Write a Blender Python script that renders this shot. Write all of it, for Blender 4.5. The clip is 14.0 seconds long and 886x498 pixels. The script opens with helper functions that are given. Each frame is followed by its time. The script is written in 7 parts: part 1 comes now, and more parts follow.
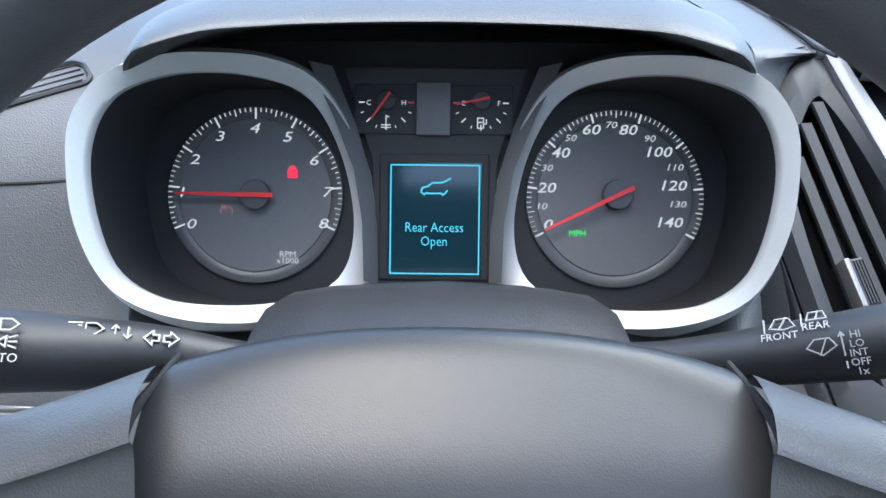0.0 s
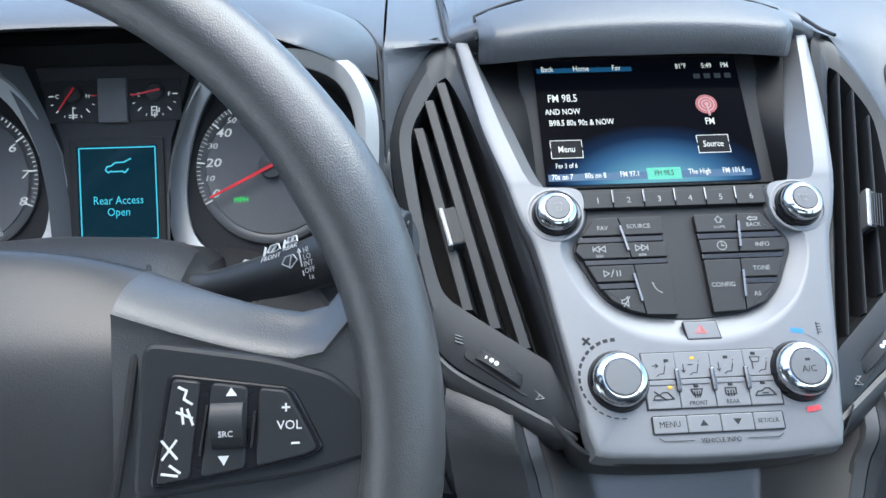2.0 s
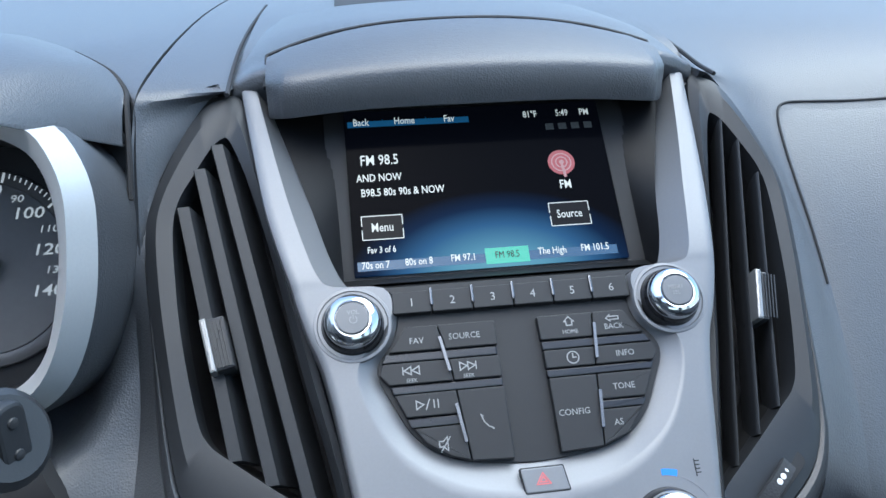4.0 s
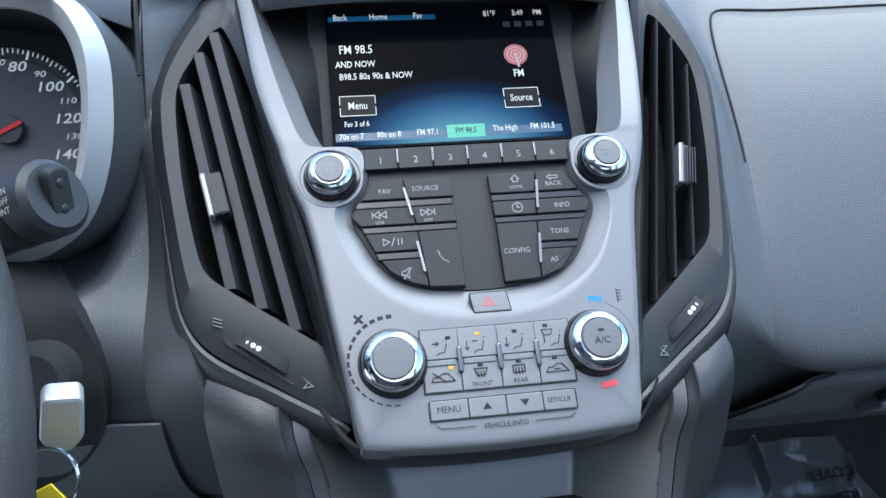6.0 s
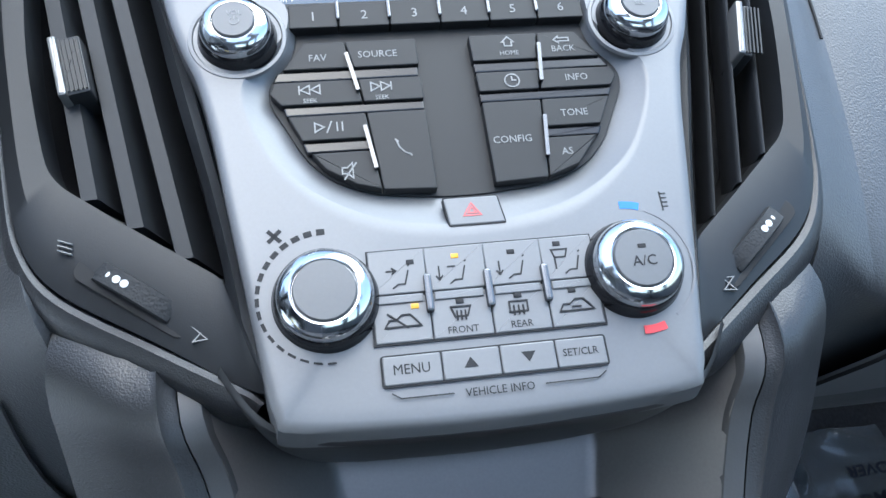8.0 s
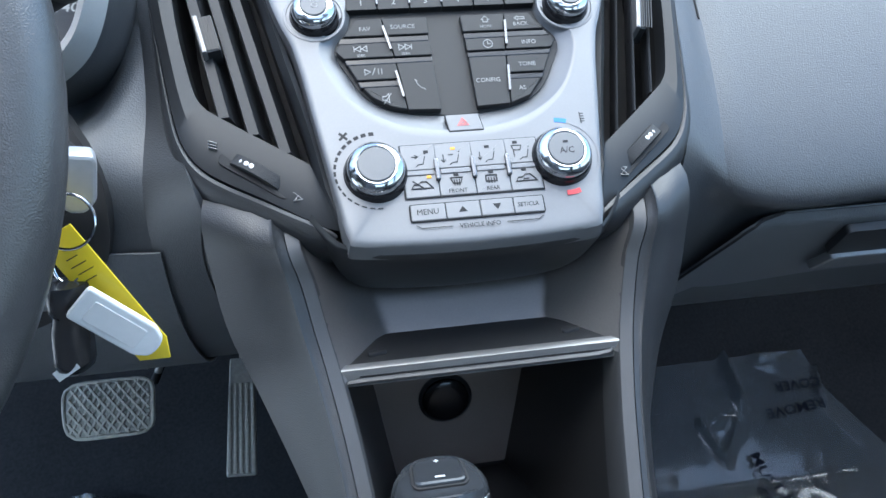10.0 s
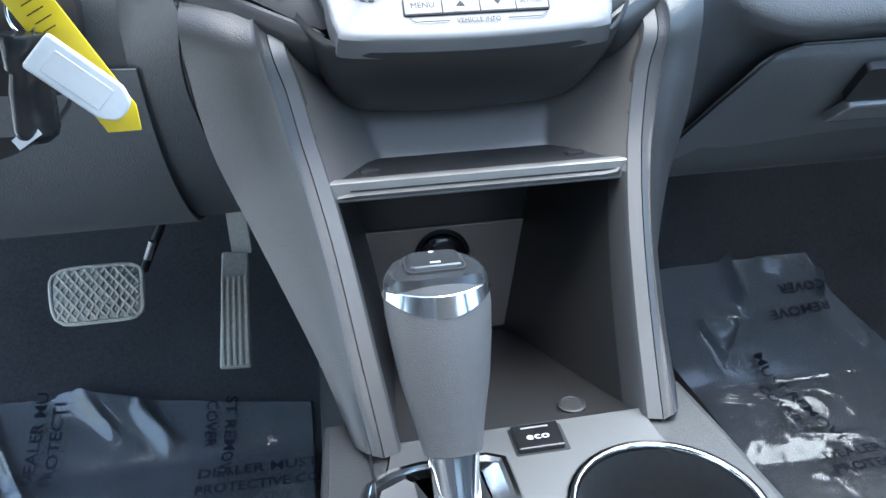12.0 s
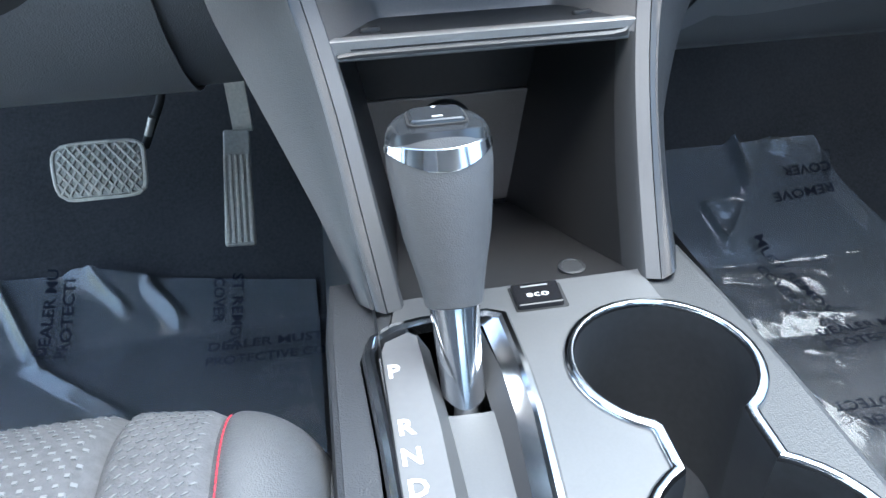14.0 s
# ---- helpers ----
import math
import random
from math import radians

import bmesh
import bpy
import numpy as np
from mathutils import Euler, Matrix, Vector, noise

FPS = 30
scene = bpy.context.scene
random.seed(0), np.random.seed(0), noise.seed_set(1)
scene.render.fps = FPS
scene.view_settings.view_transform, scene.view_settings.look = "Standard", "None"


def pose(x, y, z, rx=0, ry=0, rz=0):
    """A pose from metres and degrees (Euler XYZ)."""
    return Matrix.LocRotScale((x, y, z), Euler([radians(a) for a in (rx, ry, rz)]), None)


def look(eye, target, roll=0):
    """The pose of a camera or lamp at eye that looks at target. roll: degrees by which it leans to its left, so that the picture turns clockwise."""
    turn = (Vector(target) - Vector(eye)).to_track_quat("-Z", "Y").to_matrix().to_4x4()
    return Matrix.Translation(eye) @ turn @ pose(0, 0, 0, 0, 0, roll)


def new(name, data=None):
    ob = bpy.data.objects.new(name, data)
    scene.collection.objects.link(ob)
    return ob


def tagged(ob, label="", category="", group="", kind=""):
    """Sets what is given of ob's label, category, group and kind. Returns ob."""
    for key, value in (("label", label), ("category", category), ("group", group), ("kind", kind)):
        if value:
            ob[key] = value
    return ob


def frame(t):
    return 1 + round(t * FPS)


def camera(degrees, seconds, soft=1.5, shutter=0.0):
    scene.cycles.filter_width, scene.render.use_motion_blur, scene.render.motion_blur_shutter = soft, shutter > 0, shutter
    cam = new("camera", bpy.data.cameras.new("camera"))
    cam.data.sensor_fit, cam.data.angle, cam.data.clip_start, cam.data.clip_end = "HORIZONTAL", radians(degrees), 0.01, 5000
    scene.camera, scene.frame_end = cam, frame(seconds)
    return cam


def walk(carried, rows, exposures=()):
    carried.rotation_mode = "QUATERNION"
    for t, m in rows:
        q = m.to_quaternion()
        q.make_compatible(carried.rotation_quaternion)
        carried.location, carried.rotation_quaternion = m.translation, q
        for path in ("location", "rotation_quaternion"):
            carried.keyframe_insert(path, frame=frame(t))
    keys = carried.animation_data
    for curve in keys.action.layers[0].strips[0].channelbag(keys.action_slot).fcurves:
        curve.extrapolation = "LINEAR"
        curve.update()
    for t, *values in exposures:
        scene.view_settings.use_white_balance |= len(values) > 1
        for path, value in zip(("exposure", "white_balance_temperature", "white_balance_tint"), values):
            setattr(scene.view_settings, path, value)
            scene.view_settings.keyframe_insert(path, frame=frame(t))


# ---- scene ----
cam = camera(61.1, 14.0)
PATH = [
    (0, (0.011, 0.007, 0.786), (-0.026, 1.88, 0.086), 0.3),
    (0.5, (0.009, 0.003, 0.787), (-0.013, 1.876, 0.085), 0.0),
    (1, (0.05, -0.037, 0.798), (0.033, 1.836, 0.095), -0.6),
    (1.5, (0.131, -0.081, 0.795), (0.155, 1.793, 0.097), -0.9),
    (2, (0.203, -0.09, 0.789), (0.288, 1.783, 0.093), -1.2),
    (2.5, (0.27, -0.056, 0.794), (0.434, 1.815, 0.107), -1.3),
    (3, (0.29, 0.01, 0.799), (0.509, 1.876, 0.112), -1.5),
    (3.2, (0.302, 0.039, 0.798), (0.526, 1.911, 0.129), -1.6),
    (5.3, (0.3, 0.022, 0.784), (0.553, 1.885, 0.101), -1.4),
    (5.5, (0.3, -0.021, 0.776), (0.548, 1.841, 0.089), -1.4),
    (6, (0.306, -0.048, 0.757), (0.556, 1.795, 0.021), -1.1),
    (6.5, (0.317, -0.008, 0.706), (0.565, 1.851, 0.01), -1.6),
    (7, (0.326, 0.049, 0.672), (0.577, 1.897, -0.049), -1.6),
    (7.2, (0.333, 0.064, 0.663), (0.587, 1.912, -0.058), -1.6),
    (9.3, (0.32, 0.006, 0.675), (0.609, 1.844, -0.06), -1.8),
    (9.5, (0.312, -0.037, 0.685), (0.602, 1.798, -0.056), -1.6),
    (10, (0.295, -0.12, 0.674), (0.593, 1.713, -0.07), -1.7),
    (10.5, (0.284, -0.14, 0.639), (0.587, 1.689, -0.111), -1.8),
    (11, (0.294, -0.133, 0.613), (0.596, 1.689, -0.156), -1.8),
    (11.5, (0.291, -0.127, 0.597), (0.588, 1.682, -0.203), -1.8),
    (12, (0.293, -0.127, 0.585), (0.583, 1.662, -0.262), -1.8),
    (12.5, (0.289, -0.125, 0.574), (0.57, 1.634, -0.334), -1.8),
    (13, (0.289, -0.13, 0.573), (0.559, 1.596, -0.401), -1.8),
    (13.5, (0.286, -0.128, 0.569), (0.545, 1.562, -0.469), -1.8),
    (14, (0.292, -0.135, 0.57), (0.542, 1.519, -0.525), -1.9),
]
walk(cam, [(t, look(eye, target, roll)) for t, eye, target, roll in PATH], [(0, 2.35, 5950, 2), (1.5, 2.28, 6000, 1), (3, 1.82, 5750, 0), (5.5, 1.80, 5600, 0), (7, 1.98, 5650, 0), (9.5, 2.05, 5600, 0), (10.2, 2.18, 5650, 0), (11, 2.5, 5750, 0), (12.5, 2.92, 5850, 0), (14, 2.90, 5850, 0)])

# ---- light ----
world = bpy.data.worlds.new("sky")
scene.world = world
world.use_nodes = True
wn = world.node_tree
sky = wn.nodes.new("ShaderNodeTexSky")
sky.sky_type, sky.sun_disc = "NISHITA", False
sky.sun_elevation, sky.sun_rotation = radians(72), radians(210)
sky.dust_density, sky.ozone_density = 2.5, 0.8
wn.links.new(sky.outputs[0], wn.nodes["Background"].inputs[0])
wn.nodes["Background"].inputs[1].default_value = 0.155
sun_data = bpy.data.lights.new("sun", "SUN")
sun_data.energy, sun_data.angle, sun_data.color = 1.1, radians(50), (1.0, 0.95, 0.88)
sun = new("sun", sun_data)
sun.matrix_world = look((0, 0, 0), (-0.46, -0.20, -0.86))

# ---- frames of reference: x to the car's right, y ahead, z up ----


def tilted(x, y, z, degrees):
    """Axes on a panel that leans back: u to the right, v up along the panel, n out of it towards the seats."""
    a = radians(degrees)
    m = Matrix(((1, 0, 0, x), (0, math.cos(a), -math.sin(a), y), (0, math.sin(a), math.cos(a), z), (0, 0, 0, 1)))
    return m


STACK = tilted(0.381, 0.338, 0.591, 48)
DIALS = tilted(-0.003, 0.446, 0.668, 70)
WHEEL = tilted(0.010, 0.148, 0.635, 68)
DECK = Matrix.Translation((0.3825, 0.0, 0.331))
FLAT = Matrix.Identity(4)
MM = 0.001

# ---- materials ----


def material(name, color, rough=0.5, metal=0.0, vary=0.12, scale=60.0, bump=0.0, grain=900.0, kind="noise", coat=0.0, rough_vary=0.1, spec=0.5):
    m = bpy.data.materials.new(name)
    m.use_nodes = True
    nt = m.node_tree
    b = nt.nodes["Principled BSDF"]
    b.inputs["Metallic"].default_value = metal
    b.inputs["Specular IOR Level"].default_value = spec
    b.inputs["Coat Weight"].default_value = coat
    b.inputs["Coat Roughness"].default_value = 0.08
    tc = nt.nodes.new("ShaderNodeTexCoord")
    big = nt.nodes.new("ShaderNodeTexNoise")
    big.inputs["Scale"].default_value, big.inputs["Detail"].default_value = scale * 0.12, 4
    fine = nt.nodes.new("ShaderNodeTexNoise")
    fine.inputs["Scale"].default_value, fine.inputs["Detail"].default_value = scale * 4, 3
    mixed = nt.nodes.new("ShaderNodeMath")
    mixed.operation = "MULTIPLY_ADD"
    mixed.inputs[1].default_value = 0.5
    half = nt.nodes.new("ShaderNodeMath")
    half.operation, half.inputs[1].default_value = "MULTIPLY", 0.5
    for n in (big, fine):
        nt.links.new(tc.outputs["Object"], n.inputs["Vector"])
    nt.links.new(fine.outputs[0], half.inputs[0])
    nt.links.new(big.outputs[0], mixed.inputs[0])
    nt.links.new(half.outputs[0], mixed.inputs[2])
    ramp = nt.nodes.new("ShaderNodeValToRGB")
    lo, hi = [max(0.0, c * (1 - vary)) for c in color], [min(1.0, c * (1 + vary)) for c in color]
    ramp.color_ramp.elements[0].position, ramp.color_ramp.elements[1].position = 0.32, 0.68
    ramp.color_ramp.elements[0].color, ramp.color_ramp.elements[1].color = (*lo, 1), (*hi, 1)
    nt.links.new(mixed.outputs[0], ramp.inputs[0])
    nt.links.new(ramp.outputs[0], b.inputs["Base Color"])
    rr = nt.nodes.new("ShaderNodeMapRange")
    rr.inputs["To Min"].default_value, rr.inputs["To Max"].default_value = max(0.02, rough * (1 - rough_vary)), min(1, rough * (1 + rough_vary))
    nt.links.new(mixed.outputs[0], rr.inputs["Value"])
    nt.links.new(rr.outputs[0], b.inputs["Roughness"])
    if bump:
        if kind == "leather":
            t = nt.nodes.new("ShaderNodeTexVoronoi")
            t.feature = "SMOOTH_F1"
            t.inputs["Scale"].default_value = grain
            t.inputs["Smoothness"].default_value = 0.6
        else:
            t = nt.nodes.new("ShaderNodeTexNoise")
            t.inputs["Scale"].default_value, t.inputs["Detail"].default_value = grain, 3
        warp = nt.nodes.new("ShaderNodeTexNoise")
        warp.inputs["Scale"].default_value = grain * 0.35
        add = nt.nodes.new("ShaderNodeVectorMath")
        add.operation = "MULTIPLY_ADD"
        add.inputs[1].default_value = (1.2 / grain,) * 3
        nt.links.new(tc.outputs["Object"], warp.inputs["Vector"])
        nt.links.new(warp.outputs["Color"], add.inputs[0])
        nt.links.new(tc.outputs["Object"], add.inputs[2])
        nt.links.new(add.outputs[0], t.inputs["Vector"])
        bp = nt.nodes.new("ShaderNodeBump")
        bp.inputs["Strength"].default_value, bp.inputs["Distance"].default_value = bump, 0.6 / grain
        nt.links.new(t.outputs[0], bp.inputs["Height"])
        nt.links.new(bp.outputs[0], b.inputs["Normal"])
    return m


def glow(name, color, strength=1.0, gloss=0.25):
    m = bpy.data.materials.new(name)
    m.use_nodes = True
    b = m.node_tree.nodes["Principled BSDF"]
    b.inputs["Base Color"].default_value = (*[c * 0.2 for c in color], 1)
    b.inputs["Emission Color"].default_value = (*color, 1)
    b.inputs["Emission Strength"].default_value = strength
    b.inputs["Roughness"].default_value = gloss
    return m


DASH = material("dash_grained_vinyl", (0.060, 0.063, 0.068), 0.43, spec=0.75, bump=0.36, grain=1000, kind="leather", vary=0.1)
# dash colour made lighter: stands in for light missing on the lower panels
DASH_LIFTED = material("lower_dash_lightened_vinyl", (0.135, 0.139, 0.146), 0.42, spec=0.7, bump=0.36, grain=850, kind="leather", vary=0.1)
SPOKE = material("wheel_spoke_plastic", (0.052, 0.053, 0.055), 0.38, spec=0.9, bump=0.3, grain=1500, kind="leather", vary=0.12)
LEATHER = material("wheel_leather", (0.050, 0.050, 0.051), 0.36, spec=1.0, bump=0.3, grain=1600, kind="leather", vary=0.18)
PAD = material("airbag_cover_plastic", (0.027, 0.0275, 0.029), 0.37, spec=0.6, bump=0.16, grain=2000, kind="leather", vary=0.1)
SMOOTH = material("satin_black_plastic", (0.022, 0.023, 0.025), 0.44, bump=0.12, grain=1500, vary=0.1)
TRIM = material("charcoal_vent_plastic", (0.022, 0.0235, 0.026), 0.45, spec=0.35, bump=0.1, grain=1600, vary=0.08)
KEY_GREY = material("grey_key_plastic", (0.016, 0.0162, 0.0172), 0.5, spec=0.35, bump=0.08, grain=2000, vary=0.06)
WING = material("console_wing_plastic", (0.025, 0.0262, 0.029), 0.40, spec=0.6, bump=0.3, grain=1250, kind="leather", vary=0.1)
CHEEK = material("grained_cheek_plastic", (0.026, 0.027, 0.029), 0.55, bump=0.36, grain=850, kind="leather", vary=0.1, spec=0.25)
RECESS = material("screen_surround_black", (0.008, 0.0082, 0.009), 0.5, bump=0.2, grain=1500, vary=0.12, spec=0.2)
CAP_SILVER = material("satin_knob_cap", (0.135, 0.137, 0.142), 0.5, 0.4, vary=0.04, scale=200)
DARK_CHROME = material("dark_chrome_trim", (0.17, 0.172, 0.178), 0.26, 0.9, vary=0.06, scale=300)
GLOSSY = material("gloss_black_plastic", (0.012, 0.012, 0.014), 0.18, vary=0.15)
DARK = material("matt_black_cavity", (0.012, 0.012, 0.013), 0.75, vary=0.2)
SILVER = material("satin_silver_paint", (0.175, 0.178, 0.185), 0.45, 0.4, vary=0.04, scale=200, bump=0.03, grain=3000, rough_vary=0.06)
SILVER_RING = material("bright_silver_ring_paint", (0.53, 0.535, 0.53), 0.40, 0.3, vary=0.04, scale=200, bump=0.03, grain=3000, rough_vary=0.06)
SILVER_KEY = material("silver_key_paint", (0.185, 0.187, 0.192), 0.47, 0.4, vary=0.04, scale=200)
CHROME = material("polished_chrome", (0.60, 0.61, 0.63), 0.13, 1.0, vary=0.03, rough_vary=0.3)
BRUSHED = material("brushed_steel_trim", (0.26, 0.257, 0.255), 0.40, 0.6, vary=0.08, scale=300)
STRIP = material("satin_grey_trim", (0.070, 0.071, 0.074), 0.45, 0.3, vary=0.08, scale=300)
WELL = material("smooth_black_well", (0.032, 0.034, 0.037), 0.34, vary=0.25, spec=0.6)
BIN = material("smooth_black_bin_plastic", (0.023, 0.023, 0.024), 0.33, vary=0.12, bump=0.05, grain=1500)
BRONZE = material("warm_grey_metallic_plastic", (0.165, 0.157, 0.153), 0.32, 0.45, vary=0.08, scale=200)
INSERT = material("dark_bronze_plastic", (0.27, 0.235, 0.215), 0.4, 0.3, vary=0.08, scale=200)
DIAL = material("dial_face_charcoal", (0.125, 0.126, 0.129), 0.55, vary=0.06)
DIAL_RIM = material("dial_rim_grey", (0.075, 0.075, 0.078), 0.35, vary=0.06)
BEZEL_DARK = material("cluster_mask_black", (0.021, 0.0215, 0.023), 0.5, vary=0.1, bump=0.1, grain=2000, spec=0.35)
MASK_GREY = material("cluster_centre_charcoal", (0.034, 0.034, 0.036), 0.55, vary=0.08, bump=0.1, grain=2000, spec=0.3)
PRINT = material("white_print", (0.70, 0.70, 0.69), 0.5, vary=0.04)
PRINT_STALK = material("stalk_print_grey", (0.46, 0.46, 0.455), 0.5, vary=0.04)
PRINT_KEY = material("pale_grey_key_print", (0.24, 0.24, 0.237), 0.5, vary=0.04)
PRINT_DIM = material("dim_grey_print", (0.25, 0.25, 0.25), 0.5, vary=0.04)
PRINT_DARK = material("dark_grey_print", (0.022, 0.022, 0.024), 0.6, vary=0.04, spec=0.25)
RED_PAINT = material("red_needle_plastic", (0.75, 0.03, 0.04), 0.4, vary=0.05)
CARPET = material("black_carpet", (0.035, 0.036, 0.04), 0.95, bump=1.0, grain=900, vary=0.3, spec=0.1)
RUBBER = material("pedal_rubber", (0.50, 0.48, 0.43), 0.55, vary=0.2, bump=0.2, grain=900)
GOLD = material("gold_badge_enamel", (0.62, 0.40, 0.12), 0.35, 0.5, vary=0.1, scale=300)

# ---- building helpers ----


def thing(name, label, category, at=(0, 0, 0), group="", kind=""):
    ob = new(name)
    ob.empty_display_size = 0.02
    ob.location = at
    return tagged(ob, label, category, group, kind)


def part(name, bm, mat_, parent=None, label="", smooth=True, sharp=38):
    bmesh.ops.remove_doubles(bm, verts=bm.verts[:], dist=1e-6)
    bmesh.ops.recalc_face_normals(bm, faces=bm.faces[:])
    lim = radians(sharp)
    for f in bm.faces:
        f.smooth = smooth and len(f.verts) < 7
    for e in bm.edges:
        e.smooth = not (len(e.link_faces) == 2 and e.calc_face_angle(0) > lim)
    me = bpy.data.meshes.new(name)
    bm.to_mesh(me)
    bm.free()
    me.materials.append(mat_)
    ob = new(name, me)
    if parent:
        ob.parent = parent
        loc = parent.location if parent.type == "EMPTY" else Vector()
        ob.matrix_parent_inverse = Matrix.Translation(-loc)
    if label:
        tagged(ob, label)
    return ob


def at(f, u, v, n=0.0):
    """A point from millimetres on a frame."""
    return f @ Vector((u * MM, v * MM, n * MM))


def loft(loops, bm=None, closed=True, cap0=False, cap1=False):
    """Skin through loops of points, all of one length."""
    bm = bm or bmesh.new()
    rings = [[bm.verts.new(p) for p in loop] for loop in loops]
    k = len(loops[0])
    for a, b in zip(rings, rings[1:]):
        for i in range(k if closed else k - 1):
            j = (i + 1) % k
            quad = [a[i], a[j], b[j], b[i]]
            if len({v.co.to_tuple(7) for v in quad}) >= 3:
                bm.faces.new(quad)
    for flag, r in ((cap0, rings[0]), (cap1, rings[-1])):
        if flag:
            bm.faces.new(r)
    return bm


def curve(points, per=6, closed=False):
    """A smooth line through the points (Catmull-Rom), of any dimension."""
    pts = [np.array(p, float) for p in points]
    k = len(pts)
    out = []
    for i in range(k if closed else k - 1):
        if closed:
            a, b, c, d = pts[i - 1], pts[i], pts[(i + 1) % k], pts[(i + 2) % k]
        else:
            b, c = pts[i], pts[i + 1]
            a = pts[i - 1] if i else 2 * b - c
            d = pts[i + 2] if i + 2 < k else 2 * c - b
        for s in range(per):
            t = s / per
            out.append(0.5 * (2 * b + (c - a) * t + (2 * a - 5 * b + 4 * c - d) * t * t + (3 * b - a - 3 * c + d) * t ** 3))
    if not closed:
        out.append(pts[-1])
    return [tuple(p) for p in out]


def fillet(points, r, seg=4):
    """A closed outline with its corners rounded."""
    out = []
    k = len(points)
    for i in range(k):
        p, a, b = (Vector(points[j % k][:2]) for j in (i, i - 1, i + 1))
        da, db = a - p, b - p
        q = min(r, da.length * 0.45, db.length * 0.45)
        s, e = p + da.normalized() * q, p + db.normalized() * q
        for j in range(seg + 1):
            t = j / seg
            out.append(tuple(s.lerp(p, t).lerp(p.lerp(e, t), t)))
    return out


def inset(points, d):
    """A closed outline moved inwards by d (outwards: minus)."""
    k = len(points)
    pts = [Vector(p[:2]) for p in points]
    area = sum(pts[i - 1].x * pts[i].y - pts[i].x * pts[i - 1].y for i in range(k))
    sgn = 1 if area > 0 else -1
    out = []
    for i in range(k):
        a, p, b = pts[i - 1], pts[i], pts[(i + 1) % k]
        d1, d2 = (p - a), (b - p)
        if d1.length < 1e-9 or d2.length < 1e-9:
            d1 = d2 = (b - a)
        n1, n2 = Vector((-d1.y, d1.x)).normalized(), Vector((-d2.y, d2.x)).normalized()
        m = n1 + n2
        m = m.normalized() / max(0.5, m.normalized().dot(n1)) if m.length > 1e-6 else n1
        out.append(tuple(p + m * d * sgn))
    return out


def slab(f, outline, n0, n1, r=0.6, corner=0.0, bm=None, seg=2):
    """A plate on a frame, outline in mm, from n0 up to n1, with rounded upper edges."""
    pts = fillet(outline, corner) if corner else list(outline)
    loops = [[at(f, u, v, n0) for u, v in pts]]
    if r > 0:
        for j in range(seg + 1):
            a = math.pi / 2 * j / seg
            ring = inset(pts, r * (1 - math.cos(a)))
            loops.append([at(f, u, v, n1 - r + r * math.sin(a)) for u, v in ring])
    else:
        loops.append([at(f, u, v, n1) for u, v in pts])
    return loft(loops, bm, cap0=True, cap1=True)


def bar(f, u0, v0, u1, v1, w, n0, n1, bm=None, w1=None):
    """A straight strip of width w between two points of a frame."""
    a, b = Vector((u0, v0)), Vector((u1, v1))
    s = Vector((-(b - a).y, (b - a).x)).normalized()
    w1 = w if w1 is None else w1
    ring = [a + s * w / 2, a - s * w / 2, b - s * w1 / 2, b + s * w1 / 2]
    return loft([[at(f, p.x, p.y, n) for p in ring] for n in (n0, n1)], bm, cap0=True, cap1=True)


def lathe(f, u, v, profile, seg=40, bm=None, cap0=True, cap1=True):
    """A turned body about the frame's normal at (u, v); profile of (radius, n) in mm."""
    loops = [[at(f, u + r * math.cos(2 * math.pi * i / seg), v + r * math.sin(2 * math.pi * i / seg), n) for i in range(seg)] for r, n in profile]
    return loft(loops, bm, cap0=cap0, cap1=cap1)


def tube(points, radius, seg=10, closed=False, bm=None, flat=1.0):
    """A round bar along world points; radius a number or one for each point."""
    pts = [Vector(p) for p in points]
    k = len(pts)
    rad = radius if isinstance(radius, (list, tuple)) else [radius] * k
    up = Vector((0.03, 0.05, 1)).normalized()
    loops = []
    side = None
    for i, p in enumerate(pts):
        a = pts[i - 1] if (i or closed) else p
        b = pts[(i + 1) % k] if (i + 1 < k or closed) else p
        d = (b - a).normalized()
        side = (side - d * side.dot(d)).normalized() if side is not None else d.cross(up).normalized()
        w = d.cross(side)
        loops.append([p + (side * math.cos(2 * math.pi * j / seg) + w * flat * math.sin(2 * math.pi * j / seg)) * rad[i] for j in range(seg)])
    if closed:
        loops.append(loops[0])
    return loft(loops, bm, cap0=not closed, cap1=not closed)


def lettering(f, words, u, v, n, size, mat_, parent, name="lettering", shear=0.0, turn=0.0, width=1.0, align="CENTER", bold=0.0, label=""):
    """Words on a frame, size in mm, centred on (u, v)."""
    c = bpy.data.curves.new(name, "FONT")
    c.body, c.size, c.shear, c.align_x, c.align_y = words, size * 1.38 * MM, shear, align, "CENTER"
    c.extrude, c.resolution_u, c.offset = 0.00006, 2, bold * MM
    tmp = bpy.data.objects.new(name, c)
    me = bpy.data.meshes.new_from_object(tmp)
    bpy.data.objects.remove(tmp)
    bm = bmesh.new()
    bm.from_mesh(me)
    bpy.data.meshes.remove(me)
    m = f @ Matrix.Translation((u * MM, v * MM, n * MM)) @ Matrix.Rotation(radians(turn), 4, "Z") @ Matrix.Diagonal((width, 1, 1, 1))
    bm.transform(m)
    return part(name, bm, mat_, parent, label, smooth=False)


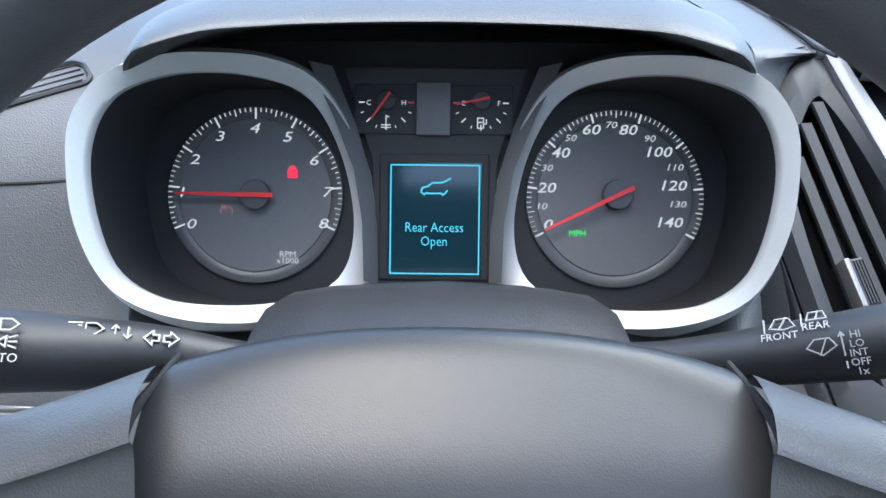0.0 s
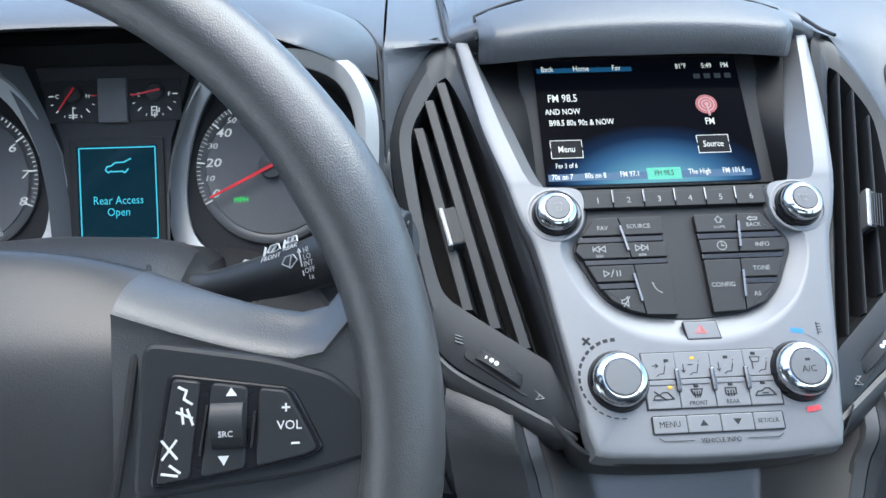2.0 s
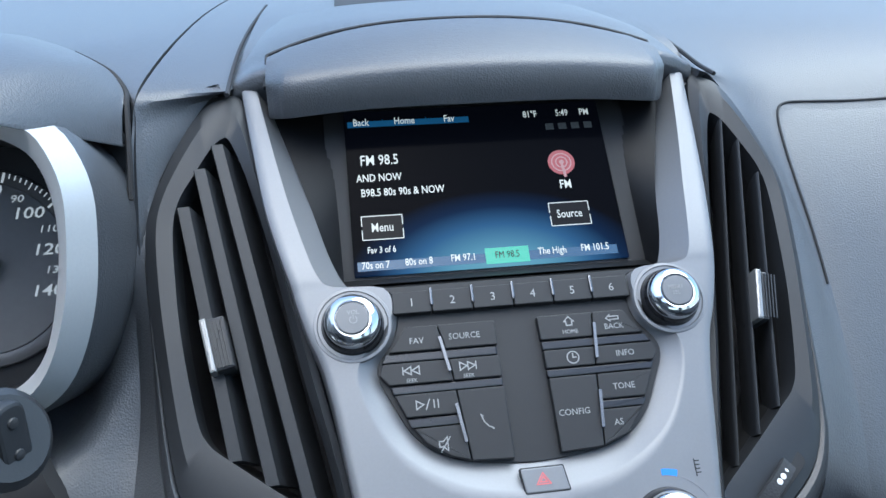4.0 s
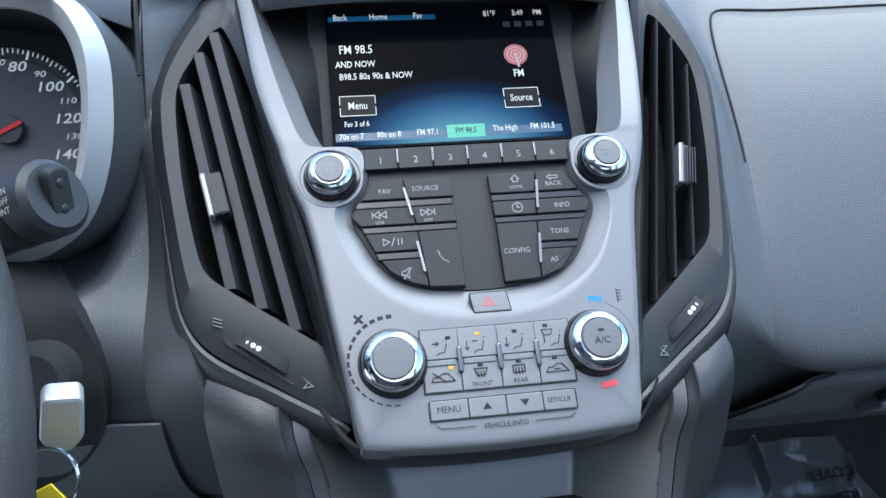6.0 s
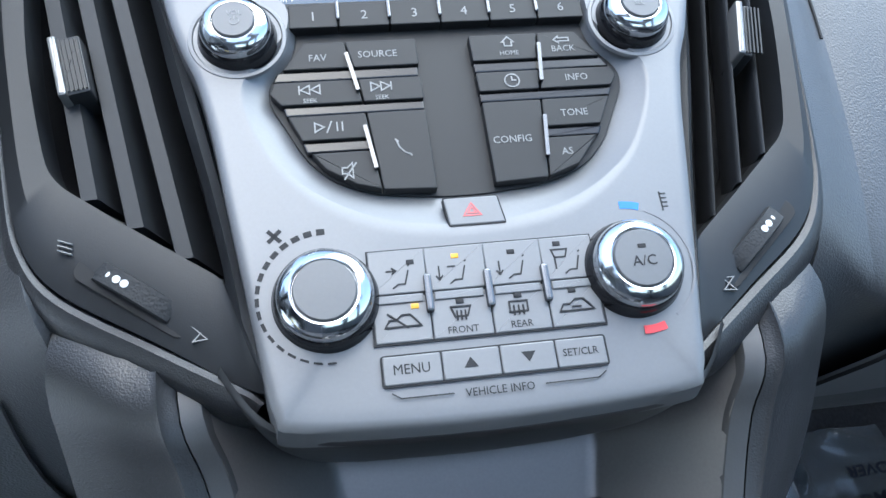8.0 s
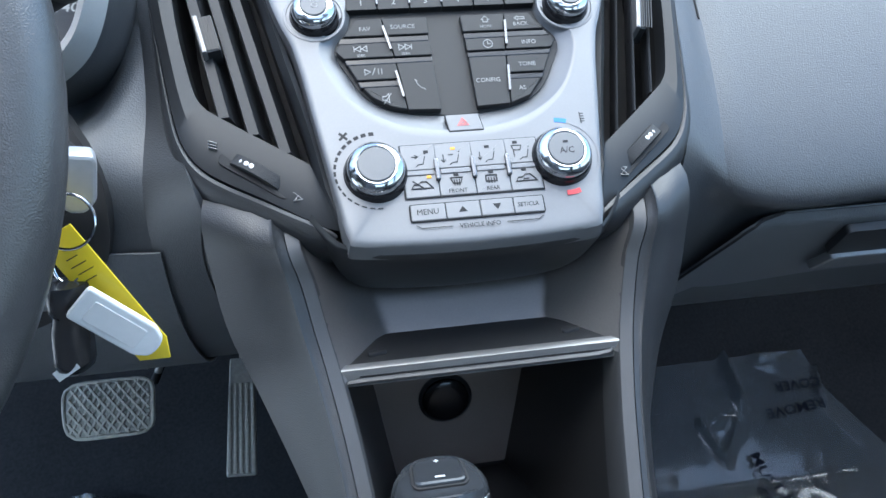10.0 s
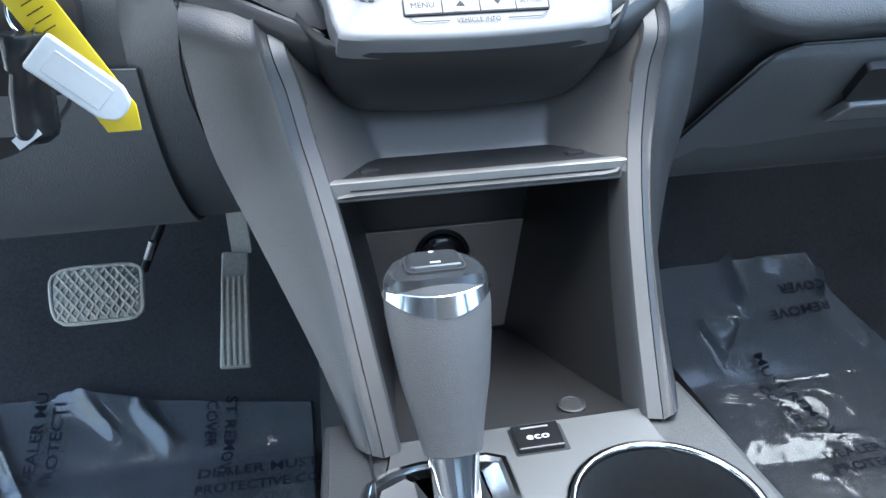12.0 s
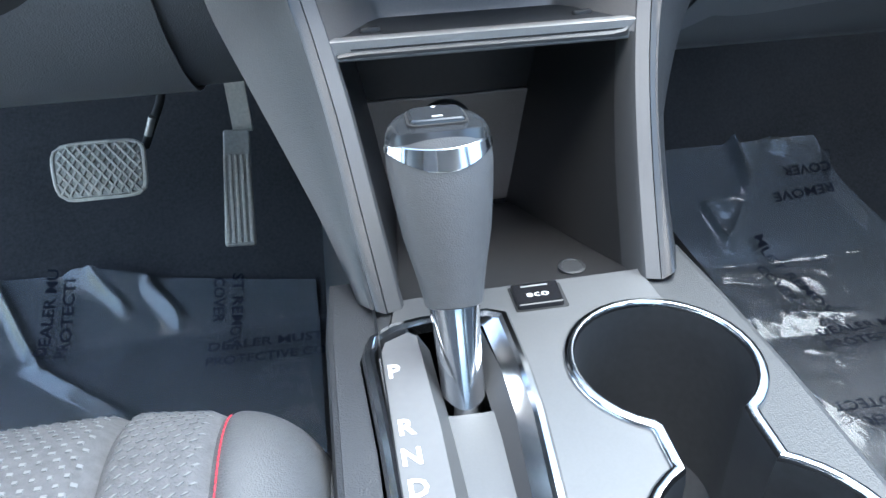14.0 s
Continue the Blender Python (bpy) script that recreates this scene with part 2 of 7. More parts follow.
def strokes(f, lines, w, n0, n1, bm=None):
    """Flat ribbons of width w along each line, mitred at the corners."""
    bm = bm or bmesh.new()
    for line in lines:
        pts = [Vector((p[0], p[1])) for p in line]
        ring_ = (pts[0] - pts[-1]).length < 1e-6 and len(pts) > 3
        rows_ = []
        for k, p in enumerate(pts):
            a = pts[k - 1] if k else (pts[-2] if ring_ else None)
            c = pts[k + 1] if k + 1 < len(pts) else (pts[1] if ring_ else None)
            d0 = (p - a).normalized() if a else (c - p).normalized()
            d1 = (c - p).normalized() if c else d0
            d = d0 + d1
            d = d.normalized() if d.length > 0.2 else d0
            o = Vector((-d.y, d.x)) * (w / 2 / max(0.45, d.dot(d0)))
            rows_.append([at(f, q.x, q.y, n) for q, n in ((p + o, n0), (p + o, n1), (p - o, n1), (p - o, n0))])
        loft(rows_, bm, cap0=not ring_, cap1=not ring_)
    return bm


def sheet(points, thick=0.0, bm=None):
    """A skin over a grid of world points (rows of equal length), given a thickness along its normals."""
    bm = bm or bmesh.new()
    rows = [[bm.verts.new(p) for p in row] for row in points]
    faces = []
    for a, b in zip(rows, rows[1:]):
        for i in range(len(a) - 1):
            faces.append(bm.faces.new((a[i], a[i + 1], b[i + 1], b[i])))
    if thick:
        bm.normal_update()
        bmesh.ops.solidify(bm, geom=faces, thickness=thick)
    return bm


def spanned(stations, nu=10, nv=6):
    """A fine grid through a few rows of world points."""
    rows = [curve(r, nv) for r in stations]
    cols = [curve(c, nu) for c in zip(*rows)]
    return [list(r) for r in zip(*cols)]


def box(x0, x1, y0, y1, z0, z1, r=0.0, bm=None):
    f = Matrix.Identity(4)
    return slab(f, [(x0 / MM, y0 / MM), (x1 / MM, y0 / MM), (x1 / MM, y1 / MM), (x0 / MM, y1 / MM)], z0 / MM, z1 / MM, r / MM, bm=bm)

# ---- the shell of the car and what lies under it ----
# out of view; its pale colour is chosen to bounce light into the footwells
BOUNCE_GROUND = material("pale_bounce_ground", (0.55, 0.545, 0.53), 0.9, bump=0.6, grain=60, vary=0.25, scale=4)
TRIM_CLOTH = material("grey_door_trim", (0.22, 0.22, 0.22), 0.8, bump=0.3, grain=500)
HEADLINER = material("grey_headliner_cloth", (0.40, 0.39, 0.37), 0.9, bump=0.3, grain=500)
tagged(part("ground", box(-400, 400, -400, 400, -0.75, -0.65), BOUNCE_GROUND), "unseen car park ground, kept pale to bounce light upwards", "ground", kind="structure")
# never in view; the opening is added to let skylight down on the console
tagged(part("ceiling", box(-0.62, 1.38, -0.40, -0.22, 1.21, 1.25, bm=box(-0.62, 1.38, -2.0, -0.85, 1.21, 1.25, bm=box(-0.62, -0.12, -0.85, -0.40, 1.21, 1.25, bm=box(0.88, 1.38, -0.85, -0.40, 1.21, 1.25)))), HEADLINER), "unseen light grey cloth headliner with an opening added for skylight", "ceiling", kind="structure")
# out of view; the upper part is added to cut skylight from the left
tagged(part("wall_west", box(-0.68, -0.60, -2.0, 0.42, 0.66, 1.21, bm=box(-0.68, -0.60, -2.0, 1.05, -0.10, 0.0, bm=box(-0.68, -0.60, -2.0, -0.57, 0.0, 0.66))), TRIM_CLOTH), "unseen grey driver side, closed high up to block the sky, open below", "wall", kind="structure")
# out of view; sill height is set by how much light reaches the floor
tagged(part("wall_east", box(1.36, 1.44, -0.72, -0.57, 0.56, 1.21, bm=box(1.36, 1.44, -2.0, 1.05, -0.10, 0.56, bm=box(1.36, 1.44, -2.0, -0.72, 0.56, 0.60, bm=box(1.36, 1.44, -2.0, -1.70, 0.55, 1.21)))), TRIM_CLOTH), "unseen grey passenger side, its openings sized for the light let in", "wall", kind="structure")
tagged(part("wall_south", box(-0.60, 1.36, -2.08, -2.0, -0.10, 0.72, bm=box(-0.60, -0.40, -2.08, -2.0, 0.72, 1.21, bm=box(1.16, 1.36, -2.08, -2.0, 0.72, 1.21, bm=box(-0.40, 1.16, -2.08, -2.0, 1.12, 1.21)))), TRIM_CLOTH), "grey cloth rear of the cabin with window", "wall", kind="structure")
tagged(part("wall_north", box(-0.60, 1.36, 1.06, 1.12, -0.10, 0.78), DARK), "black bulkhead behind the dashboard", "wall", kind="structure")


def floor_z(y):
    return float(np.interp(y, (-2.0, 0.52, 0.66, 0.74, 0.86, 0.97, 1.05), (-0.065, -0.065, -0.05, 0.02, 0.14, 0.33, 0.55)))


floor_rows = [[(x, y, floor_z(y)) for x in np.linspace(-0.6, 1.36, 30)] for y in np.linspace(-2.0, 1.05, 90)]
tagged(part("floor", sheet(floor_rows, 0.02), CARPET), "black carpeted car floor rising to the toe board", "floor", kind="structure")

# ---- dashboard ----
dash = thing("dashboard", "grey grained soft-touch car dashboard with panel seams", "dashboard", (0.38, 0.62, 0.35))


def stack_point(u, v, n):
    return tuple(at(STACK, u, v, n))


def vent_u(s, u, v):
    """Where a point of the vent's outline lies across the panel: the passenger's vent is the narrower one."""
    a, edge_u = abs(u), float(np.interp(v, (-80, 212), (82, 139)))
    return s * (edge_u + (a - edge_u) * (0.95 if s < 0 else 0.78)) if a > edge_u else s * a


# rows of points from the lower edge up over the face to the windscreen
EDGE_W = [(0.262, 0.60, 0.345), (0.256, 0.48, 0.352), (0.242, 0.375, 0.42), (0.221, 0.329, 0.531), *[stack_point(vent_u(-1, u, v), v, -25) for u, v in ((-179, 11), (-194, 131), (-163, 207))], (0.241, 0.516, 0.741), (0.245, 0.70, 0.768), (0.245, 1.06, 0.79)]
EDGE_E = [(0.764 - x, y, z) for x, y, z in EDGE_W[:2]] + [(0.517, 0.375, 0.42), (0.533, 0.334, 0.531)] + [stack_point(vent_u(1, u, v), v, -25) for u, v in ((179, 11), (194, 131), (163, 207))] + [(0.764 - x, y, z) for x, y, z in EDGE_W[7:]]


def row(x, pts):
    return [(x, y, z) for y, z in pts]


OUT = [(0.60, 0.345), (0.48, 0.350), (0.385, 0.43), (0.362, 0.53), (0.405, 0.60), (0.445, 0.67), (0.49, 0.715), (0.56, 0.750), (0.72, 0.772), (1.06, 0.79)]
POD = [(0.60, 0.345), (0.48, 0.350), (0.385, 0.43), (0.352, 0.53), (0.368, 0.574), (0.425, 0.594), (0.503, 0.726), (0.542, 0.755), (0.72, 0.772), (1.06, 0.79)]
BY_VENT = [(0.60, 0.345), (0.48, 0.350), (0.385, 0.43), (0.352, 0.53), (0.395, 0.59), (0.437, 0.665), (0.466, 0.722), (0.502, 0.746), (0.72, 0.772), (1.06, 0.79)]
west = [row(-0.60, OUT), row(-0.40, OUT), row(-0.26, OUT), row(-0.19, OUT), row(-0.16, POD), row(-0.05, POD), row(0.10, POD), row(0.15, POD), row(0.188, BY_VENT)]


def between(a, b, q):
    return [tuple(np.array(p) * (1 - q) + np.array(r) * q) for p, r in zip(a, b)]


part("driver_side_skin", sheet(spanned(west, 6, 6), -0.006), DASH, dash)
knee = []
for r in spanned(west, 6, 6):
    low = [q for q in r if q[2] < 0.505 and q[1] < 0.61][:22]
    knee.append([(x, y - 0.0022, z - 0.0012) for x, y, z in low])
knee = [r for r in knee if len(r) == len(knee[0])]
# lightened skin over the lower dash; the extra brightness is in its colour
part("knee_panel", sheet(knee, 0.002), DASH_LIFTED, dash, "lower knee panel, its grey lightened in place of bounced light")
PANEL_W = [(0.183, *BY_VENT[0]), (0.183, *BY_VENT[1]), (0.183, *BY_VENT[2]), (0.183, *BY_VENT[3]), (0.186, *BY_VENT[4]), (0.184, 0.437, 0.665), (0.186, *BY_VENT[6]), (0.19, *BY_VENT[7]), (0.19, *BY_VENT[8]), (0.19, *BY_VENT[9])]
part("driver_side_panel", sheet(spanned([PANEL_W, between(PANEL_W, EDGE_W, 0.35), between(PANEL_W, EDGE_W, 0.7), EDGE_W], 5, 6), -0.006), DASH, dash, "grained panel beside the vent")
PAS = [(0.62, 0.335), (0.495, 0.343), (0.432, 0.405), (0.366, 0.481), (0.342, 0.513), (0.408, 0.606), (0.487, 0.694), (0.56, 0.742), (0.72, 0.768), (1.06, 0.79)]
east = [EDGE_E, row(0.60, PAS), row(0.75, PAS), row(1.0, PAS), row(1.36, PAS)]
part("passenger_side_skin", sheet(spanned(east, 7, 6), -0.006), DASH, dash)
mid = [[(x, y, z + 0.004 * (1 - abs(x - 0.3825) / 0.14)) for y, z in ((0.50, 0.728), (0.54, 0.752), (0.62, 0.765), (0.75, 0.777), (1.06, 0.79))] for x in (0.240, 0.30, 0.3825, 0.465, 0.525)]
part("centre_top_skin", sheet(spanned(mid, 5, 5), -0.006), DASH, dash)

# ---- centre stack: bezel ----
stack = thing("centre_stack", "satin silver centre console panel with radio and climate controls", "console", stack_point(0, -99, -10))
HALF = [  # outer edge, lip, inner edge
    ((-139.5, 223, -24), (-131, 222, -24), (-127, 221, -34)),
    ((-131.3, 170, -14), (-120.5, 170, -14), (-111.5, 170, -25)),
    ((-125, 132, -7), (-112, 132, -7), (-100.5, 132, -18)),
    ((-118, 104, -2), (-104.5, 104, -2), (-93, 104, -13)),
    ((-113, 87, 0), (-98.5, 87, 0), (-86, 87, -11)),
    ((-111, 80, 0), (-91, 80.6, 0), (-79, 80.5, -9)),
    ((-109.5, 73, 0), (-66, 78, 0), (-63, 77.5, -6)),
    ((-104.5, 56, 0), (-63, 64, 0), (-60, 64, -5)),
    ((-99, 42, 0), (-71, 52, 0), (-63, 52, -5)),
    ((-96, 30, 0), (-80, 42, 0), (-71, 41, -5)),
    ((-93, 15, 0), (-81.5, 31, 0), (-71.5, 32, -5)),
    ((-89, -10, 0), (-77, 16, 0), (-66, 20, -5)),
    ((-84, -40, 0), (-68, 0, 0), (-58.5, 6, -5)),
    ((-79, -70, 0), (-54, -12.5, 0), (-48, -4, -5)),
    ((-75, -90, 0), (-36, -22, 0), (-33, -9.8, -5)),
    ((-66, -96, -1), (-17, -26.5, 0), (-15, -12.2, -5)),
    ((0, -99, -1), (0, -27.5, 0), (0, -13, -5)),
]
rows3 = []
for k in range(3):
    half = [h[k] for h in HALF]
    rows3.append(curve(half + [(-u - 4 * min(1.0, max(0.0, (v - 80) / 40)), v, n) for u, v, n in half[-2::-1]], 4))
outer, lip, inner = rows3
skirt = [(u + math.copysign(1.5, u) * (abs(u) > 20), v - 3 * (v < -80), n - 12) for u, v, n in outer]
edge = [(u * 0.985, v + 1.5 * (v < -80), n + 1.2) for u, v, n in outer]
edge2 = [(u * 0.96, v + 3.5 * (v < -80), n + 1.6) for u, v, n in outer]
lip2 = [(u, v, n + 1.6) for u, v, n in lip]


def blend(a, c, q, dn=0.0):
    """A line of points between two others."""
    return [tuple(np.array(p) * (1 - q) + np.array(r) * q + np.array((0, 0, dn))) for p, r in zip(a, c)]


bevel = [blend(edge2, lip2, 0.06), blend(edge2, lip2, 0.5), blend(edge2, lip2, 0.93), lip2, blend(lip2, inner, 0.12, -0.1), blend(lip2, inner, 0.5), blend(lip2, inner, 0.88, 0.1)]
part("bezel", loft([[at(STACK, *p) for p in r] for r in (skirt, outer, edge, edge2, *bevel, inner, [(u, v, n - 6) for u, v, n in inner])], closed=False), SILVER, stack, "satin silver painted bezel")

face = [(u, v) for u, v, n in inner if v < 90]
part("faceplate", slab(STACK, [p for p in face if p[1] < 80] + [(66, 80), (-66, 80)], -12, -4, 0.3), KEY_GREY, stack, "dark grey control faceplate")

# screen and its recess
SCR = -27
recess_in = [(u, v, n) for u, v, n in inner if v > 84]
wl = [p for p in recess_in if p[0] < 0]
wr = [p for p in recess_in if p[0] > 0]
wall_loop = wl + wr
k = len(wl)
back_loop = [(-86, 206 + (92 - 206) * i / (k - 1), SCR - 3) for i in range(k)] + [(86, 92 + (206 - 92) * i / (k - 1), SCR - 3) for i in range(k)]
part("screen_recess", loft([[at(STACK, *p) for p in r] for r in (wall_loop, back_loop)], closed=False), RECESS, stack, "black plastic screen surround")
part("recess_floor", sheet([[tuple(at(STACK, a + (c - a) * q, 79 + 16 * q, -4.5 - 26 * q)) for q in (0, 0.3, 0.7, 1)] for a, c in ((-80, -88), (-40, -44), (0, 0), (40, 44), (80, 88))]), RECESS, stack)
part("screen_back", slab(STACK, [(-92, 88), (92, 88), (92, 212), (-92, 212)], SCR - 6, SCR - 2, 0), DARK, stack)

screen_mat = bpy.data.materials.new("radio_display")
screen_mat.use_nodes = True
nt = screen_mat.node_tree
b = nt.nodes["Principled BSDF"]
b.inputs["Base Color"].default_value = (0.0015, 0.0015, 0.002, 1)
b.inputs["Roughness"].default_value = 0.12
tc = nt.nodes.new("ShaderNodeTexCoord")
mp = nt.nodes.new("ShaderNodeMapping")
mp.vector_type = "TEXTURE"
c0 = at(STACK, 2, 86, SCR)
mp.inputs["Location"].default_value = c0
mp.inputs["Scale"].default_value = (0.088, 0.054, 0.060)
ln = nt.nodes.new("ShaderNodeVectorMath")
ln.operation = "LENGTH"
rp = nt.nodes.new("ShaderNodeValToRGB")
els = rp.color_ramp.elements
els[0].position, els[0].color = 0.0, (0.30, 0.62, 0.72, 1)
els[1].position, els[1].color = 1.0, (0.0015, 0.002, 0.004, 1)
for pos, col in ((0.35, (0.20, 0.45, 0.62, 1)), (0.62, (0.06, 0.17, 0.36, 1)), (0.82, (0.008, 0.028, 0.085, 1))):
    e = els.new(pos)
    e.color = col
nt.links.new(tc.outputs["Object"], mp.inputs["Vector"])
nt.links.new(mp.outputs[0], ln.inputs[0])
nt.links.new(ln.outputs["Value"], rp.inputs[0])
nt.links.new(rp.outputs[0], b.inputs["Emission Color"])
b.inputs["Emission Strength"].default_value = 0.20
b.inputs["Specular IOR Level"].default_value = 0.015
SCREEN_TEXT = glow("display_white", (0.9, 0.9, 0.86), 0.17)
SCREEN_BLUE = glow("display_tab_blue", (0.02, 0.10, 0.22), 0.17)
SCREEN_GREEN = glow("display_tab_green", (0.10, 0.62, 0.42), 0.16)
SCREEN_RED = glow("display_red", (0.45, 0.05, 0.06), 0.15)
SCREEN_PINK = glow("display_pink", (0.70, 0.33, 0.33), 0.085)
display = part("display", slab(STACK, [(-80, 96), (76, 96), (76, 201), (-80, 201)], SCR - 2, SCR, 0), screen_mat, stack, "lit colour radio display", smooth=False)

# centre hood over the display
HOOD_Y, HOOD_Z = (0.466, 0.472, 0.50, 0.55, 0.64, 0.70), (0.740, 0.748, 0.757, 0.767, 0.776, 0.779)


def hood_z(q, y):
    """Height of the hood's crown at a share q of its half width."""
    return float(np.interp(y, HOOD_Y, HOOD_Z)) + (0.009 * (1 - q ** 2) - 0.003 * q ** 4) * min(1.0, 0.6 + (y - 0.466) * 8)


hood_rows = []
for q in (-1, -0.985, -0.94, -0.86, -0.5, 0, 0.5, 0.86, 0.94, 0.985, 1):
    e = abs(q)
    x = 0.3770 + 0.1185 * q
    s = max(0.0, (e - 0.84) / 0.16) ** 2
    yg = 0.537 - 0.026 * e ** 3
    y0 = 0.466 + 0.016 * s
    low = 0.7285 - 0.006 * e ** 4
    hood_rows.append([(x, 0.505, low - 0.002), (x, y0 + 0.006, low - 0.001), (x, y0 + 0.001, low + 0.002), (x, y0, hood_z(q, 0.466) - 0.004 * s), (x, y0 + 0.006 * (1 - s), hood_z(q, 0.472) - 0.002 * s), (x, 0.5 * (y0 + yg), hood_z(q, 0.5 * (y0 + yg)) - 0.001 * s), (x, max(y0 + 0.007, yg - 0.010), hood_z(q, yg - 0.010) - 0.001 * s), (x, max(y0 + 0.009, yg - 0.002), hood_z(q, yg - 0.002) - 0.0012), (x, max(y0 + 0.010, yg), hood_z(q, yg) - 0.005)])
part("display_hood", sheet(spanned(hood_rows, 4, 4), 0), DASH, stack, "grey rounded hood above the display")
top_edge = []
for q in np.linspace(-1, 1, 33):
    e = abs(q)
    yg = 0.537 - 0.026 * e ** 3
    top_edge.append((0.3770 + 0.1188 * q, yg + 0.0008, hood_z(q, yg) - 0.0012))
ends_ = [(0.2578, 0.500, 0.7465), (0.2578, 0.486, 0.7395)]
part("hood_gap", tube(ends_[::-1] + top_edge + [(0.754 - x, y, z) for x, y, z in ends_], 0.0014, 6), DARK, stack, "dark gap round the hood")
round_rows = []
for q in np.linspace(-1, 1, 23):
    e = abs(q)
    x = 0.3800 + 0.1430 * q
    y0 = 0.486 + 0.004 * e + 0.012 * e ** 6
    round_rows.append([(x, y0 + 0.012, 0.722)] + [(x, y0 + d, hood_z(q, y0 + d) - 0.0045 - 0.010 * e ** 8 - z_) for d, z_ in ((0.001, 0.010), (0.0, 0.004), (0.003, 0.0), (0.02, 0.0), (0.04, -0.001), (0.07, -0.0015), (0.11, -0.001), (0.17, 0.0))])
part("hood_surround", sheet([curve(r, 3) for r in round_rows]), DASH, stack, "grey soft surround behind the hood")


# ---- vents beside the stack ----
def side_vent(s):
    """The tall air vent on one side of the stack; s = -1 on the driver's side."""
    def m(pts):
        return [(vent_u(s, u, v), v, *r) for u, v, *r in pts]
    vent = thing("air_vent", "charcoal plastic air vent with upright slats and a chrome tab", "air vent", stack_point(s * 130, -40, -30), group="dashboard air vents")
    outer_v = m([(-139, 212, -26), (-150, 213, -25), (-163, 205, -24), (-178, 180, -24), (-190, 150, -24), (-194, 128, -24), (-191, 91, -23), (-185, 55, -22), (-178, 12, -21), (-171, -14, -21), (-156, -33, -21), (-120, -55, -19), (-82, -78, -16), (-80, -70, -8), (-88, -20, -8), (-101, 40, -8), (-115, 100, -10), (-127, 160, -18)])
    inner_v = m([(-146, 182, -22), (-151, 184, -22), (-158, 176, -21), (-167, 160, -20), (-175, 145, -20), (-178, 128, -20), (-176, 98, -19), (-172, 65, -18), (-164, 25, -18), (-158, 12, -18), (-147, 3, -18), (-122, -15, -16), (-96, -33, -14), (-92, -36, -12), (-99, 0, -12), (-110, 45, -12), (-124, 110, -14), (-136, 155, -18)])
    oc, ic = curve(outer_v, 4, True), curve(inner_v, 4, True)
    mid_v = [tuple(0.55 * np.array(a) + 0.45 * np.array(c) + np.array((0, 0, 3.5))) for a, c in zip(oc, ic)]
    deep = [(u * 0.99, v, n - 14) for u, v, n in ic]
    deeper = [(u * 0.97, v * 0.97 + 2, n - 55) for u, v, n in ic]
    back = [(u, v, n - 12) for u, v, n in oc]
    loops = [[at(STACK, *p) for p in r] for r in (back, oc, mid_v, ic, deep)]
    part("frame", loft(loops), TRIM, vent)
    part("duct", loft([[at(STACK, *p) for p in r] for r in (deep, deeper)], cap1=True), DARK, vent)
    for j, ((u0, v0), (u1, v1)) in enumerate((((-172, 140), (-145, 3)), ((-163, 163), (-127, -10)), ((-153, 178), (-108, -24)))):
        a, c = Vector((vent_u(s, u0, v0), v0)), Vector((vent_u(s, u1, v1), v1))
        lo = []
        for q in np.linspace(0, 1, 9):
            p = a.lerp(c, q)
            lean = 9.0 if s < 0 else 5.0
            wide_ = (2.6, 2.6) if s < 0 else (0.0, 0.0)
            ring = [(p.x - 0.9 - wide_[0], p.y, -20), (p.x - 0.3 - wide_[0], p.y, -18.2), (p.x + 0.6 + wide_[1], p.y, -17.6), (p.x + 1.4 + wide_[1], p.y, -19.2), (p.x + lean + 1.4, p.y, -44), (p.x + lean - 0.9, p.y, -44)]
            lo.append([at(STACK, *r) for r in ring])
        slat = part("slat", loft(lo, cap0=True, cap1=True), TRIM, vent)
        if j == 1:
            tab_u, tab_v = (-150, 60) if s < 0 else (139, 62)
            w = 6 if s < 0 else 3.8
            ang = 12 * s
            f = STACK @ Matrix.Translation((tab_u * MM, tab_v * MM, -16 * MM)) @ Matrix.Rotation(radians(-ang), 4, "Z")
            tab = part("tab", slab(f, [(-w, -14), (w, -14), (w, 14), (-w, 14)], -12, 5, 1.5, 1.5), SMOOTH, slat, "black slider tab")
            part("tab_trim", slab(f, [(-w - 0.3, -14.4), (-w + 3.2, -14.4), (-w + 3.2, 14.4), (-w - 0.3, 14.4)], -6, 7, 1.2, 1.0), BRUSHED, slat, "satin metal tab edge")
            rb = bmesh.new()
            for q in range(5):
                bar(f, -w + 4 + q * 1.7, -12.5, -w + 4 + q * 1.7, 12.5, 0.7, 4.8, 5.8, rb)
            part("tab_ribs", rb, TRIM, slat)
    # thumb wheel below the slats
    p0, p1 = Vector((vent_u(s, 141, -26), -26)), Vector((vent_u(s, 111, -47), -47))
    d = (p1 - p0).normalized()
    ang = math.atan2(d.y, d.x)
    c = (p0 + p1) / 2
    f = STACK @ Matrix.Translation((c.x * MM, c.y * MM, -17 * MM)) @ Matrix.Rotation(ang, 4, "Z")
    part("wheel_recess", slab(f, [(-25, -7), (25, -7), (25, 7), (-25, 7)], -3, 0.6, 0.4, 5), DARK, vent)
    prof = []
    for q in np.linspace(-1, 1, 25):
        rr = 17.0 + (0.35 if int(round((q + 1) * 12)) % 2 else 0)
        prof.append((q * 16.5, rr * math.sqrt(max(0.0, 1 - (q * 0.93) ** 2)) * 0.32))
    loops = [[at(f, u, w_ * k_, n + dn) for u, n in prof] for w_, k_, dn in ((-4.2, 1, -1.5), (-3.6, 1, 0), (3.6, 1, 0), (4.2, 1, -1.5))]
    wheel_ = part("thumb_wheel", loft(loops, closed=False), CHEEK, vent, "ribbed black thumb wheel")
    dots = bmesh.new()
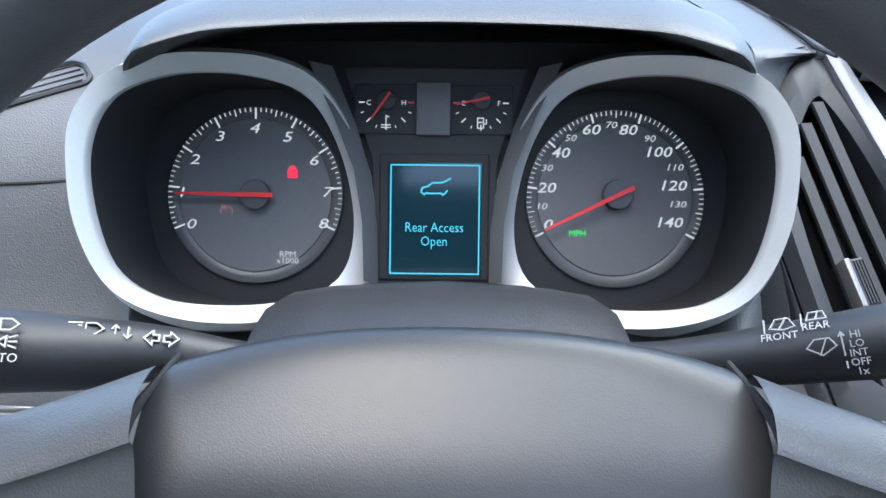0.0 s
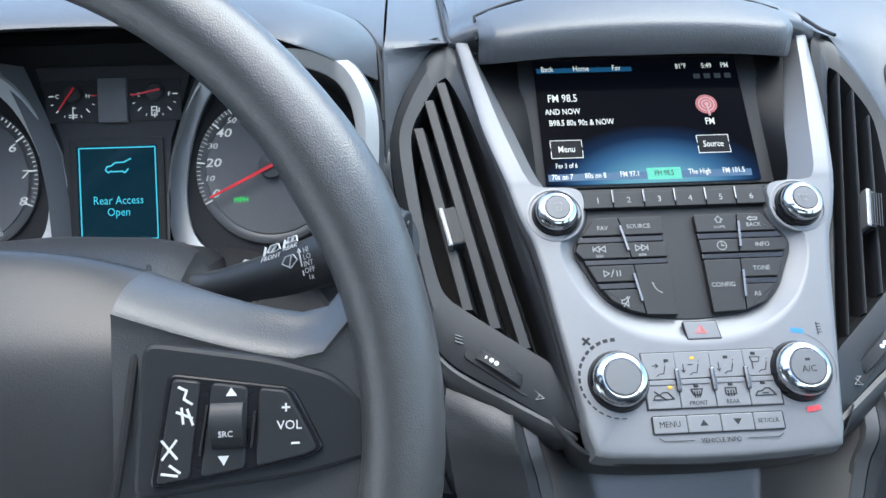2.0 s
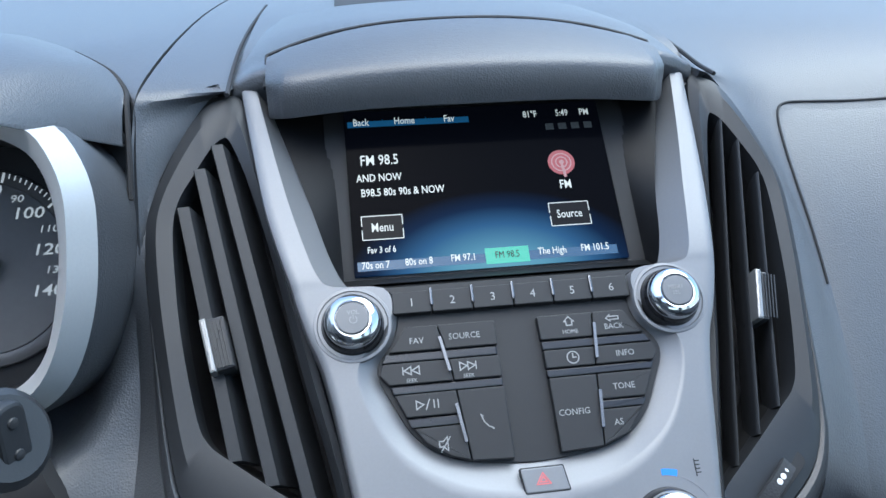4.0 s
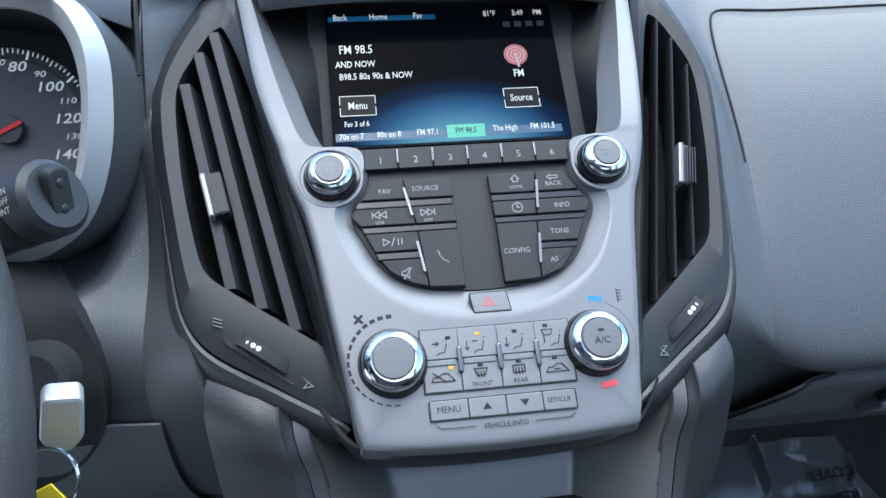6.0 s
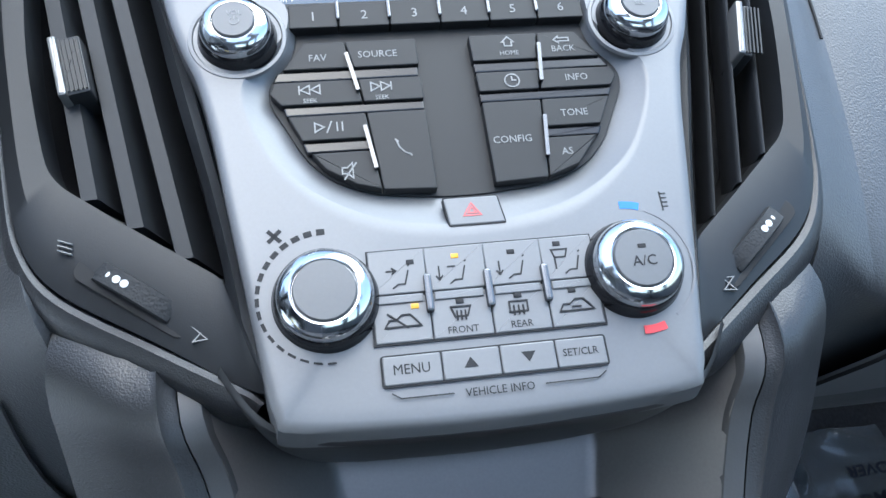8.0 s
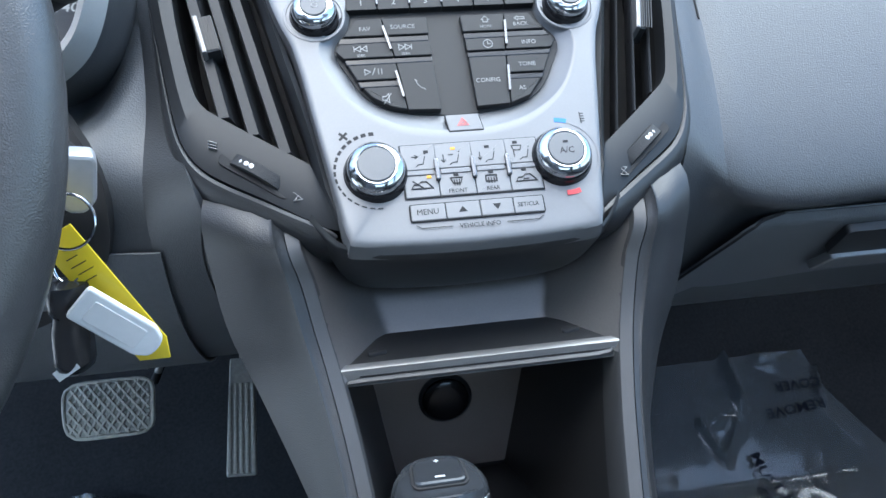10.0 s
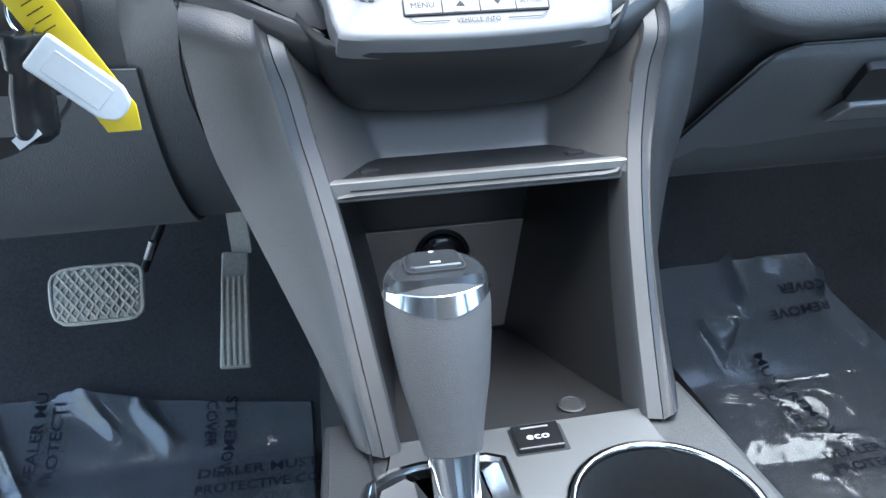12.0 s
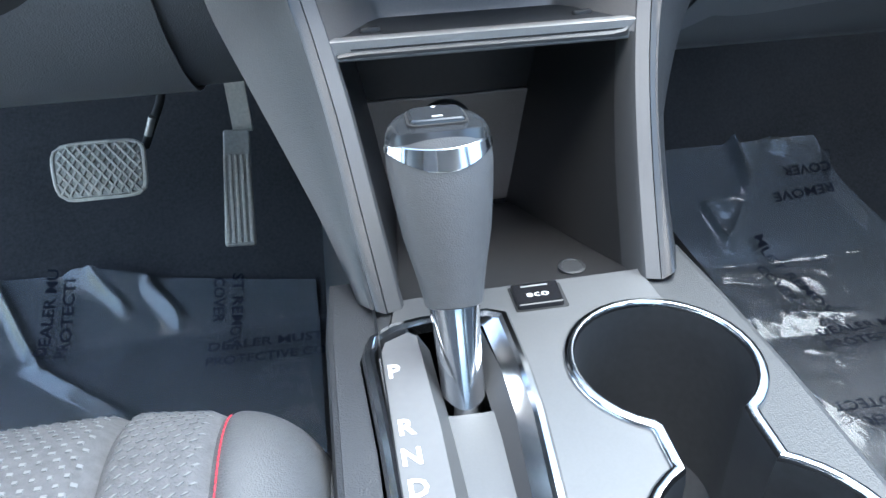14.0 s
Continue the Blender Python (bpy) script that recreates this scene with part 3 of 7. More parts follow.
    for q in (-13, -9, -4.5):
        nn = 17.0 * math.sqrt(max(0.0, 1 - (q / 16.5 * 0.93) ** 2)) * 0.32
        lathe(f, q * 0.8, 0, [(1.7, nn - 1), (1.5, nn + 0.5), (0.4, nn + 0.7)], 12, dots)
    part("wheel_dots", dots, PRINT, wheel_, "white dots")
    return vent


side_vent(-1)
side_vent(1)

# ---- knobs and keys ----


def knob(u, v, r, cap, h):
    kn = thing("knob", "round rotary knob with chrome collar and silver cap", "knob", stack_point(u, v, 0), group="centre stack knobs")
    part("grip", lathe(STACK, u, v, [(r + 0.6, -0.5), (r + 0.6, 1.0), (r, 2.2), (r * 0.98, h * 0.3), (r * 0.95, h * 0.45), (r * 0.89, h * 0.56)], 56), GLOSSY, kn, "gloss black grip")
    part("collar", lathe(STACK, u, v, [(r * 0.90, h * 0.52), (r * 0.90, h * 0.62), (r * 0.87, h * 0.76), (r * 0.80, h * 0.88), (cap + 2.0, h * 0.96), (cap + 1.2, h * 0.99), (cap + 0.6, h * 0.98), (cap + 0.3, h * 0.92)], 56), CHROME, kn, "chrome collar")
    part("cap", lathe(STACK, u, v, [(cap + 0.3, h * 0.9), (cap, h * 1.0), (cap * 0.96, h * 1.03), (cap * 0.6, h * 1.035), (cap * 0.2, h * 1.04)], 40), CAP_SILVER, kn, "silver cap")
    return kn


knob_vol = knob(-82.5, 60, 15.2, 7.9, 13)
knob_menu = knob(81, 61, 15.2, 7.9, 13)
knob(-55.5, -51.5, 18.6, 10.8, 13)
knob_ac = knob(57, -50, 18.6, 10.8, 13)
for u, v in ((-82.5, 60), (81, 61)):
    part("knob_seat", lathe(STACK, u, v, [(19.6, 0.8), (19.0, 2.0), (17.6, 2.2), (16.6, 0.8)], 48, cap0=False, cap1=False), SILVER, stack, "silver raised seat round a knob")


def key(name, pts, top=0.2, mat_=None, corner=0.8, base=-5, r=0.5):
    return part(name, slab(STACK, pts, base, top, r, corner), mat_ or KEY_GREY, stack)


for i in range(6):
    us = [-62.5, -42.5, -21.5, -0.5, 20.3, 40.8, 61]
    key("preset_key", [(us[i] + 0.25, 64), (us[i + 1] - 0.25, 64), (us[i + 1] - 0.25, 75.5), (us[i] + 0.25, 75.5)], 0.6)
for u in (-42.5, -21.5, -0.5, 20.3, 40.8):
    part("separator", slab(STACK, [(u - 0.8, 67), (u + 0.8, 67), (u + 0.8, 76.5), (u - 0.8, 76.5)], 0, 2.0, 0.7, 0.8), DARK_CHROME, stack, "chrome key separator")
KEYSETS = {
    "fav_key": [(-57, 57), (-41.3, 57), (-38.6, 44.5), (-66, 44.5)],
    "source_key": [(-40.7, 57), (-12, 57), (-11.8, 44.5), (-38.0, 44.5)],
    "seek_key": [(-69.5, 39), (-37.4, 39), (-35.9, 28.5), (-67, 28.5), (-71.5, 34)],
    "seek_key.001": [(-36.8, 39), (-11.8, 39), (-11.6, 28.5), (-35.3, 28.5)],
    "play_key": [(-65, 23.5), (-35.3, 23.5), (-33.9, 12.5), (-60, 12.5)],
    "mute_key": [(-57, 7), (-33.7, 7), (-31.8, -9.6), (-41, -7), (-52, 0)],
    "phone_key": [(-34.7, 23.5), (-11.5, 23.5), (-11, -11), (-31.2, -10)],
    "home_key": [(10, 57), (38.6, 57), (37.2, 44.5), (10.4, 44.5)],
    "back_key": [(39.2, 57), (55, 57), (64, 44.5), (37.8, 44.5)],
    "clock_key": [(10.6, 39), (36.9, 39), (35.7, 30), (11, 30)],
    "info_key": [(37.5, 39), (67.5, 39), (69, 34.5), (66, 30), (36.3, 30)],
    "config_key": [(11.2, 25), (35.2, 25), (32.6, -9.6), (11.6, -10.5)],
    "tone_key": [(35.8, 25), (64, 25), (58, 12.5), (34.8, 12.5)],
    "as_key": [(34.5, 7.5), (55.5, 7.5), (46, -4.5), (33.2, -9.3)],
}
for name, pts in KEYSETS.items():
    key(name, pts)
for pts in ([(-68, 44), (-12.5, 44), (-12.5, 39.6), (-70, 39.6)], [(-66.5, 28), (-11.8, 28), (-11.8, 24), (-65.5, 24)], [(-60, 12), (-34, 12), (-33.5, 7.6), (-58.5, 7.6)], [(10.5, 44), (64.5, 44), (67, 39.6), (10.8, 39.6)], [(11, 29.5), (66, 29.5), (64.5, 25.6), (11.2, 25.6)], [(35, 12), (58.5, 12), (56.5, 8), (34.6, 8)]):
    part("finger_bar", slab(STACK, pts, -5, -0.6, 0.6, 0.6), GLOSSY, stack, "gloss black bar between keys")
for (a, b_), (c, d) in (((-40.6, 50.5), (-37.2, 33)), ((-36, 17), (-33.2, -1.5)), ((38.6, 51), (36.8, 33)), ((35.2, 17), (33.4, -1))):
    sp = bar(STACK, a, b_, c, d, 1.5, -1, 2.0)
    part("separator", sp, DARK_CHROME, stack, "chrome key separator")
key("hazard_key", [(-10, -16.5), (10.5, -16.5), (12.3, -27.5), (-8.5, -27.5)], 2.0, SILVER_KEY, 0.8, -2)
for i in range(4):
    us = [-40, -19.7, 2, 23, 42.5]
    key("climate_key", [(us[i] + 0.2, -52), (us[i + 1] - 0.2, -52), (us[i + 1] + 0.1, -35.5), (us[i] - 0.1, -35.5)], 2.5, SILVER_KEY, 0.5, -2)
    key("climate_key", [(us[i] + 0.2, -69.5), (us[i + 1] - 0.2, -69.5), (us[i + 1] - 0.2, -53), (us[i] + 0.2, -53)], 2.2, SILVER_KEY, 0.5, -2)
    part("key_ledge", slab(STACK, [(us[i] + 2, -55.6), (us[i + 1] - 2, -55.6), (us[i + 1] - 2, -52.5), (us[i] + 2, -52.5)], 1, 3.0, 0.4, 0.4), SILVER, stack)
    vs = [-38.5, -18, 2.5, 22.3, 40.5]
    key("menu_key", [(vs[i] + 0.2, -84), (vs[i + 1] - 0.2, -84), (vs[i + 1] - 0.2, -74), (vs[i] + 0.2, -74)], 2.2, SILVER_KEY, 0.8, -2)
part("key_gap", slab(STACK, [(-40.6, -70.1), (43.1, -70.1), (43.1, -35.0), (-40.6, -35.0)], -1, 1.75, 0), PRINT_DARK, stack)
part("key_gap", slab(STACK, [(-39.0, -84.6), (41.0, -84.6), (41.0, -73.5), (-39.0, -73.5)], -1, 1.75, 0, 1.5), PRINT_DARK, stack)
part("key_gap", slab(STACK, [(-10.4, -16.0), (10.8, -16.0), (12.8, -28.0), (-8.9, -28.0)], -1, 1.75, 0, 1), PRINT_DARK, stack)
for u in (-19.7, 2, 23):
    part("separator", slab(STACK, [(u - 1.4, -60), (u + 1.4, -60), (u + 1.4, -46), (u - 1.4, -46)], 1, 5.0, 1.0, 1.0), DARK_CHROME, stack, "dark chrome key separator")
# the dark lip that runs back under the bezel
lip_half = [(-96, -70, 14, 20), (-90, -80, 12, 34), (-83, -89, 10, 58), (-75, -95, 8, 72), (-62, -99, 8, 77), (-35, -101, 8, 79), (0, -101.8, 8, 79.5)]
lip_path = curve(lip_half + [(-u, v, a, c) for u, v, a, c in lip_half[-2::-1]], 4)
lip_rows = []
for u, v, a, c in lip_path:
    belly = min(1.0, (c - a) / 60)
    lip_rows.append([tuple(at(STACK, *w_)) for w_ in curve([(u * 0.985, v + 2.5, -a), (u, v, -a - 3), (u, v - 1.6 * belly, -a - (c - a) * 0.35), (u, v - 1.2 * belly, -a - (c - a) * 0.7), (u * 0.99, v + 2.2 * belly, -c + 2.5), (u * 0.97, v + 5.0, -c), (u * 0.95, v + 16, -c + 3)], 3)])
part("under_lip", sheet(lip_rows), SMOOTH, stack, "black lip under the silver bezel")

# ---- lower console ----
console = thing("centre_console", "black grained lower console with open storage bin and shelf", "console", (0.3825, 0.2, -0.06))
MX = 0.765


def flip(p, s):
    return p if s < 0 else (MX - p[0], p[1], p[2])


WING_OUT = [(0.232, 0.372, 0.556), (0.221, 0.325, 0.531), (0.224, 0.3135, 0.490), (0.230, 0.308, 0.455), (0.243, 0.298, 0.420), (0.262, 0.265, 0.385), (0.281, 0.222, 0.355), (0.294, 0.184, 0.331)]
WING_IN = [(0.266, 0.330, 0.535), (0.270, 0.300, 0.512), (0.276, 0.295, 0.490), (0.281, 0.286, 0.465), (0.2865, 0.272, 0.443), (0.294, 0.245, 0.410), (0.301, 0.210, 0.370), (0.308, 0.171, 0.3315)]
for s in (-1, 1):
    rows_ = []
    for o, i in zip(curve(WING_OUT, 4), curve(WING_IN, 4)):
        o, i = Vector(o), Vector(i)
        if s > 0:
            o.x += 0.012 * min(1.0, max(0.0, (o.z - 0.335) / 0.05))
        back_ = o + Vector((0.012, 0.09, -0.05)) * (0.3 + 0.7 * (o.z - 0.331) / 0.2)
        ridge = i + (o - i).normalized() * min(0.0075, (o - i).length * 0.45) + Vector((0, -0.0045, 0.0025))
        pts = [back_, back_.lerp(o, 0.6), o + Vector((0.001, 0.012, -0.005)), o, o.lerp(ridge, 0.3) + Vector((0, -0.002, 0.001)), o.lerp(ridge, 0.7) + Vector((0, -0.002, 0.001)), ridge.lerp(o, 0.06), ridge + Vector((0, -0.0007, 0.0005)), ridge.lerp(i, 0.22), ridge.lerp(i, 0.6), i]
        rows_.append([flip(tuple(p), s) for p in pts])
    part("side_wing", sheet(rows_), WING, console, "black grained side wing")
    inner_ = curve(WING_IN, 4)
    strip = []
    for i in inner_:
        i = Vector(i)
        ring = [i + Vector((0.0002, 0.0008, 0.0)), i + Vector((0.0006, 0.0002, 0.0003)), i + Vector((0.0080, 0.0022, 0.0004)), i + Vector((0.0098, 0.0045, -0.001)), i + Vector((0.0098, 0.03, -0.012)), i + Vector((0.0006, 0.03, -0.012))]
        strip.append([flip(tuple(p), s) for p in ring])
    part("edge_strip", loft(strip, cap0=True, cap1=True), STRIP, console, "satin metallic edge strip")
    wall_rows = []
    for i in inner_:
        i = Vector(i)
        yb = 0.415
        zb = 0.25 + (i.z - 0.331) * 1.15
        wall_rows.append([flip(tuple(i + Vector((0.007, 0.004, -0.002)) + Vector(((0.021) * q, (yb - i.y) * q, (zb - i.z) * q))), s) for q in np.linspace(0, 1, 6)])
    part("bin_side", sheet(wall_rows), BIN, console)
# back wall, insert and floor of the bin
part("bin_back", sheet([[(x, 0.412 + 0.004 * (abs(x - 0.3825) > 0.07), z) for x in np.linspace(0.30, 0.465, 7)] for z in (0.235, 0.30, 0.36, 0.42, 0.48)]), BIN, console)
f = Matrix(((1, 0, 0, 0), (0, 0, -1, 0.411), (0, 1, 0, 0), (0, 0, 0, 1)))
part("bin_insert", slab(f, [(323, 254), (436, 254), (453, 351), (306, 351)], -1, 2.0, 1.2, 9), INSERT, console, "dark bronze insert panel")
outlet = thing("power_outlet", "round black power outlet cap in the bin wall", "power outlet", (0.379, 0.41, 0.326))
part("socket_ring", lathe(f, 379, 326, [(22.5, 1), (22.5, 4), (20.5, 5.5), (19.5, 4.2)], 40, cap1=False), SMOOTH, outlet)
part("cap", lathe(f, 379, 326, [(19.6, 2), (19.3, 6.5), (17.5, 8), (10, 8.8), (2, 9)], 40), GLOSSY, outlet, "gloss black cap")
part("bin_floor", sheet([[(x, y, z) for x in np.linspace(0.300, 0.465, 5)] for y, z in ((0.176, 0.326), (0.20, 0.322), (0.30, 0.286), (0.42, 0.246))]), BIN, console)
# upper wall above the shelf: metallic plastic with soft vertical creases
up_rows = []
line_z, line_x, line_y = zip(*[(p[2], p[0], p[1]) for p in reversed(curve(WING_IN, 4))])
for z in (0.530, 0.505, 0.485, 0.465, 0.450, 0.4355):
    xl, yl = float(np.interp(z, line_z, line_x)) + 0.0085, float(np.interp(z, line_z, line_y)) + 0.003
    yb = 0.340 + 0.77 * (z - 0.4655)
    xc, xd = 0.3185 + (0.4641 - z) * 0.33, 0.4417 - (0.4671 - z) * 0.24
    side_l, side_r = Vector((xl, yl)), Vector((MX - xl, yl))
    cl, cr = Vector((xc, yb)), Vector((xd, yb))
    flat_l, flat_r = (side_l - cl).normalized(), (side_r - cr).normalized()
    ring = [side_l, side_l.lerp(cl, 0.5), cl + flat_l * 0.0045, cl + flat_l * 0.0022 + Vector((0.0003, -0.0002)), cl + Vector((0.0006, -0.0006)), cl + Vector((0.0030, -0.0001)), cl + Vector((0.006, 0)), cl.lerp(cr, 0.5), cr + Vector((-0.006, 0)), cr + Vector((-0.0030, -0.0001)), cr + Vector((-0.0006, -0.0006)), cr + flat_r * 0.0022 + Vector((-0.0003, -0.0002)), cr + flat_r * 0.0045, side_r.lerp(cr, 0.5), side_r]
    up_rows.append([(q.x, q.y, z) for q in ring])
part("upper_wall", sheet(up_rows), BRONZE, console, "warm grey metallic wall above the shelf")
# shelf
part("shelf", slab(FLAT, [(288, 278), (477, 278), (477, 284), (435, 317), (326, 317), (288, 284)], 433, 441, 0.8), SMOOTH, console, "black storage shelf")
part("shelf_front", loft([[(x, y, z) for y, z in ((0.279, 0.4425), (0.2745, 0.4424), (0.2733, 0.4416), (0.2722, 0.4315), (0.2730, 0.4305), (0.279, 0.4300))] for x in (0.2885, 0.477)], cap0=True, cap1=True), BRUSHED, console, "satin metallic shelf edge")
part("shelf_rib", loft([[(x, 0.2734, 0.4326 + 0.3 * q), (x, 0.2722 - 0.0018 * k, 0.4330), (x, 0.2722 - 0.0022 * k, 0.4350 + q), (x, 0.2726 - 0.0008 * k, 0.4362 + q), (x, 0.2738, 0.4366 + q)] for x, k, q in ((0.2935, 0.05, -0.0025), (0.302, 0.6, -0.001), (0.310, 1, 0), (0.455, 1, 0), (0.463, 0.7, 0.0008), (0.4655, 0.1, 0.002))], cap0=True, cap1=True), STRIP, console, "raised rib along the shelf edge")
for x, y in ((0.3185, 0.291), (0.4445, 0.294)):
    f = Matrix.Translation((x, y, 0.441)) @ Matrix.Rotation(radians(12), 4, "Z")
    part("shelf_stud", slab(f, [(-6, -2.4), (6, -2.4), (6, 2.4), (-6, 2.4)], -1, 2.2, 1.0, 1.6), CHEEK, console, "small black rubber stud")
part("shelf_groove", box(0.306, 0.464, 0.2721, 0.2735, 0.4367, 0.4374), DARK, console)
# sides of the deck; its top is laid round the gate and the cups further down
deck_out = [(-80, 186), (-84, 207), (-104, 207), (-107, 160), (-107, 100), (-107, -60), (-107, -400), (109, -400), (109, -60), (107, 100), (104, 160), (100, 207), (84, 207), (80, 186)]
part("deck_side", loft([[at(DECK, u, v, n) for u, v in r] for r, n in ((inset(deck_out, -4), -390), (inset(deck_out, -3), -60), (deck_out, -6), (inset(deck_out, 1.5), -2.2), (inset(deck_out, 4.5), -1.5))], closed=False), WING, console, "black grained console side")

# ---- instrument cluster ----
cluster = thing("instrument_cluster", "car instrument cluster with two silver-ringed dials and message display", "instrument cluster", tuple(at(DIALS, 0, -90, 0)))
RING_OUT = [(205, 5), (203, 29), (191, 49), (177, 58.5), (150, 66), (122, 67), (98, 65), (74, 57), (57, 40), (41, 8), (34, -18), (32.5, -42), (37, -61), (48, -70.5), (72, -80), (104, -86.5), (139, -85), (170, -75), (188, -58), (201, -28)]
RING_IN = [(201, 2), (198, 25), (189, 42), (176, 51.5), (152, 58.5), (128, 60), (105, 57.5), (83, 51), (68, 38), (55.6, 13.5), (48.8, -13), (47.5, -36), (52.5, -56), (66, -68.5), (98, -77), (140, -77.5), (166, -71), (185, -56), (196, -29)]


def swung(points, n0, sunk):
    """The ring's outline swung forward at its outer side: its depth grows with u."""
    out = []
    for u, v in points:
        k = (u - 14) / (453 - n0)
        uu = (14 + k * (453 + sunk + 0.56 * 34)) / (1 + 0.56 * k)
        n = 0.56 * (uu - 34) - sunk
        out.append((uu, -39 + (v + 39) * (453 - n) / (453 - n0), n))
    return out


WHITE_MARK = glow("lit_dial_white", (0.85, 0.86, 0.88), 0.13, 0.5)
RED_LIT = glow("lit_red", (0.95, 0.03, 0.08), 0.25)
GREEN_LIT = glow("lit_green", (0.08, 0.9, 0.15), 0.24)
DIC_BG = glow("message_display_blue", (0.008, 0.036, 0.058), 0.13, 0.08)
DIC_LINE = glow("message_display_cyan", (0.12, 0.66, 0.85), 0.17)


def even(points, k):
    """The closed smooth outline cut into k even steps."""
    fine = [Vector(p[:2]) for p in curve(points, 16, True)]
    fine.append(fine[0])
    d = [0.0]
    for a, c in zip(fine, fine[1:]):
        d.append(d[-1] + (c - a).length)
    out, j = [], 0
    for i in range(k):
        s = d[-1] * i / k
        while d[j + 1] < s:
            j += 1
        q = (s - d[j]) / max(1e-9, d[j + 1] - d[j])
        out.append(tuple(fine[j].lerp(fine[j + 1], q)))
    return out


DIAL_C = (108, -12)
for s in (-1, 1):
    crest = swung(even(RING_OUT, 72), 30, 0)
    inn = swung(even(RING_IN, 72), 12, 4)
    off = inset([c[:2] for c in crest], -7)
    cu, cv = s * DIAL_C[0], DIAL_C[1]
    wide = [max(0.12, min(1.0, (c[0] - 40) / 90)) for c in crest]
    rim_ = [(c[0] + (o[0] - c[0]) * w, c[1] + (o[1] - c[1]) * w, c[2] - 4 - 13 * w) for c, o, w in zip(crest, off, wide)]
    side_ = [(c[0] + (o[0] - c[0]) * w * 1.25, c[1] + (o[1] - c[1]) * w * 1.25, c[2] - 6 - 18 * w) for c, o, w in zip(crest, off, wide)]
    far_ = [(c[0] + (o[0] - c[0]) * w * 1.1, c[1] + (o[1] - c[1]) * w * 1.2, -34) for c, o, w in zip(crest, off, wide)]
    top_ = [(c[0] * 0.96 + i[0] * 0.04, c[1] * 0.96 + i[1] * 0.04, c[2] + 0.9) for c, i in zip(crest, inn)]
    flat_ = [(c[0] * 0.2 + i[0] * 0.8, c[1] * 0.2 + i[1] * 0.8, c[2] * 0.2 + i[2] * 0.8 + 0.6) for c, i in zip(crest, inn)]
    lip_ = [(u, v, n - 4) for u, v, n in inn]

    def put(loops):
        return [[at(DIALS, s * u, v, n) for u, v, n in r] for r in loops]
    part("dial_ring", loft(put([rim_, crest, top_, flat_, inn, lip_])), SILVER_RING, cluster, "satin silver dial surround")
    part("pod_side", loft(put([far_, side_, rim_])), DASH, cluster, "grey grained side of the dial pod")
    well_mid = [(u + 2 * (u > 110), v, n * 0.5) for u, v, n in lip_]
    well_back = [(u + 1 * (u > 110), v, -0.5) for u, v, n in lip_]
    part("dial_well", loft(put([lip_, well_mid, well_back]), cap1=True), BEZEL_DARK, cluster, "black dial well")
    dial = part("dial_face", lathe(DIALS, cu, cv, [(53.5, 0.4), (53.0, 2.2), (52.2, 2.6), (46.8, 1.6), (46.3, 1.2)], 80, cap0=False, cap1=True), DIAL_RIM, cluster, "grey dial rim")
    part("dial_disc", lathe(DIALS, cu, cv, [(46.2, 0.9), (45.9, 1.9), (45.4, 2.0)], 80, cap0=False), DIAL, dial, "dark grey dial disc")
# mask between and round the dials
part("mask", slab(DIALS, [(-200, -92), (200, -92), (196, 40), (165, 84), (-165, 84), (-196, 40)], -26, -3, 2, 20), BEZEL_DARK, cluster, "black cluster mask")
part("centre_mask", slab(DIALS, [(-33, -66), (33, -66), (36, -40), (38, 10), (56, 66), (-56, 66), (-38, 10), (-36, -40)], -4, 1.5, 1, 3), MASK_GREY, cluster)
for s in (-1, 1):
    part("mask_cheek", loft([[at(DIALS, s * u, v, n) for u, v, n in r] for r in (
        [(62, 66, 3), (47, 30, 3), (38, 0, 3), (34, -30, 3), (33, -66, 3)],
        [(74, 66, 16), (58, 32, 18), (46, 2, 20), (41, -28, 20), (40, -62, 18)])], closed=False), DIAL, cluster)
part("message_frame", slab(DIALS, [(-33, -62), (33, -62), (33, 14), (-33, 14)], 0, 3, 1.0, 2), BEZEL_DARK, cluster)
dic = part("message_display", slab(DIALS, [(-28, -59.5), (28.2, -59.5), (28.2, 8.5), (-28, 8.5)], 2, 3.4, 0), DIC_BG, cluster, "lit blue message display")
dl = bmesh.new()
for a in ((-26, 7, 27, 7), (27, 7, 27, -58), (27, -58, -26, -58), (-26, -58, -26, 7)):
    bar(DIALS, *a, 0.9, 3.4, 3.6, dl)
part("display_border", dl, DIC_LINE, dic)
part("car_sign", strokes(DIALS, [[(-8, -9), (-7, -6.5), (-4, -5.8), (-1, -3.6), (5, -3.4), (10, -0.8)], [(-8, -9), (-6, -10.6), (-4.5, -9.6), (-3, -10), (4, -9.8), (5.2, -10.8), (6.5, -9.8), (8, -8)]], 1.0, 3.4, 3.6), DIC_LINE, dic)
lettering(DIALS, "Rear Access", 0.2, -30.5, 3.5, 6.0, DIC_LINE, dic, width=0.86)
lettering(DIALS, "Open", 0.2, -38.8, 3.5, 6.0, DIC_LINE, dic, width=0.86)
part("ledge", slab(DIALS, [(-40, -70), (40, -70), (37, -64), (-37, -64)], -2, 14, 1.5, 2), BEZEL_DARK, cluster)
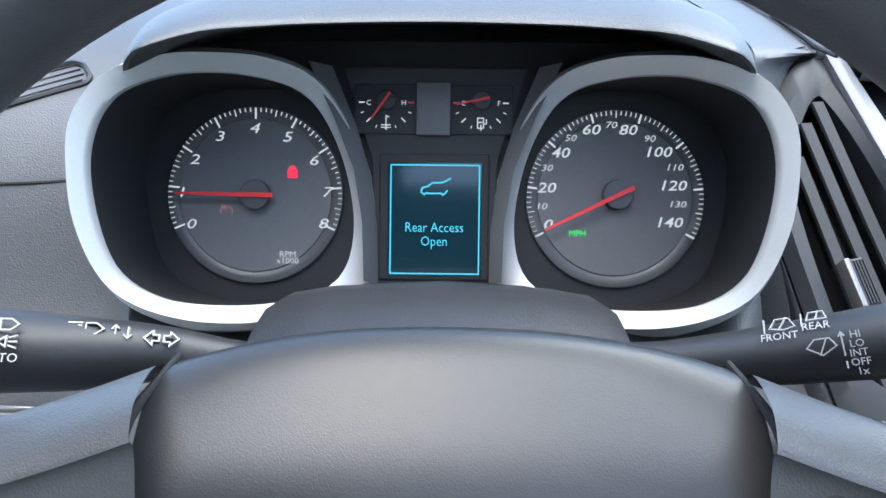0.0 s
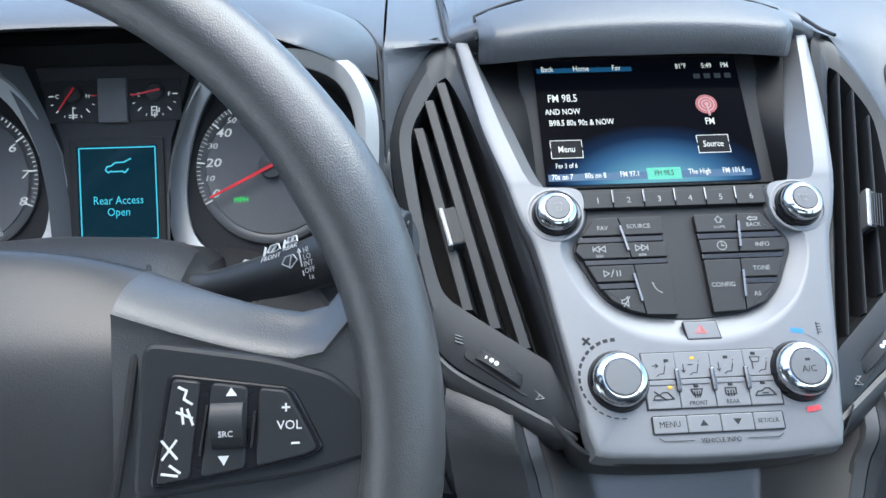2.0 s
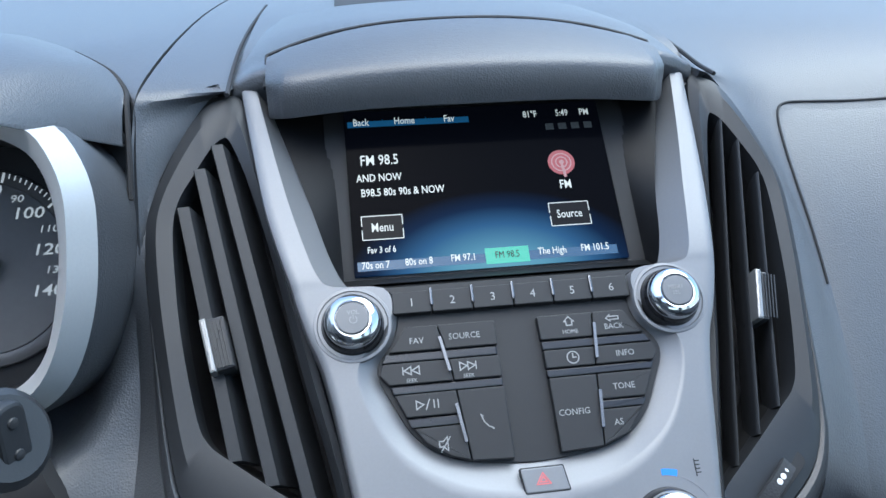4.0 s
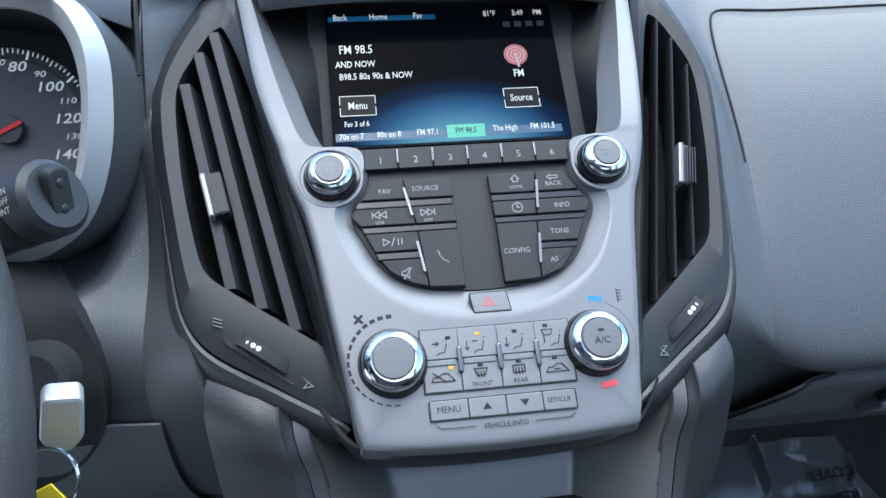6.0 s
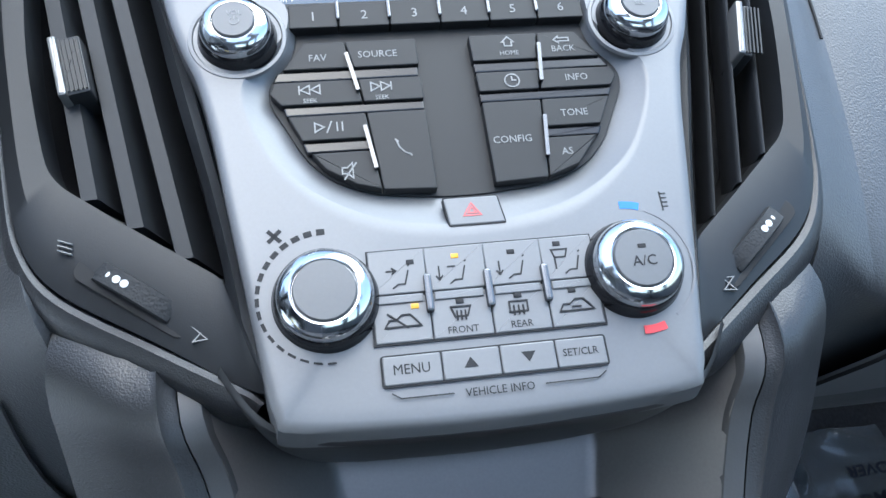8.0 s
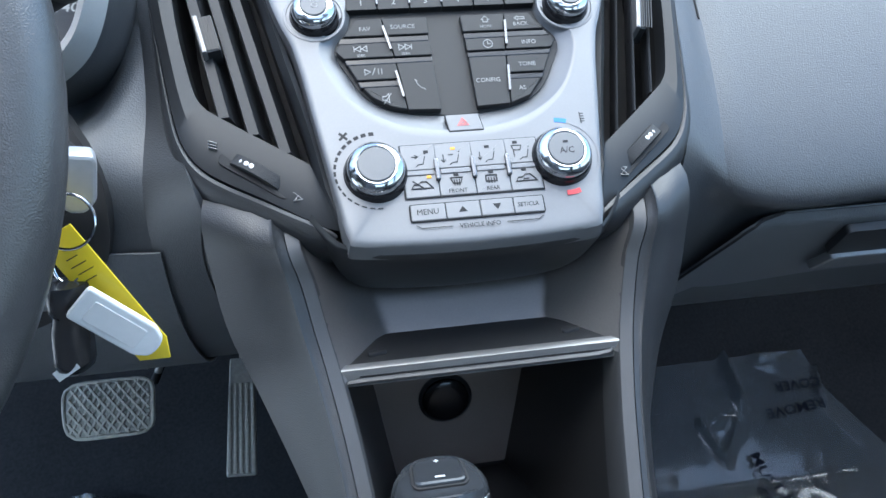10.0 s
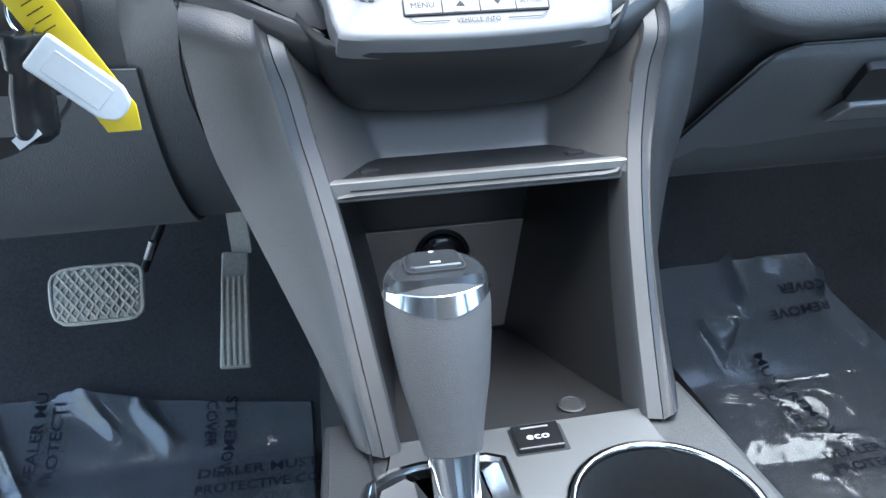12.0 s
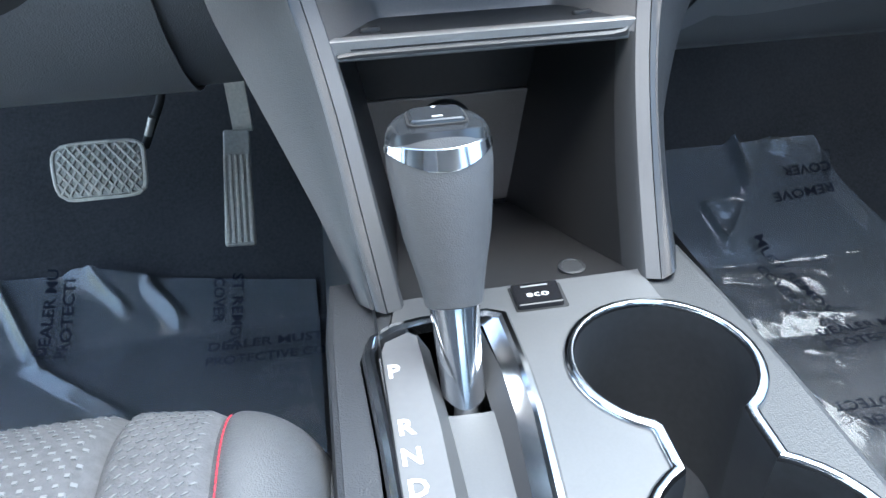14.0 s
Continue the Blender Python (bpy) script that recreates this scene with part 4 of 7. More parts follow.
# small gauges
for s in (-1, 1):
    c = -29.5 if s < 0 else 27.5
    g = part("small_gauge", slab(DIALS, [(c - 19, 25.5), (c + 19, 25.5), (c + 19, 55.5), (c - 19, 55.5)], 0.5, 2.2, 0.5, 2), BEZEL_DARK, cluster, "small black gauge")
    for a in (180, 203, 225, 248, 270, 292, 315, 337, 360):
        ca, sa = math.cos(radians(a)), math.sin(radians(a))
        r0, w_ = (13.0, 0.8) if a % 45 == 0 else (14.6, 0.55)
        part("gauge_mark", bar(DIALS, c + ca * r0, 44.5 + sa * r0, c + ca * 16.5, 44.5 + sa * 16.5, w_, 2.2, 2.4), WHITE_MARK, g)
    part("gauge_hub", lathe(DIALS, c + 0.5, 46, [(6, 2), (5.8, 4), (5, 4.5)], 24), SMOOTH, g)
    lettering(DIALS, "C" if s < 0 else "E", c - 10.6, 44.2, 2.4, 3.0, WHITE_MARK, g)
    lettering(DIALS, "H" if s < 0 else "F", c + 10.6, 44.2, 2.4, 3.0, WHITE_MARK, g)
    part("gauge_red_mark", bar(DIALS, c - s * 13, 44.5, c - s * 16.8, 44.5, 1.1, 2.25, 2.5), RED_PAINT, g)
    base_, tip = ((c + 2.5, 50.0), (c - 8.8, 33.8)) if s < 0 else ((c + 5, 47.3), (c - 14.5, 43.2))
    part("needle", bar(DIALS, *base_, *tip, 1.5, 5, 5.8, w1=0.9), RED_PAINT, g, "red needle")
    if s < 0:
        part("gauge_sign", strokes(DIALS, [[(c, 37), (c, 31)], [(c, 36), (c + 2, 36)], [(c - 3, 31), (c + 3, 31)], [(c - 3, 29.5), (c + 3, 29.5)]], 0.6, 2.2, 2.4), WHITE_MARK, g)
    else:
        part("gauge_sign", strokes(DIALS, [[(c - 2, 29.5), (c - 2, 35.5), (c + 1.5, 35.5), (c + 1.5, 29.5), (c - 2, 29.5)], [(c - 1.5, 33), (c + 1, 33)], [(c + 1.5, 32), (c + 3.2, 32), (c + 3.2, 34.8)]], 0.7, 2.2, 2.4), WHITE_MARK, g)
part("gauge_pillar", slab(DIALS, [(-11, 25), (9, 25), (9, 56), (-11, 56)], 1, 5, 0.4), DIAL, cluster, "grey pillar between the small gauges")
# tachometer and speedometer markings
for k in range(65):
    a = radians(203 - k * (226 / 64))
    r0 = 46.0 if k % 8 == 0 else 48.6 if k % 4 == 0 else 50.3
    part("tachometer_mark", bar(DIALS, -108 + r0 * math.cos(a), -12 + r0 * math.sin(a), -108 + 52.6 * math.cos(a), -12 + 52.6 * math.sin(a), 1.0 if k % 8 == 0 else 0.55, 2.3, 2.9), WHITE_MARK, cluster)
for k, (u, v) in enumerate([(-147, -30), (-153, -11), (-145, 9), (-130, 23), (-109, 28), (-89, 23), (-73, 9), (-65, -10), (-67, -29)]):
    lettering(DIALS, str(k), u, v, 2.2, 6.2, WHITE_MARK, cluster, "numeral", shear=0.2, width=1.45)
lettering(DIALS, "RPM", -88, -47.5, 2.2, 3.6, WHITE_MARK, cluster, width=1.1)
lettering(DIALS, "x1000", -88, -51.5, 2.2, 3.6, WHITE_MARK, cluster, width=1.1)
for k in range(71):
    a = radians(206 - k * (232 / 70))
    r0 = 47.0 if k % 10 == 0 else (48.5 if k % 5 == 0 else 50)
    part("speedometer_mark", bar(DIALS, 108 + r0 * math.cos(a), -12 + r0 * math.sin(a), 108 + 52.6 * math.cos(a), -12 + 52.6 * math.sin(a), 1.1 if k % 10 == 0 else 0.5, 2.3, 2.9), WHITE_MARK, cluster)
SPN = [(68, -28), (64, -17), (67, -6), (67, 6), (75, 15), (81, 24), (93, 29), (105, 32), (115, 29), (128, 24), (133, 16), (143, 7), (142, -4), (145, -15), (140, -26)]
for k, (u, v) in enumerate(SPN):
    odd = k % 2
    lettering(DIALS, str(k * 10), u, v, 2.2, 4.0 if odd else 6.2, WHITE_MARK, cluster, "numeral", shear=0.2, width=1.3, bold=0.0 if odd else 0.08)
lettering(DIALS, "MPH", 86, -33, 2.2, 3.8, GREEN_LIT, cluster, width=1.0)
for u, v, tips in ((-108, -12, ((-154, -11.5), (-96, -12.3))), (108, -9.5, ((66, -31), (118, -5.5)))):
    hub = part("needle_hub", lathe(DIALS, u + 1, v, [(9, 2), (9, 7), (8.4, 8), (3, 8.2)], 36), DIAL_RIM, cluster, "dark grey needle hub")
    part("needle", bar(DIALS, tips[1][0], tips[1][1], tips[0][0], tips[0][1], 2.9, 8.4, 9.6, w1=1.3), RED_PAINT, hub, "red needle")
part("belt_warning_light", slab(DIALS, [(-88.5, -1.5), (-82.5, -1.5), (-82.5, 3), (-84.5, 6), (-86.5, 6), (-88.5, 3)], 2, 2.3, 0), RED_LIT, cluster, "lit red belt warning")
part("cruise_sign", strokes(DIALS, [[(-128, -24), (-129, -21.5), (-127.5, -19.5), (-125, -18.8), (-122.5, -19.8), (-121.5, -22), (-122.5, -24.5)], [(-125, -22), (-128.5, -17)]], 0.6, 2.1, 2.3), SCREEN_PINK, cluster)
# the hood above the dials: # front edge and the groove where the hood meets the dash, from the middle to one end
HOOD_FRONT = [(0.0, 0.405, 0.7612), (0.058, 0.398, 0.7606), (0.088, 0.388, 0.7596), (0.113, 0.375, 0.7580), (0.1370, 0.3640, 0.7515), (0.148, 0.3733, 0.7462), (0.159, 0.391, 0.7386), (0.1715, 0.421, 0.728), (0.184, 0.4515, 0.717)]
HOOD_BACK = [(0.0, 0.585, 0.772), (0.060, 0.580, 0.771), (0.106, 0.555, 0.769), (0.129, 0.5338, 0.7657), (0.1478, 0.513, 0.7622), (0.164, 0.4962, 0.757), (0.173, 0.4917, 0.7512), (0.1806, 0.4812, 0.7428), (0.1831, 0.4686, 0.7365)]
front_ = curve([(-x, y, z) for x, y, z in HOOD_FRONT[:0:-1]] + HOOD_FRONT, 5)
back_line = curve([(-x, y, z) for x, y, z in HOOD_BACK[:0:-1]] + HOOD_BACK, 5)
hood, below = [], []
for a, c in zip(front_, back_line):
    a, c = Vector(a), Vector(c)
    e = abs(a.x) / 0.184
    rise = 0.009 * (1 - e ** 4) + 0.0035
    tip_ = a + Vector((-0.001 * a.x / 0.184, 0.004, -0.0012))
    below.append([tuple(tip_), tuple(tip_.lerp(Vector((a.x * 0.95, max(a.y + 0.055, 0.468), a.z - 0.006)), 0.5)), (a.x * 0.95, max(a.y + 0.055, 0.468), a.z - 0.006)])
    pts = [tip_, a + Vector((0, 0.001, -0.0008)), a, a.lerp(c, 0.03) + Vector((0, 0, 0.25 * rise)), a.lerp(c, 0.12) + Vector((0, 0, 0.6 * rise)), a.lerp(c, 0.35) + Vector((0, 0, rise)), a.lerp(c, 0.65) + Vector((0, 0, 0.85 * rise)), a.lerp(c, 0.93) + Vector((0, 0, 0.25 * rise)), c, c + Vector((-0.003 * a.x / 0.184, 0.001 + 0.002 * (1 - e), -0.004)), c + Vector((-0.004 * a.x / 0.184, 0.003, -0.022))]
    hood.append(curve([tuple(p) for p in pts], 3))
hood_ = part("hood", sheet(hood), DASH, cluster, "grey grained hood over the dials")
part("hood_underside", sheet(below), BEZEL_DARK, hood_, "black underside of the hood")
for s in (-1, 1):
    groove = [(s * 0.1865, 0.4405, 0.690), (s * 0.1862, 0.452, 0.711)] + [(s * (x + 0.0012), y + 0.0008, z - 0.0015) for x, y, z in HOOD_BACK[:3:-1]]
    part("hood_groove", tube(curve(groove, 5), 0.0016, 6), DARK, cluster)

# ---- steering column, stalks ----
column = thing("steering_column", "black grained plastic steering column shroud", "steering column", (0.003, 0.32, 0.56))
sections = []
for y, k, top in ((0.215, 0.90, 0.636), (0.235, 0.96, 0.643), (0.26, 1.0, 0.650), (0.29, 1.0, 0.6545), (0.31, 0.99, 0.655), (0.325, 0.97, 0.651), (0.34, 0.95, 0.635), (0.40, 0.9, 0.62)):
    pr = [(-82, -22), (-79, -12), (-70, -6), (-50, -2.5), (0, 0), (50, -2.5), (70, -6), (79, -12), (82, -22), (80, -60), (60, -85), (0, -92), (-60, -85), (-80, -60)]
    sections.append([(0.004 + u * k * MM, y, top + v * MM) for u, v in pr])
part("shroud", loft(sections, cap0=True, cap1=True), WING, column)
BOOT_Z, BOOT_Y = (0.43, 0.53, 0.574, 0.59, 0.64), (0.385, 0.352, 0.368, 0.390, 0.43)


def boot_ring(r, lift):
    ring = []
    for a in np.linspace(0, 2 * math.pi, 56, endpoint=False):
        z = 0.536 + r * (0.097 if math.sin(a) < 0 else 0.076) * math.sin(a)
        ring.append((0.068 + r * 0.097 * math.cos(a), float(np.interp(z, BOOT_Z, BOOT_Y)) - lift, z))
    return ring


part("column_boot", loft([boot_ring(1.0, 0.002), boot_ring(0.99, 0.0115)] + [boot_ring(r, 0.0105) for r in (0.96, 0.8, 0.6, 0.4, 0.2, 0.05)], cap1=True), DARK, column, "black opening round the column")


def stalk(name, label, pts, rad):
    st = thing(name, label, "stalk", pts[0])
    part("arm", tube(curve(pts, 5), [float(r) for r in np.interp(np.linspace(0, 1, 5 * (len(pts) - 1) + 1), np.linspace(0, 1, len(rad)), rad)], 24), SMOOTH, st)
    return st


wiper = stalk("wiper_stalk", "satin black wiper stalk with white symbols", [(0.075, 0.292, 0.628), (0.10, 0.286, 0.632), (0.1365, 0.2706, 0.6451), (0.165, 0.256, 0.6586), (0.181, 0.2478, 0.666)], [0.009, 0.0095, 0.012, 0.0135, 0.0135])
ax0, ax1 = Vector((0.1365, 0.2706, 0.6451)), Vector((0.200, 0.238, 0.675))
axd = (ax1 - ax0).normalized()


def along(origin, direction, up_hint):
    """Axes on a stalk: u along it, n towards the hint."""
    d = Vector(direction).normalized()
    n = (Vector(up_hint) - d * Vector(up_hint).dot(d)).normalized()
    w = n.cross(d)
    m = Matrix((d, w, n)).transposed().to_4x4()
    m.translation = origin
    return m


collar_a = ax0 + axd * 0.050
part("ring", tube([collar_a, collar_a + axd * 0.002, collar_a + axd * 0.011, collar_a + axd * 0.013], [0.0132, 0.0142, 0.0142, 0.0132], 28), TRIM, wiper, "ribbed grey turning ring")
part("tip", tube([collar_a + axd * 0.013, collar_a + axd * 0.014, collar_a + axd * 0.025, collar_a + axd * 0.0275], [0.0135, 0.0148, 0.0150, 0.0125], 28), SMOOTH, wiper, "black turning tip")
tipf = along(collar_a + axd * 0.0275, (0, 0.05, 1), axd)
part("wash_button", slab(tipf, [(-11, -5), (11, -5), (11, 5), (-11, 5)], -2, 2.4, 1.2, 4.5), TRIM, wiper, "grey oval wash button")
part("button_dimples", lathe(tipf, 5, 0, [(1.8, 2.4), (1.5, 3.0), (0.5, 3.2)], 12, lathe(tipf, -5, 0, [(1.8, 2.4), (1.5, 3.0), (0.5, 3.2)], 12)), SMOOTH, wiper)
wf = along(ax0 + axd * 0.0005, axd, (0, -0.80, 1))
lettering(wf, "FRONT", 4, 1.2, 13.0, 3.0, PRINT_STALK, wiper, turn=0)
lettering(wf, "REAR", 17, 3.4, 13.5, 3.0, PRINT_STALK, wiper)
part("wiper_sign", strokes(wf, [[(1, 4.5), (3, 8), (8, 8), (10, 4.5), (6, 3.4), (1, 4.5)], [(4, 3.5), (7, 8.5)], [(14, 6), (15, 9), (20, 9), (21, 6), (14, 6)], [(17, 6), (18.5, 9.5)], [(-1, 8.5), (-1, 3)], [(12.3, 9), (12.3, 4)]], 0.38, 12.6, 13.8), PRINT_STALK, wiper)
wf2 = along(ax0 - axd * 0.0075, axd, (0, -1.6, 0.8))
part("wiper_sign", strokes(wf2, [[(21, 2), (24, 5), (29, 5), (31, 2), (26, -1), (21, 2)], [(25, -1), (28, 5)]], 0.42, 13.4, 13.9), PRINT_STALK, wiper)
for k, w_ in enumerate(("HI", "LO", "INT", "OFF", "1x")):
    lettering(wf2, w_, 37.5, 5.2 - k * 3.3, 13.9, 2.7, PRINT_STALK, wiper)
part("arrow_line", strokes(wf2, [[(33, 6.5), (33, -2)], [(32, 5), (33, 6.5), (34, 5)], [(33, -4), (33, -6.5)]], 0.5, 13.4, 13.9), PRINT_STALK, wiper)
part("ring_marks", strokes(wf2, [[(49.5, 9), (49.5, 6)], [(49.7, 5), (49.7, 2)], [(50, 1), (50, -2)], [(50.3, -3), (50.3, -9)]], 0.9, 13.0, 14.0), PRINT_STALK, wiper)
lettering(wf2, "INT", 62, -2, 14.4, 2.7, PRINT_STALK, wiper)
part("ring_sign", strokes(wf2, [[(59, 2), (60.5, 5), (64, 5), (65.5, 2), (59, 2)], [(62, 1.5), (64, 5)]], 0.5, 13.8, 14.5), PRINT_STALK, wiper)
for k, w_ in enumerate(("ON", "OFF", "INT")):
    lettering(wf2, w_, 75, 4 - k * 3.6, 15.2, 2.6, PRINT_STALK, wiper)

signal = stalk("indicator_stalk", "satin black indicator and headlight stalk with white symbols", [(-0.070, 0.295, 0.622), (-0.09, 0.292, 0.627), (-0.115, 0.288, 0.632), (-0.145, 0.280, 0.636), (-0.18, 0.272, 0.641), (-0.215, 0.262, 0.646)], [0.009, 0.0095, 0.012, 0.0155, 0.0175, 0.0175])
sf = along(Vector((-0.114, 0.288, 0.632)), (1, 0.14, -0.08), (0, -0.9, 1))
part("arrow_sign", strokes(sf, [[(-5, 2), (-1.5, 5), (-1.5, 3.3), (1, 3.3), (1, 0.7), (-1.5, 0.7), (-1.5, -1), (-5, 2)], [(9, 1.6), (5.5, 4.6), (5.5, 2.9), (3, 2.9), (3, 0.3), (5.5, 0.3), (5.5, -1.4), (9, 1.6)]], 0.6, 11.2, 13.4), PRINT_STALK, signal)
part("beam_sign", strokes(sf, [[(-27, 6.5), (-23, 6.5), (-20, 4.2), (-23, 1.8), (-27, 1.8), (-27, 6.5)]] + [[(-34, 1.8 + 1.2 * k), (-28.5, 1.8 + 1.2 * k)] for k in range(5)], 0.55, 13.0, 17.0), PRINT_STALK, signal)
part("arrow_sign", strokes(sf, [[(-16, 1), (-16, 6.5)], [(-17.6, 4.8), (-16, 6.6), (-14.4, 4.8)], [(-11, 6), (-11, 1)], [(-12.6, 2.6), (-11, 0.8), (-9.4, 2.6)]], 0.55, 12.5, 15.2), PRINT_STALK, signal)
sf2 = along(Vector((-0.172, 0.274, 0.640)), (1, 0.14, -0.08), (0, -1.2, 1))
part("lamp_sign", strokes(sf2, [[(4, 9), (8, 9), (11, 6.8), (8, 4.6), (4, 4.6), (4, 9)], [(4, 0), (7, 2), (7, -2), (4, 0)], [(8, 1.5), (11, 2.5)], [(8, 0), (11, 0)], [(8, -1.5), (11, -2.5)]] + [[(-2, 4.6 + 1.1 * k), (2.5, 4.6 + 1.1 * k)] for k in range(5)], 0.6, 16.8, 18.0), PRINT_STALK, signal)
lettering(sf2, "AUTO", 5.5, -6.5, 17.8, 3.6, PRINT_STALK, signal)

# ---- steering wheel ----
wheel = thing("steering_wheel", "black leather steering wheel with airbag hub and switches", "steering wheel", tuple(at(WHEEL, 0, 0, -40)))
rim = []
for k in range(96):
    a = 2 * math.pi * k / 96
    c, s_ = math.cos(a), math.sin(a)
    bump_ = math.exp(-((abs(math.atan2(s_, abs(c))) - radians(27)) / 0.14) ** 2) if s_ > 0 else 0.0
    rr, rt = 188.0, 15.4 + 1.6 * bump_
    ring = []
    for j in range(20):
        b2 = 2 * math.pi * j / 20
        ring.append(at(WHEEL, (rr + rt * math.cos(b2)) * c, (rr + rt * math.cos(b2)) * s_, rt * 1.05 * math.sin(b2)))
    rim.append(ring)
part("rim", loft(rim + [rim[0]]), LEATHER, wheel, "wrinkled black leather rim")
pad_rows = []
for q in np.linspace(-1, 1, 15):
    e = 1 - abs(q) ** 2.4
    pad_rows.append(curve([(86 * q, 57 + 12.5 * e, -42), (87 * q, 55 + 12.5 * e, -34 + 2 * e), (88 * q, 44 + 7 * e, -24 + 3 * e), (87 * q, 26 + 2 * e, -14 + 4 * e), (84 * q, 0, -10 + 4 * e), (78 * q, -32, -10 + 3 * e), (66 * q, -62 - 6 * e, -16 + 2 * e), (60 * q, -74 - 8 * e, -26)], 5))
part("airbag_cover", sheet([[at(WHEEL, *p) for p in r] for r in pad_rows]), PAD, wheel, "black grained airbag cover")
for s in (-1, 1):
    spoke = []
    for q in np.linspace(0, 1, 10):
        u = 86 + (181 - 86) * q
        top = 58 - 20 * math.sin(min(1, q * 1.15) * math.pi / 2) + 34 * max(0, q - 0.72) ** 1.5 / 0.15
        low = -52 - 6 * q - 20 * q * q
        dn = -5 * math.sin(q * math.pi) + 2
        nt_, nm = -30 + 18 * q, -9 + 6 * q
        spoke.append([at(WHEEL, s * p[0], p[1], p[2]) for p in curve([(u, top - 3, nt_ - 12), (u, top, nt_), (u - 2 * (1 - q), top - 6, nm - 5 + dn), (u - 4 * (1 - q), top - 15, nm + 3.5 + dn), (u - 5 * (1 - q), top - 22, nm + 2 + dn), (u - 6 * (1 - q), -10, nm + dn), (u - 10 * (1 - q), low, nm - 4)], 4)])
    part("spoke", sheet(spoke), SPOKE, wheel, "dark grey grained spoke")
    part("seam_gap", tube([at(WHEEL, s * u, v, n) for u, v, n in curve([(83, 60, -41), (86.8, 52, -30), (88.9, 43, -17.5), (88.7, 26, -7.5), (85.7, 0, -4.2), (79.7, -32, -4.2), (70.7, -60, -10.5)], 6)], [0.0010 + 0.0008 * min(1.0, k / 14) for k in range(37)], 8), DARK, wheel)
    drop_ = 4 if s > 0 else 25
    panel = [(93, 36), (140, 28), (163, 21), (175, 9), (181, -9), (150, -16), (88, -23)]
    panel = [(u, v - drop_) for u, v in panel]
    PANEL_F = WHEEL @ Matrix.Translation((0, -drop_ * MM, 0))
    part("switch_surround", slab(WHEEL, [(s * u, v) for u, v in panel], -12, -1.5, 2.0, 7), TRIM, wheel, "dark grey switch surround")
    sw = part("switch_panel", slab(PANEL_F, [(s * u, v) for u, v in [(103, 24), (148, 17), (159, -6), (153, -9), (95, -18)]], -4, 0.4, 0.8, 4), GLOSSY, wheel, "black switch panel")
    for pts in ([(105, 22), (115, 20.5), (110, -14.5), (98, -16)], [(119, 20), (132, 18), (130, -11.5), (114, -14)], [(136, 17.5), (146, 16), (156.5, -5.5), (152.5, -7.5), (134, -11)]):
        part("switch_key", slab(PANEL_F, [(s * u, v) for u, v in pts], 0, 1.6, 0.7, 2), SMOOTH, sw)
    part("key_groove", bar(PANEL_F, s * 117.3, 12, s * 114, -6, 0.8, 1.0, 2.2, bar(PANEL_F, s * 134.2, 9, s * 132.6, -4, 0.8, 1.0, 2.2)), DARK, sw)
    lo = []
    for q in np.linspace(-1, 1, 19):
        rr = 7.5 + (0.35 if int(round((q + 1) * 9)) % 2 else 0)
        lo.append((q * 8.2, rr * math.sqrt(max(0, 1 - (q * 0.9) ** 2))))
    part("roller", loft([[at(PANEL_F, s * (124.5 + w_), 4.5 + v, n * 0.75 + dn) for v, n in lo] for w_, dn in ((-6.5, -2), (-5.8, 0), (5.8, 0), (6.5, -2))], closed=False), SMOOTH, sw, "ribbed black roller")
    if s > 0:
        part("key_sign", strokes(PANEL_F, [[(107, 19), (110, 17.5), (109, 14.5), (112, 12.5)], [(106, 10), (112, 7.5)], [(108, 11.5), (108.5, 5.5)], [(110, 11), (112, 5)], [(100.5, 0), (106, -7)], [(106, 0), (100.5, -7)], [(103, -9), (107, -12)], [(100, -12), (106, -13)]], 0.85, 1.5, 1.9), PRINT, sw)
        part("key_sign", strokes(PANEL_F, [[(145.5, 8.5), (145.5, 11.5)], [(144, 10), (147, 10)], [(147, -3), (150, -3)]], 0.7, 1.5, 1.9), PRINT, sw)
        part("key_arrow", slab(PANEL_F, [(124, 15), (128, 15), (126, 18)], 1.5, 1.9, 0), PRINT, sw)
        part("key_arrow", slab(PANEL_F, [(120.5, -6.5), (124.5, -6.5), (122.5, -10)], 1.5, 1.9, 0), PRINT, sw)
        lettering(PANEL_F, "VOL", 146.5, 3.5, 1.8, 3.4, PRINT, sw)
        lettering(PANEL_F, "SRC", 124.5, 2, 6.0, 2.2, PRINT, sw)
# badge on the cover, plain shapes
BOW = [(-33, -11), (-25, 3.5), (-7.5, 2.5), (-6, 8.2), (12.5, 7.8), (12.5, 2.5), (38, 5), (29.5, -10), (11, -10.5), (10, -13.5), (-8.5, -13), (-9, -10.5)]
bow = [(u - 0, v - 3) for u, v in BOW]
badge = part("badge", slab(WHEEL, bow, -10, -3.4, 1.0, 1.0), CHROME, wheel, "chrome and gold badge")
part("badge_field", slab(WHEEL, inset(bow, 2.4), -6, -2.8, 0.3, 0.6), GOLD, badge, "gold badge field")

